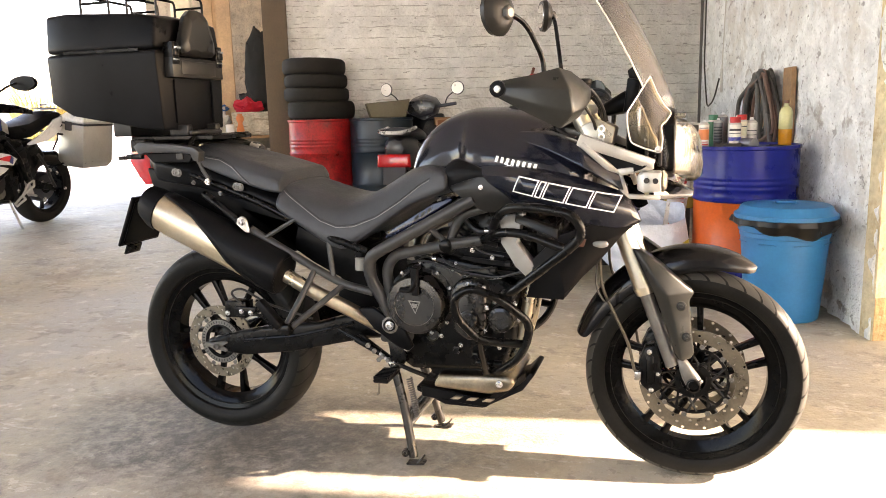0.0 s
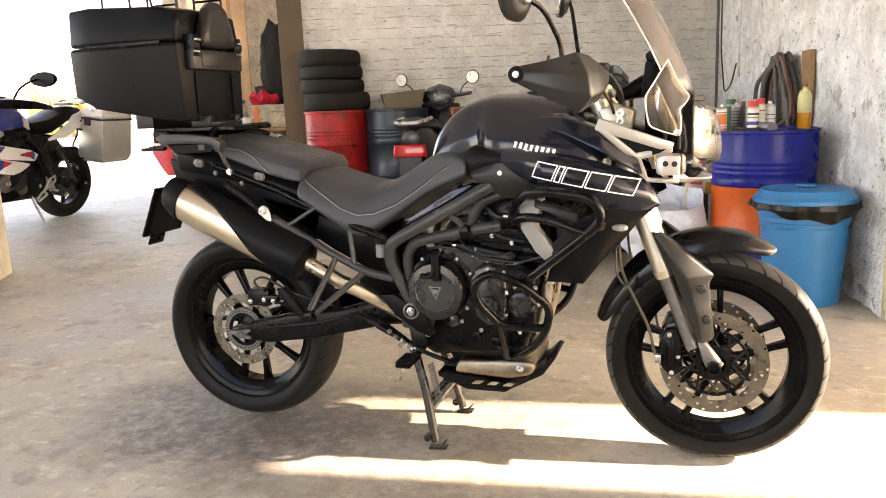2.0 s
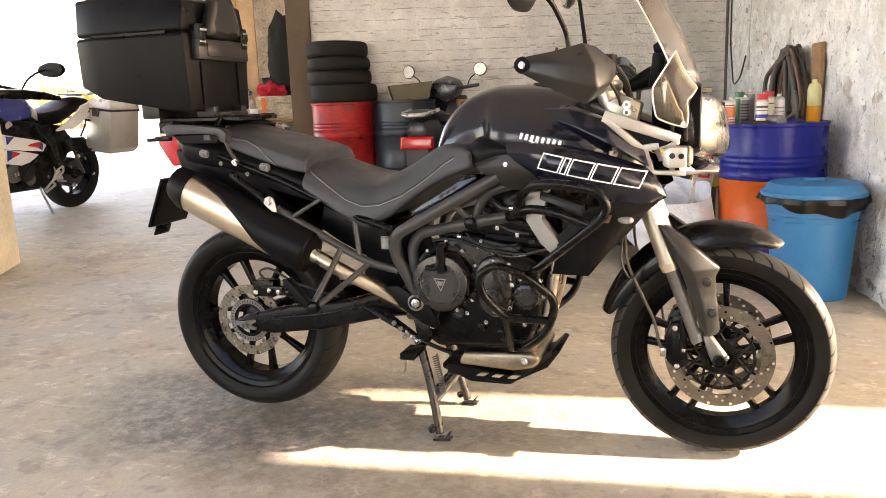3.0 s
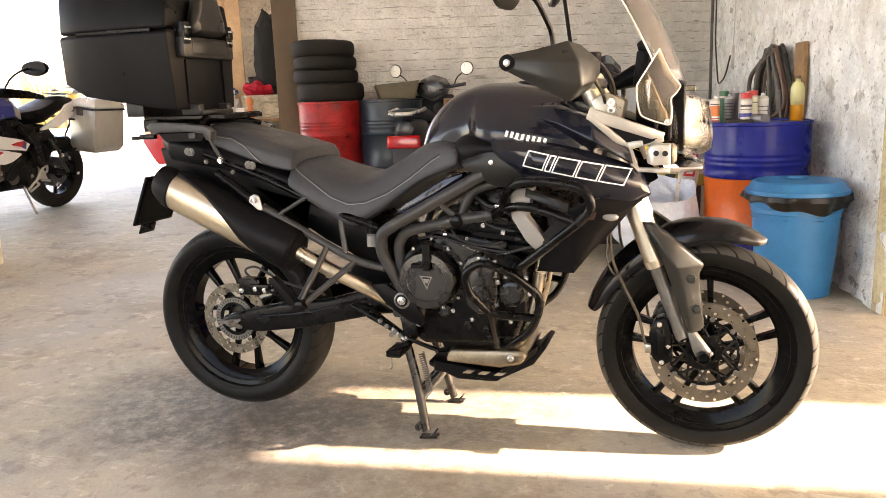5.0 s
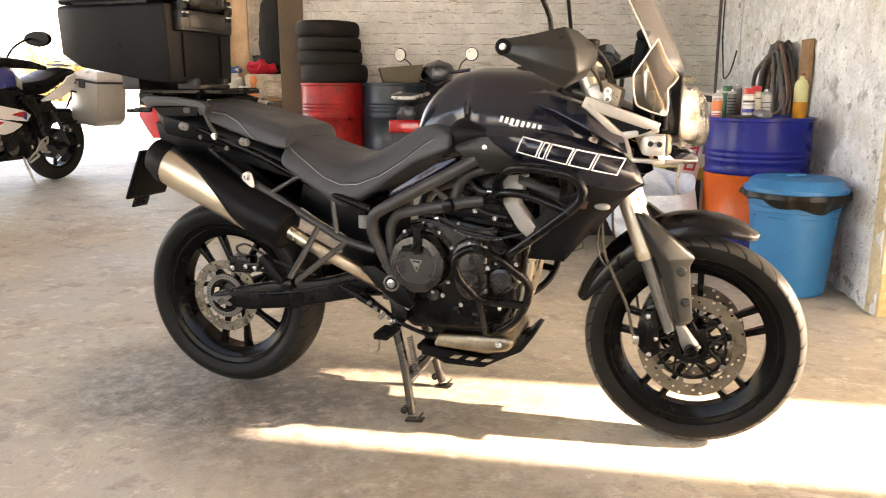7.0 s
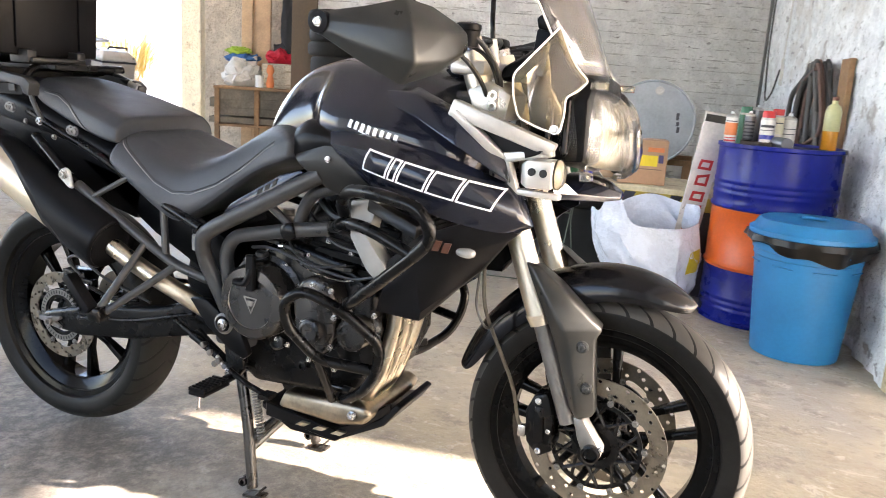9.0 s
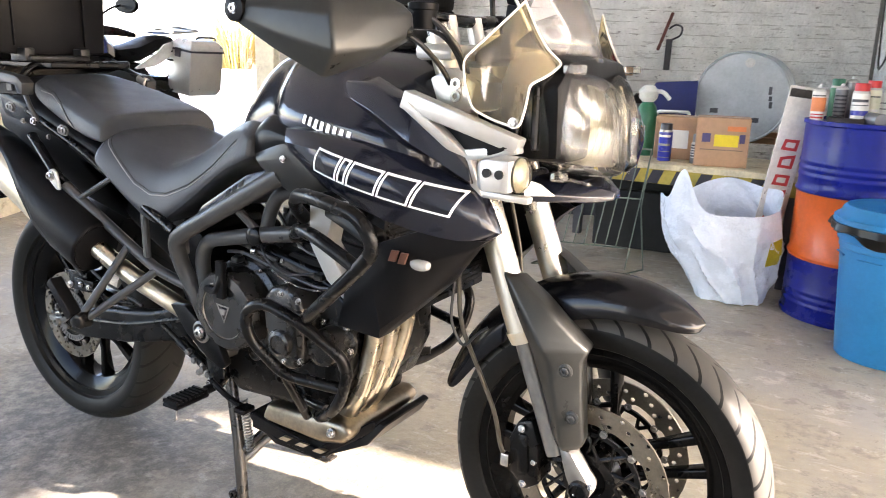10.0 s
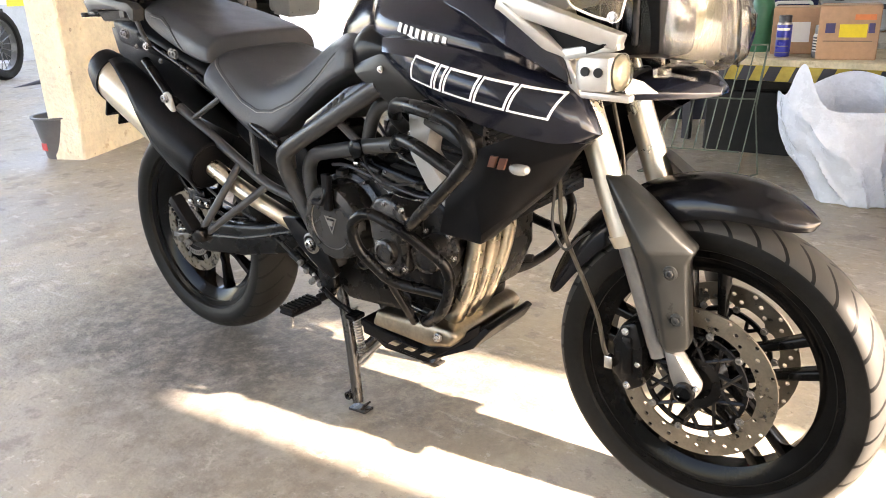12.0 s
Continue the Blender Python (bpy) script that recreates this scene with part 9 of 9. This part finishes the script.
F("footrest_plate", bevel(plate([(0.28, 0.30), (0.33, 0.40), (0.40, 0.44), (0.38, 0.34), (0.34, 0.28)], 0.185, 0.20), 0.004, 1), SILVER, "bright footrest plate")
F("battery_cover", bevel(plate([(0.10, 0.60), (0.22, 0.74), (0.50, 0.74), (0.52, 0.50), (0.40, 0.36), (0.22, 0.42)], -0.15, 0.15), 0.02, 2), BLACKM)
F("plate_hanger", bevel(plate([(-0.30, 0.86), (-0.20, 0.88), (-0.28, 0.62), (-0.36, 0.55)], -0.06, 0.06), 0.006, 1), BLACKM)
F("footrest", rod((0.34, 0.19, 0.30), (0.34, 0.28, 0.30), 0.01), SILVER)
F("silencer", rod((0.30, -0.18, 0.36), (-0.25, -0.20, 0.55), 0.055), STEELM)
F("side_stand", join(tube([(0.55, 0.19, 0.27), (0.46, 0.255, 0.02)], 0.011, 0, 10), box(0.435, 0.235, 0.012, 0.485, 0.275, 0.022)), SILVER, "bright side stand")
# silver side case
def case_ring(z, g, x0=-0.47, x1=-0.08, y0=0.11, y1=0.40):
    return [(x0 - g, y0 - g, z), (x0 - g, y1 + g, z), (x1 + g, y1 + g, z), (x1 + g, y0 - g, z)]


sc_ = F("side_case", bevel(loft([case_ring(0.50, -0.03), case_ring(0.55, 0), case_ring(0.87, 0)]), 0.015, 2), mat("aluminium_case", (0.52, 0.5, 0.46), 0.36, metal=0.6, var=0.06, scale=6), "silver aluminium side case")
part("lid", bevel(loft([case_ring(0.882, 0.004), case_ring(0.92, 0), case_ring(0.965, -0.05)]), 0.012, 2), mat("case_lid_metal", (0.68, 0.67, 0.64), 0.32, metal=0.6), sc_)
part("seal", loft([case_ring(0.867, 0.003), case_ring(0.883, 0.003)]), C_DARK, sc_)
part("handle", tube([(-0.46, 0.3, 0.963), (-0.44, 0.3, 0.987), (-0.24, 0.3, 0.987), (-0.22, 0.3, 0.963)], 0.009, 0.015, 8), C_DARK, sc_)
part("clasp", box(-0.081, 0.2, 0.815, -0.066, 0.27, 0.89, 0.004, 1), C_DARK, sc_)

# --- a third machine far in the next bay: wheel and green frame ---
tx, ty = -6.14, 1.86
third = thing("trail_motorcycle", "motorcycle with a green frame standing far off", "motorcycle", (tx, ty, floor_height(tx, ty)), 125)
w3 = part("wheel", tyre_mesh(0.33, 0.25, 0.10, 64), OLD_RUBBER, third, m=pose(0, 0, 0.33))
part("rim", lathe([(0.235, -0.03), (0.255, -0.035), (0.255, 0.035), (0.235, 0.03)], 48, "y", close=True), CASTG, w3)
for k in range(18):
    part("spoke", rod((0.03 * math.cos(k), 0.02 * (-1) ** k, 0.03 * math.sin(k)), (0.24 * math.cos(k * math.pi / 9), 0, 0.24 * math.sin(k * math.pi / 9)), 0.004, n=6), CASTG, w3)
part("wheel", tyre_mesh(0.33, 0.25, 0.10, 64), OLD_RUBBER, third, m=pose(-1.35, 0, 0.33))
part("frame", tube([(0, 0.09, 0.33), (-0.35, 0.09, 0.9), (-0.6, 0.08, 0.85), (-1.0, 0.08, 0.6), (-1.35, 0.09, 0.33)], 0.03, 0.1, 10), mat("green_frame_paint", (0.05, 0.2, 0.04), 0.5), third)
part("body", bevel(box(-1.3, -0.14, 0.75, -0.35, 0.14, 1.0), 0.05, 2), mat("green_frame_paint", (0.05, 0.2, 0.04), 0.5), third)
part("engine", bevel(box(-0.95, -0.16, 0.3, -0.5, 0.16, 0.72), 0.04, 2), BLACKM, third)
part("stand", rod((-0.7, 0.16, 0.3), (-0.75, 0.34, 0.0), 0.012), C_DARK, third)
for k, (x0, y0, x1, y1, m_) in enumerate(((-5.3, 1.0, -5.52, 2.12, C_DARK), (-5.42, 0.93, -5.05, 1.87, SILVER))):
    tagged(part("steel_pole", rod((x0, y0, floor_height(x0, y0) + 0.035), (x1, y1, floor_height(x1, y1) + 0.035), 0.035, n=16), m_), ("dark" if k == 0 else "pale") + " steel pole lying on the floor", "pole", "poles on the floor")
buck = thing("bucket", "grey plastic bucket beside the cream pillar", "bucket", (-3.075, 0.985, 0))
buck.matrix_basis = Matrix.Translation((-3.075, 0.985, 0)) @ Matrix.Diagonal((1.25, 1.25, 0.95, 1))
part("body", lathe([(0.0, 0.006), (0.085, 0.006), (0.09, 0.0), (0.125, 0.27), (0.135, 0.275), (0.135, 0.285), (0.12, 0.285), (0.088, 0.012), (0.0, 0.012)], 40), mat("grey_bucket_plastic", (0.09, 0.09, 0.095), 0.5, var=0.1), buck)
part("red_mark", box(-0.025, -0.105, 0.06, 0.025, -0.10, 0.11, 0.001, 1), C_RED, buck)
cab = thing("grey_cabinet", "low grey metal cabinet with a yellow sign", "cabinet", (-8.3, 3.1, 0.1), 30)
part("body", box(-0.6, -0.3, 0, 0.6, 0.3, 0.75, 0.01, 1), PALE_E, cab)
part("door", box(-0.55, -0.312, 0.05, -0.02, -0.302, 0.70, 0.004, 1), GREYP, cab)
part("sign", box(0.05, -0.315, 0.72, 0.45, -0.302, 0.98, 0.004, 1), C_YELLOW, cab, "bright yellow sign board")

# --- outside: dry grass clump and a heap of rubble before the bright yard ---
random.seed(9)
bm = bmesh.new()
for k in range(260):
    a, r0 = random.random() * 6.283, random.random() ** 0.5 * 0.5
    b = V((r0 * math.cos(a), r0 * math.sin(a), 0))
    lean = V((math.cos(a), math.sin(a), 0)) * (0.2 + 0.5 * random.random())
    h = 0.7 + 1.0 * random.random()
    side = V((-math.sin(a + 1), math.cos(a + 1), 0)) * 0.018
    p = [b, b + lean * 0.35 + V((0, 0, h * 0.6)), b + lean + V((0, 0, h))]
    v = [bm.verts.new(p[0] - side), bm.verts.new(p[0] + side), bm.verts.new(p[1] + side), bm.verts.new(p[1] - side), bm.verts.new(p[2])]
    bm.faces.new(v[:4])
    bm.faces.new((v[3], v[2], v[4]))
gr = part("grass_clump", bm, mat("dry_grass", (0.35, 0.27, 0.08), 0.8, var=0.3, scale=20), m=pose(-35.2, 35.0, 0.0) @ Matrix.Scale(2.4, 4), smooth=0)
tagged(gr, "tall dry yellow grass in the sunny yard", "grass", kind="stuff")
bm = bmesh.new()
bmesh.ops.create_icosphere(bm, subdivisions=4, radius=1)
for v in bm.verts:
    n = v.co.copy()
    f = 1 + 0.15 * noise.noise(n * 2.5) + 0.1 * noise.noise(n * 7)
    v.co = V((n.x * 1.3 * f, n.y * 0.9 * f, max(-0.05, n.z * 0.85 * f)))
hp = part("rubble_heap", bm, mat("grey_rubble", (0.3, 0.27, 0.23), 0.95, var=0.25, scale=12, bump=0.8, bscale=25), m=pose(-36.0, 36.6, 0.0) @ Matrix.Scale(2.1, 4))
tagged(hp, "heap of grey rubble in the yard", "heap", kind="stuff")
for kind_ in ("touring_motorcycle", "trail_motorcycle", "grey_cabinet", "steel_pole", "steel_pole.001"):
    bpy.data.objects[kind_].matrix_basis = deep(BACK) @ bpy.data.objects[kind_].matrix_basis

# ---- bricks of the back wall ----
wall = bpy.data.objects["wall_north"]
LEN = (V((1.63, 6.04)) - V(alc_r)).length
CH, BL = 0.096, 0.36
variants = []
random.seed(11)
for k in range(6):
    bm = box(0.0, -0.009, 0.003, BL, 0.03, CH - 0.0035)
    bmesh.ops.subdivide_edges(bm, edges=[e_ for e_ in bm.edges if abs(e_.verts[0].co.x - e_.verts[1].co.x) > 0.1], cuts=5)
    for v in bm.verts:
        v.co += V((0 if v.co.x < 0.01 or v.co.x > BL - 0.01 else random.uniform(-0.02, 0.02), random.uniform(-0.007, 0.006) if v.co.y < 0 else 0, random.uniform(-0.006, 0.006)))
    variants.append(mesh_of("brick", bm, PAINT_WALL, 25))
rest = bmesh.new()
count = 0
for row in range(int(H / CH)):
    x = -BL * random.random()
    shift = random.uniform(-0.003, 0.003)
    while x < LEN:
        x0, x1 = max(x, 0.0), min(x + BL, LEN + 0.02)
        if x1 - x0 > 0.03:
            m4 = Matrix.Translation((x0, shift, -0.1 + row * CH)) @ Matrix.Diagonal(((x1 - x0) / BL, 1, 1, 1))
            if 10 <= row < 30 and count < 300:
                b = new("brick", variants[random.randrange(6)])
                b.parent = wall
                b.matrix_basis = m4
                count += 1
            else:
                n0 = len(rest.verts)
                rest.from_mesh(variants[random.randrange(6)])
                rest.verts.ensure_lookup_table()
                for v in rest.verts[n0:]:
                    v.co = m4 @ v.co
        x += BL
tagged(part("brickwork", rest, PAINT_WALL, wall), kind="stuff")
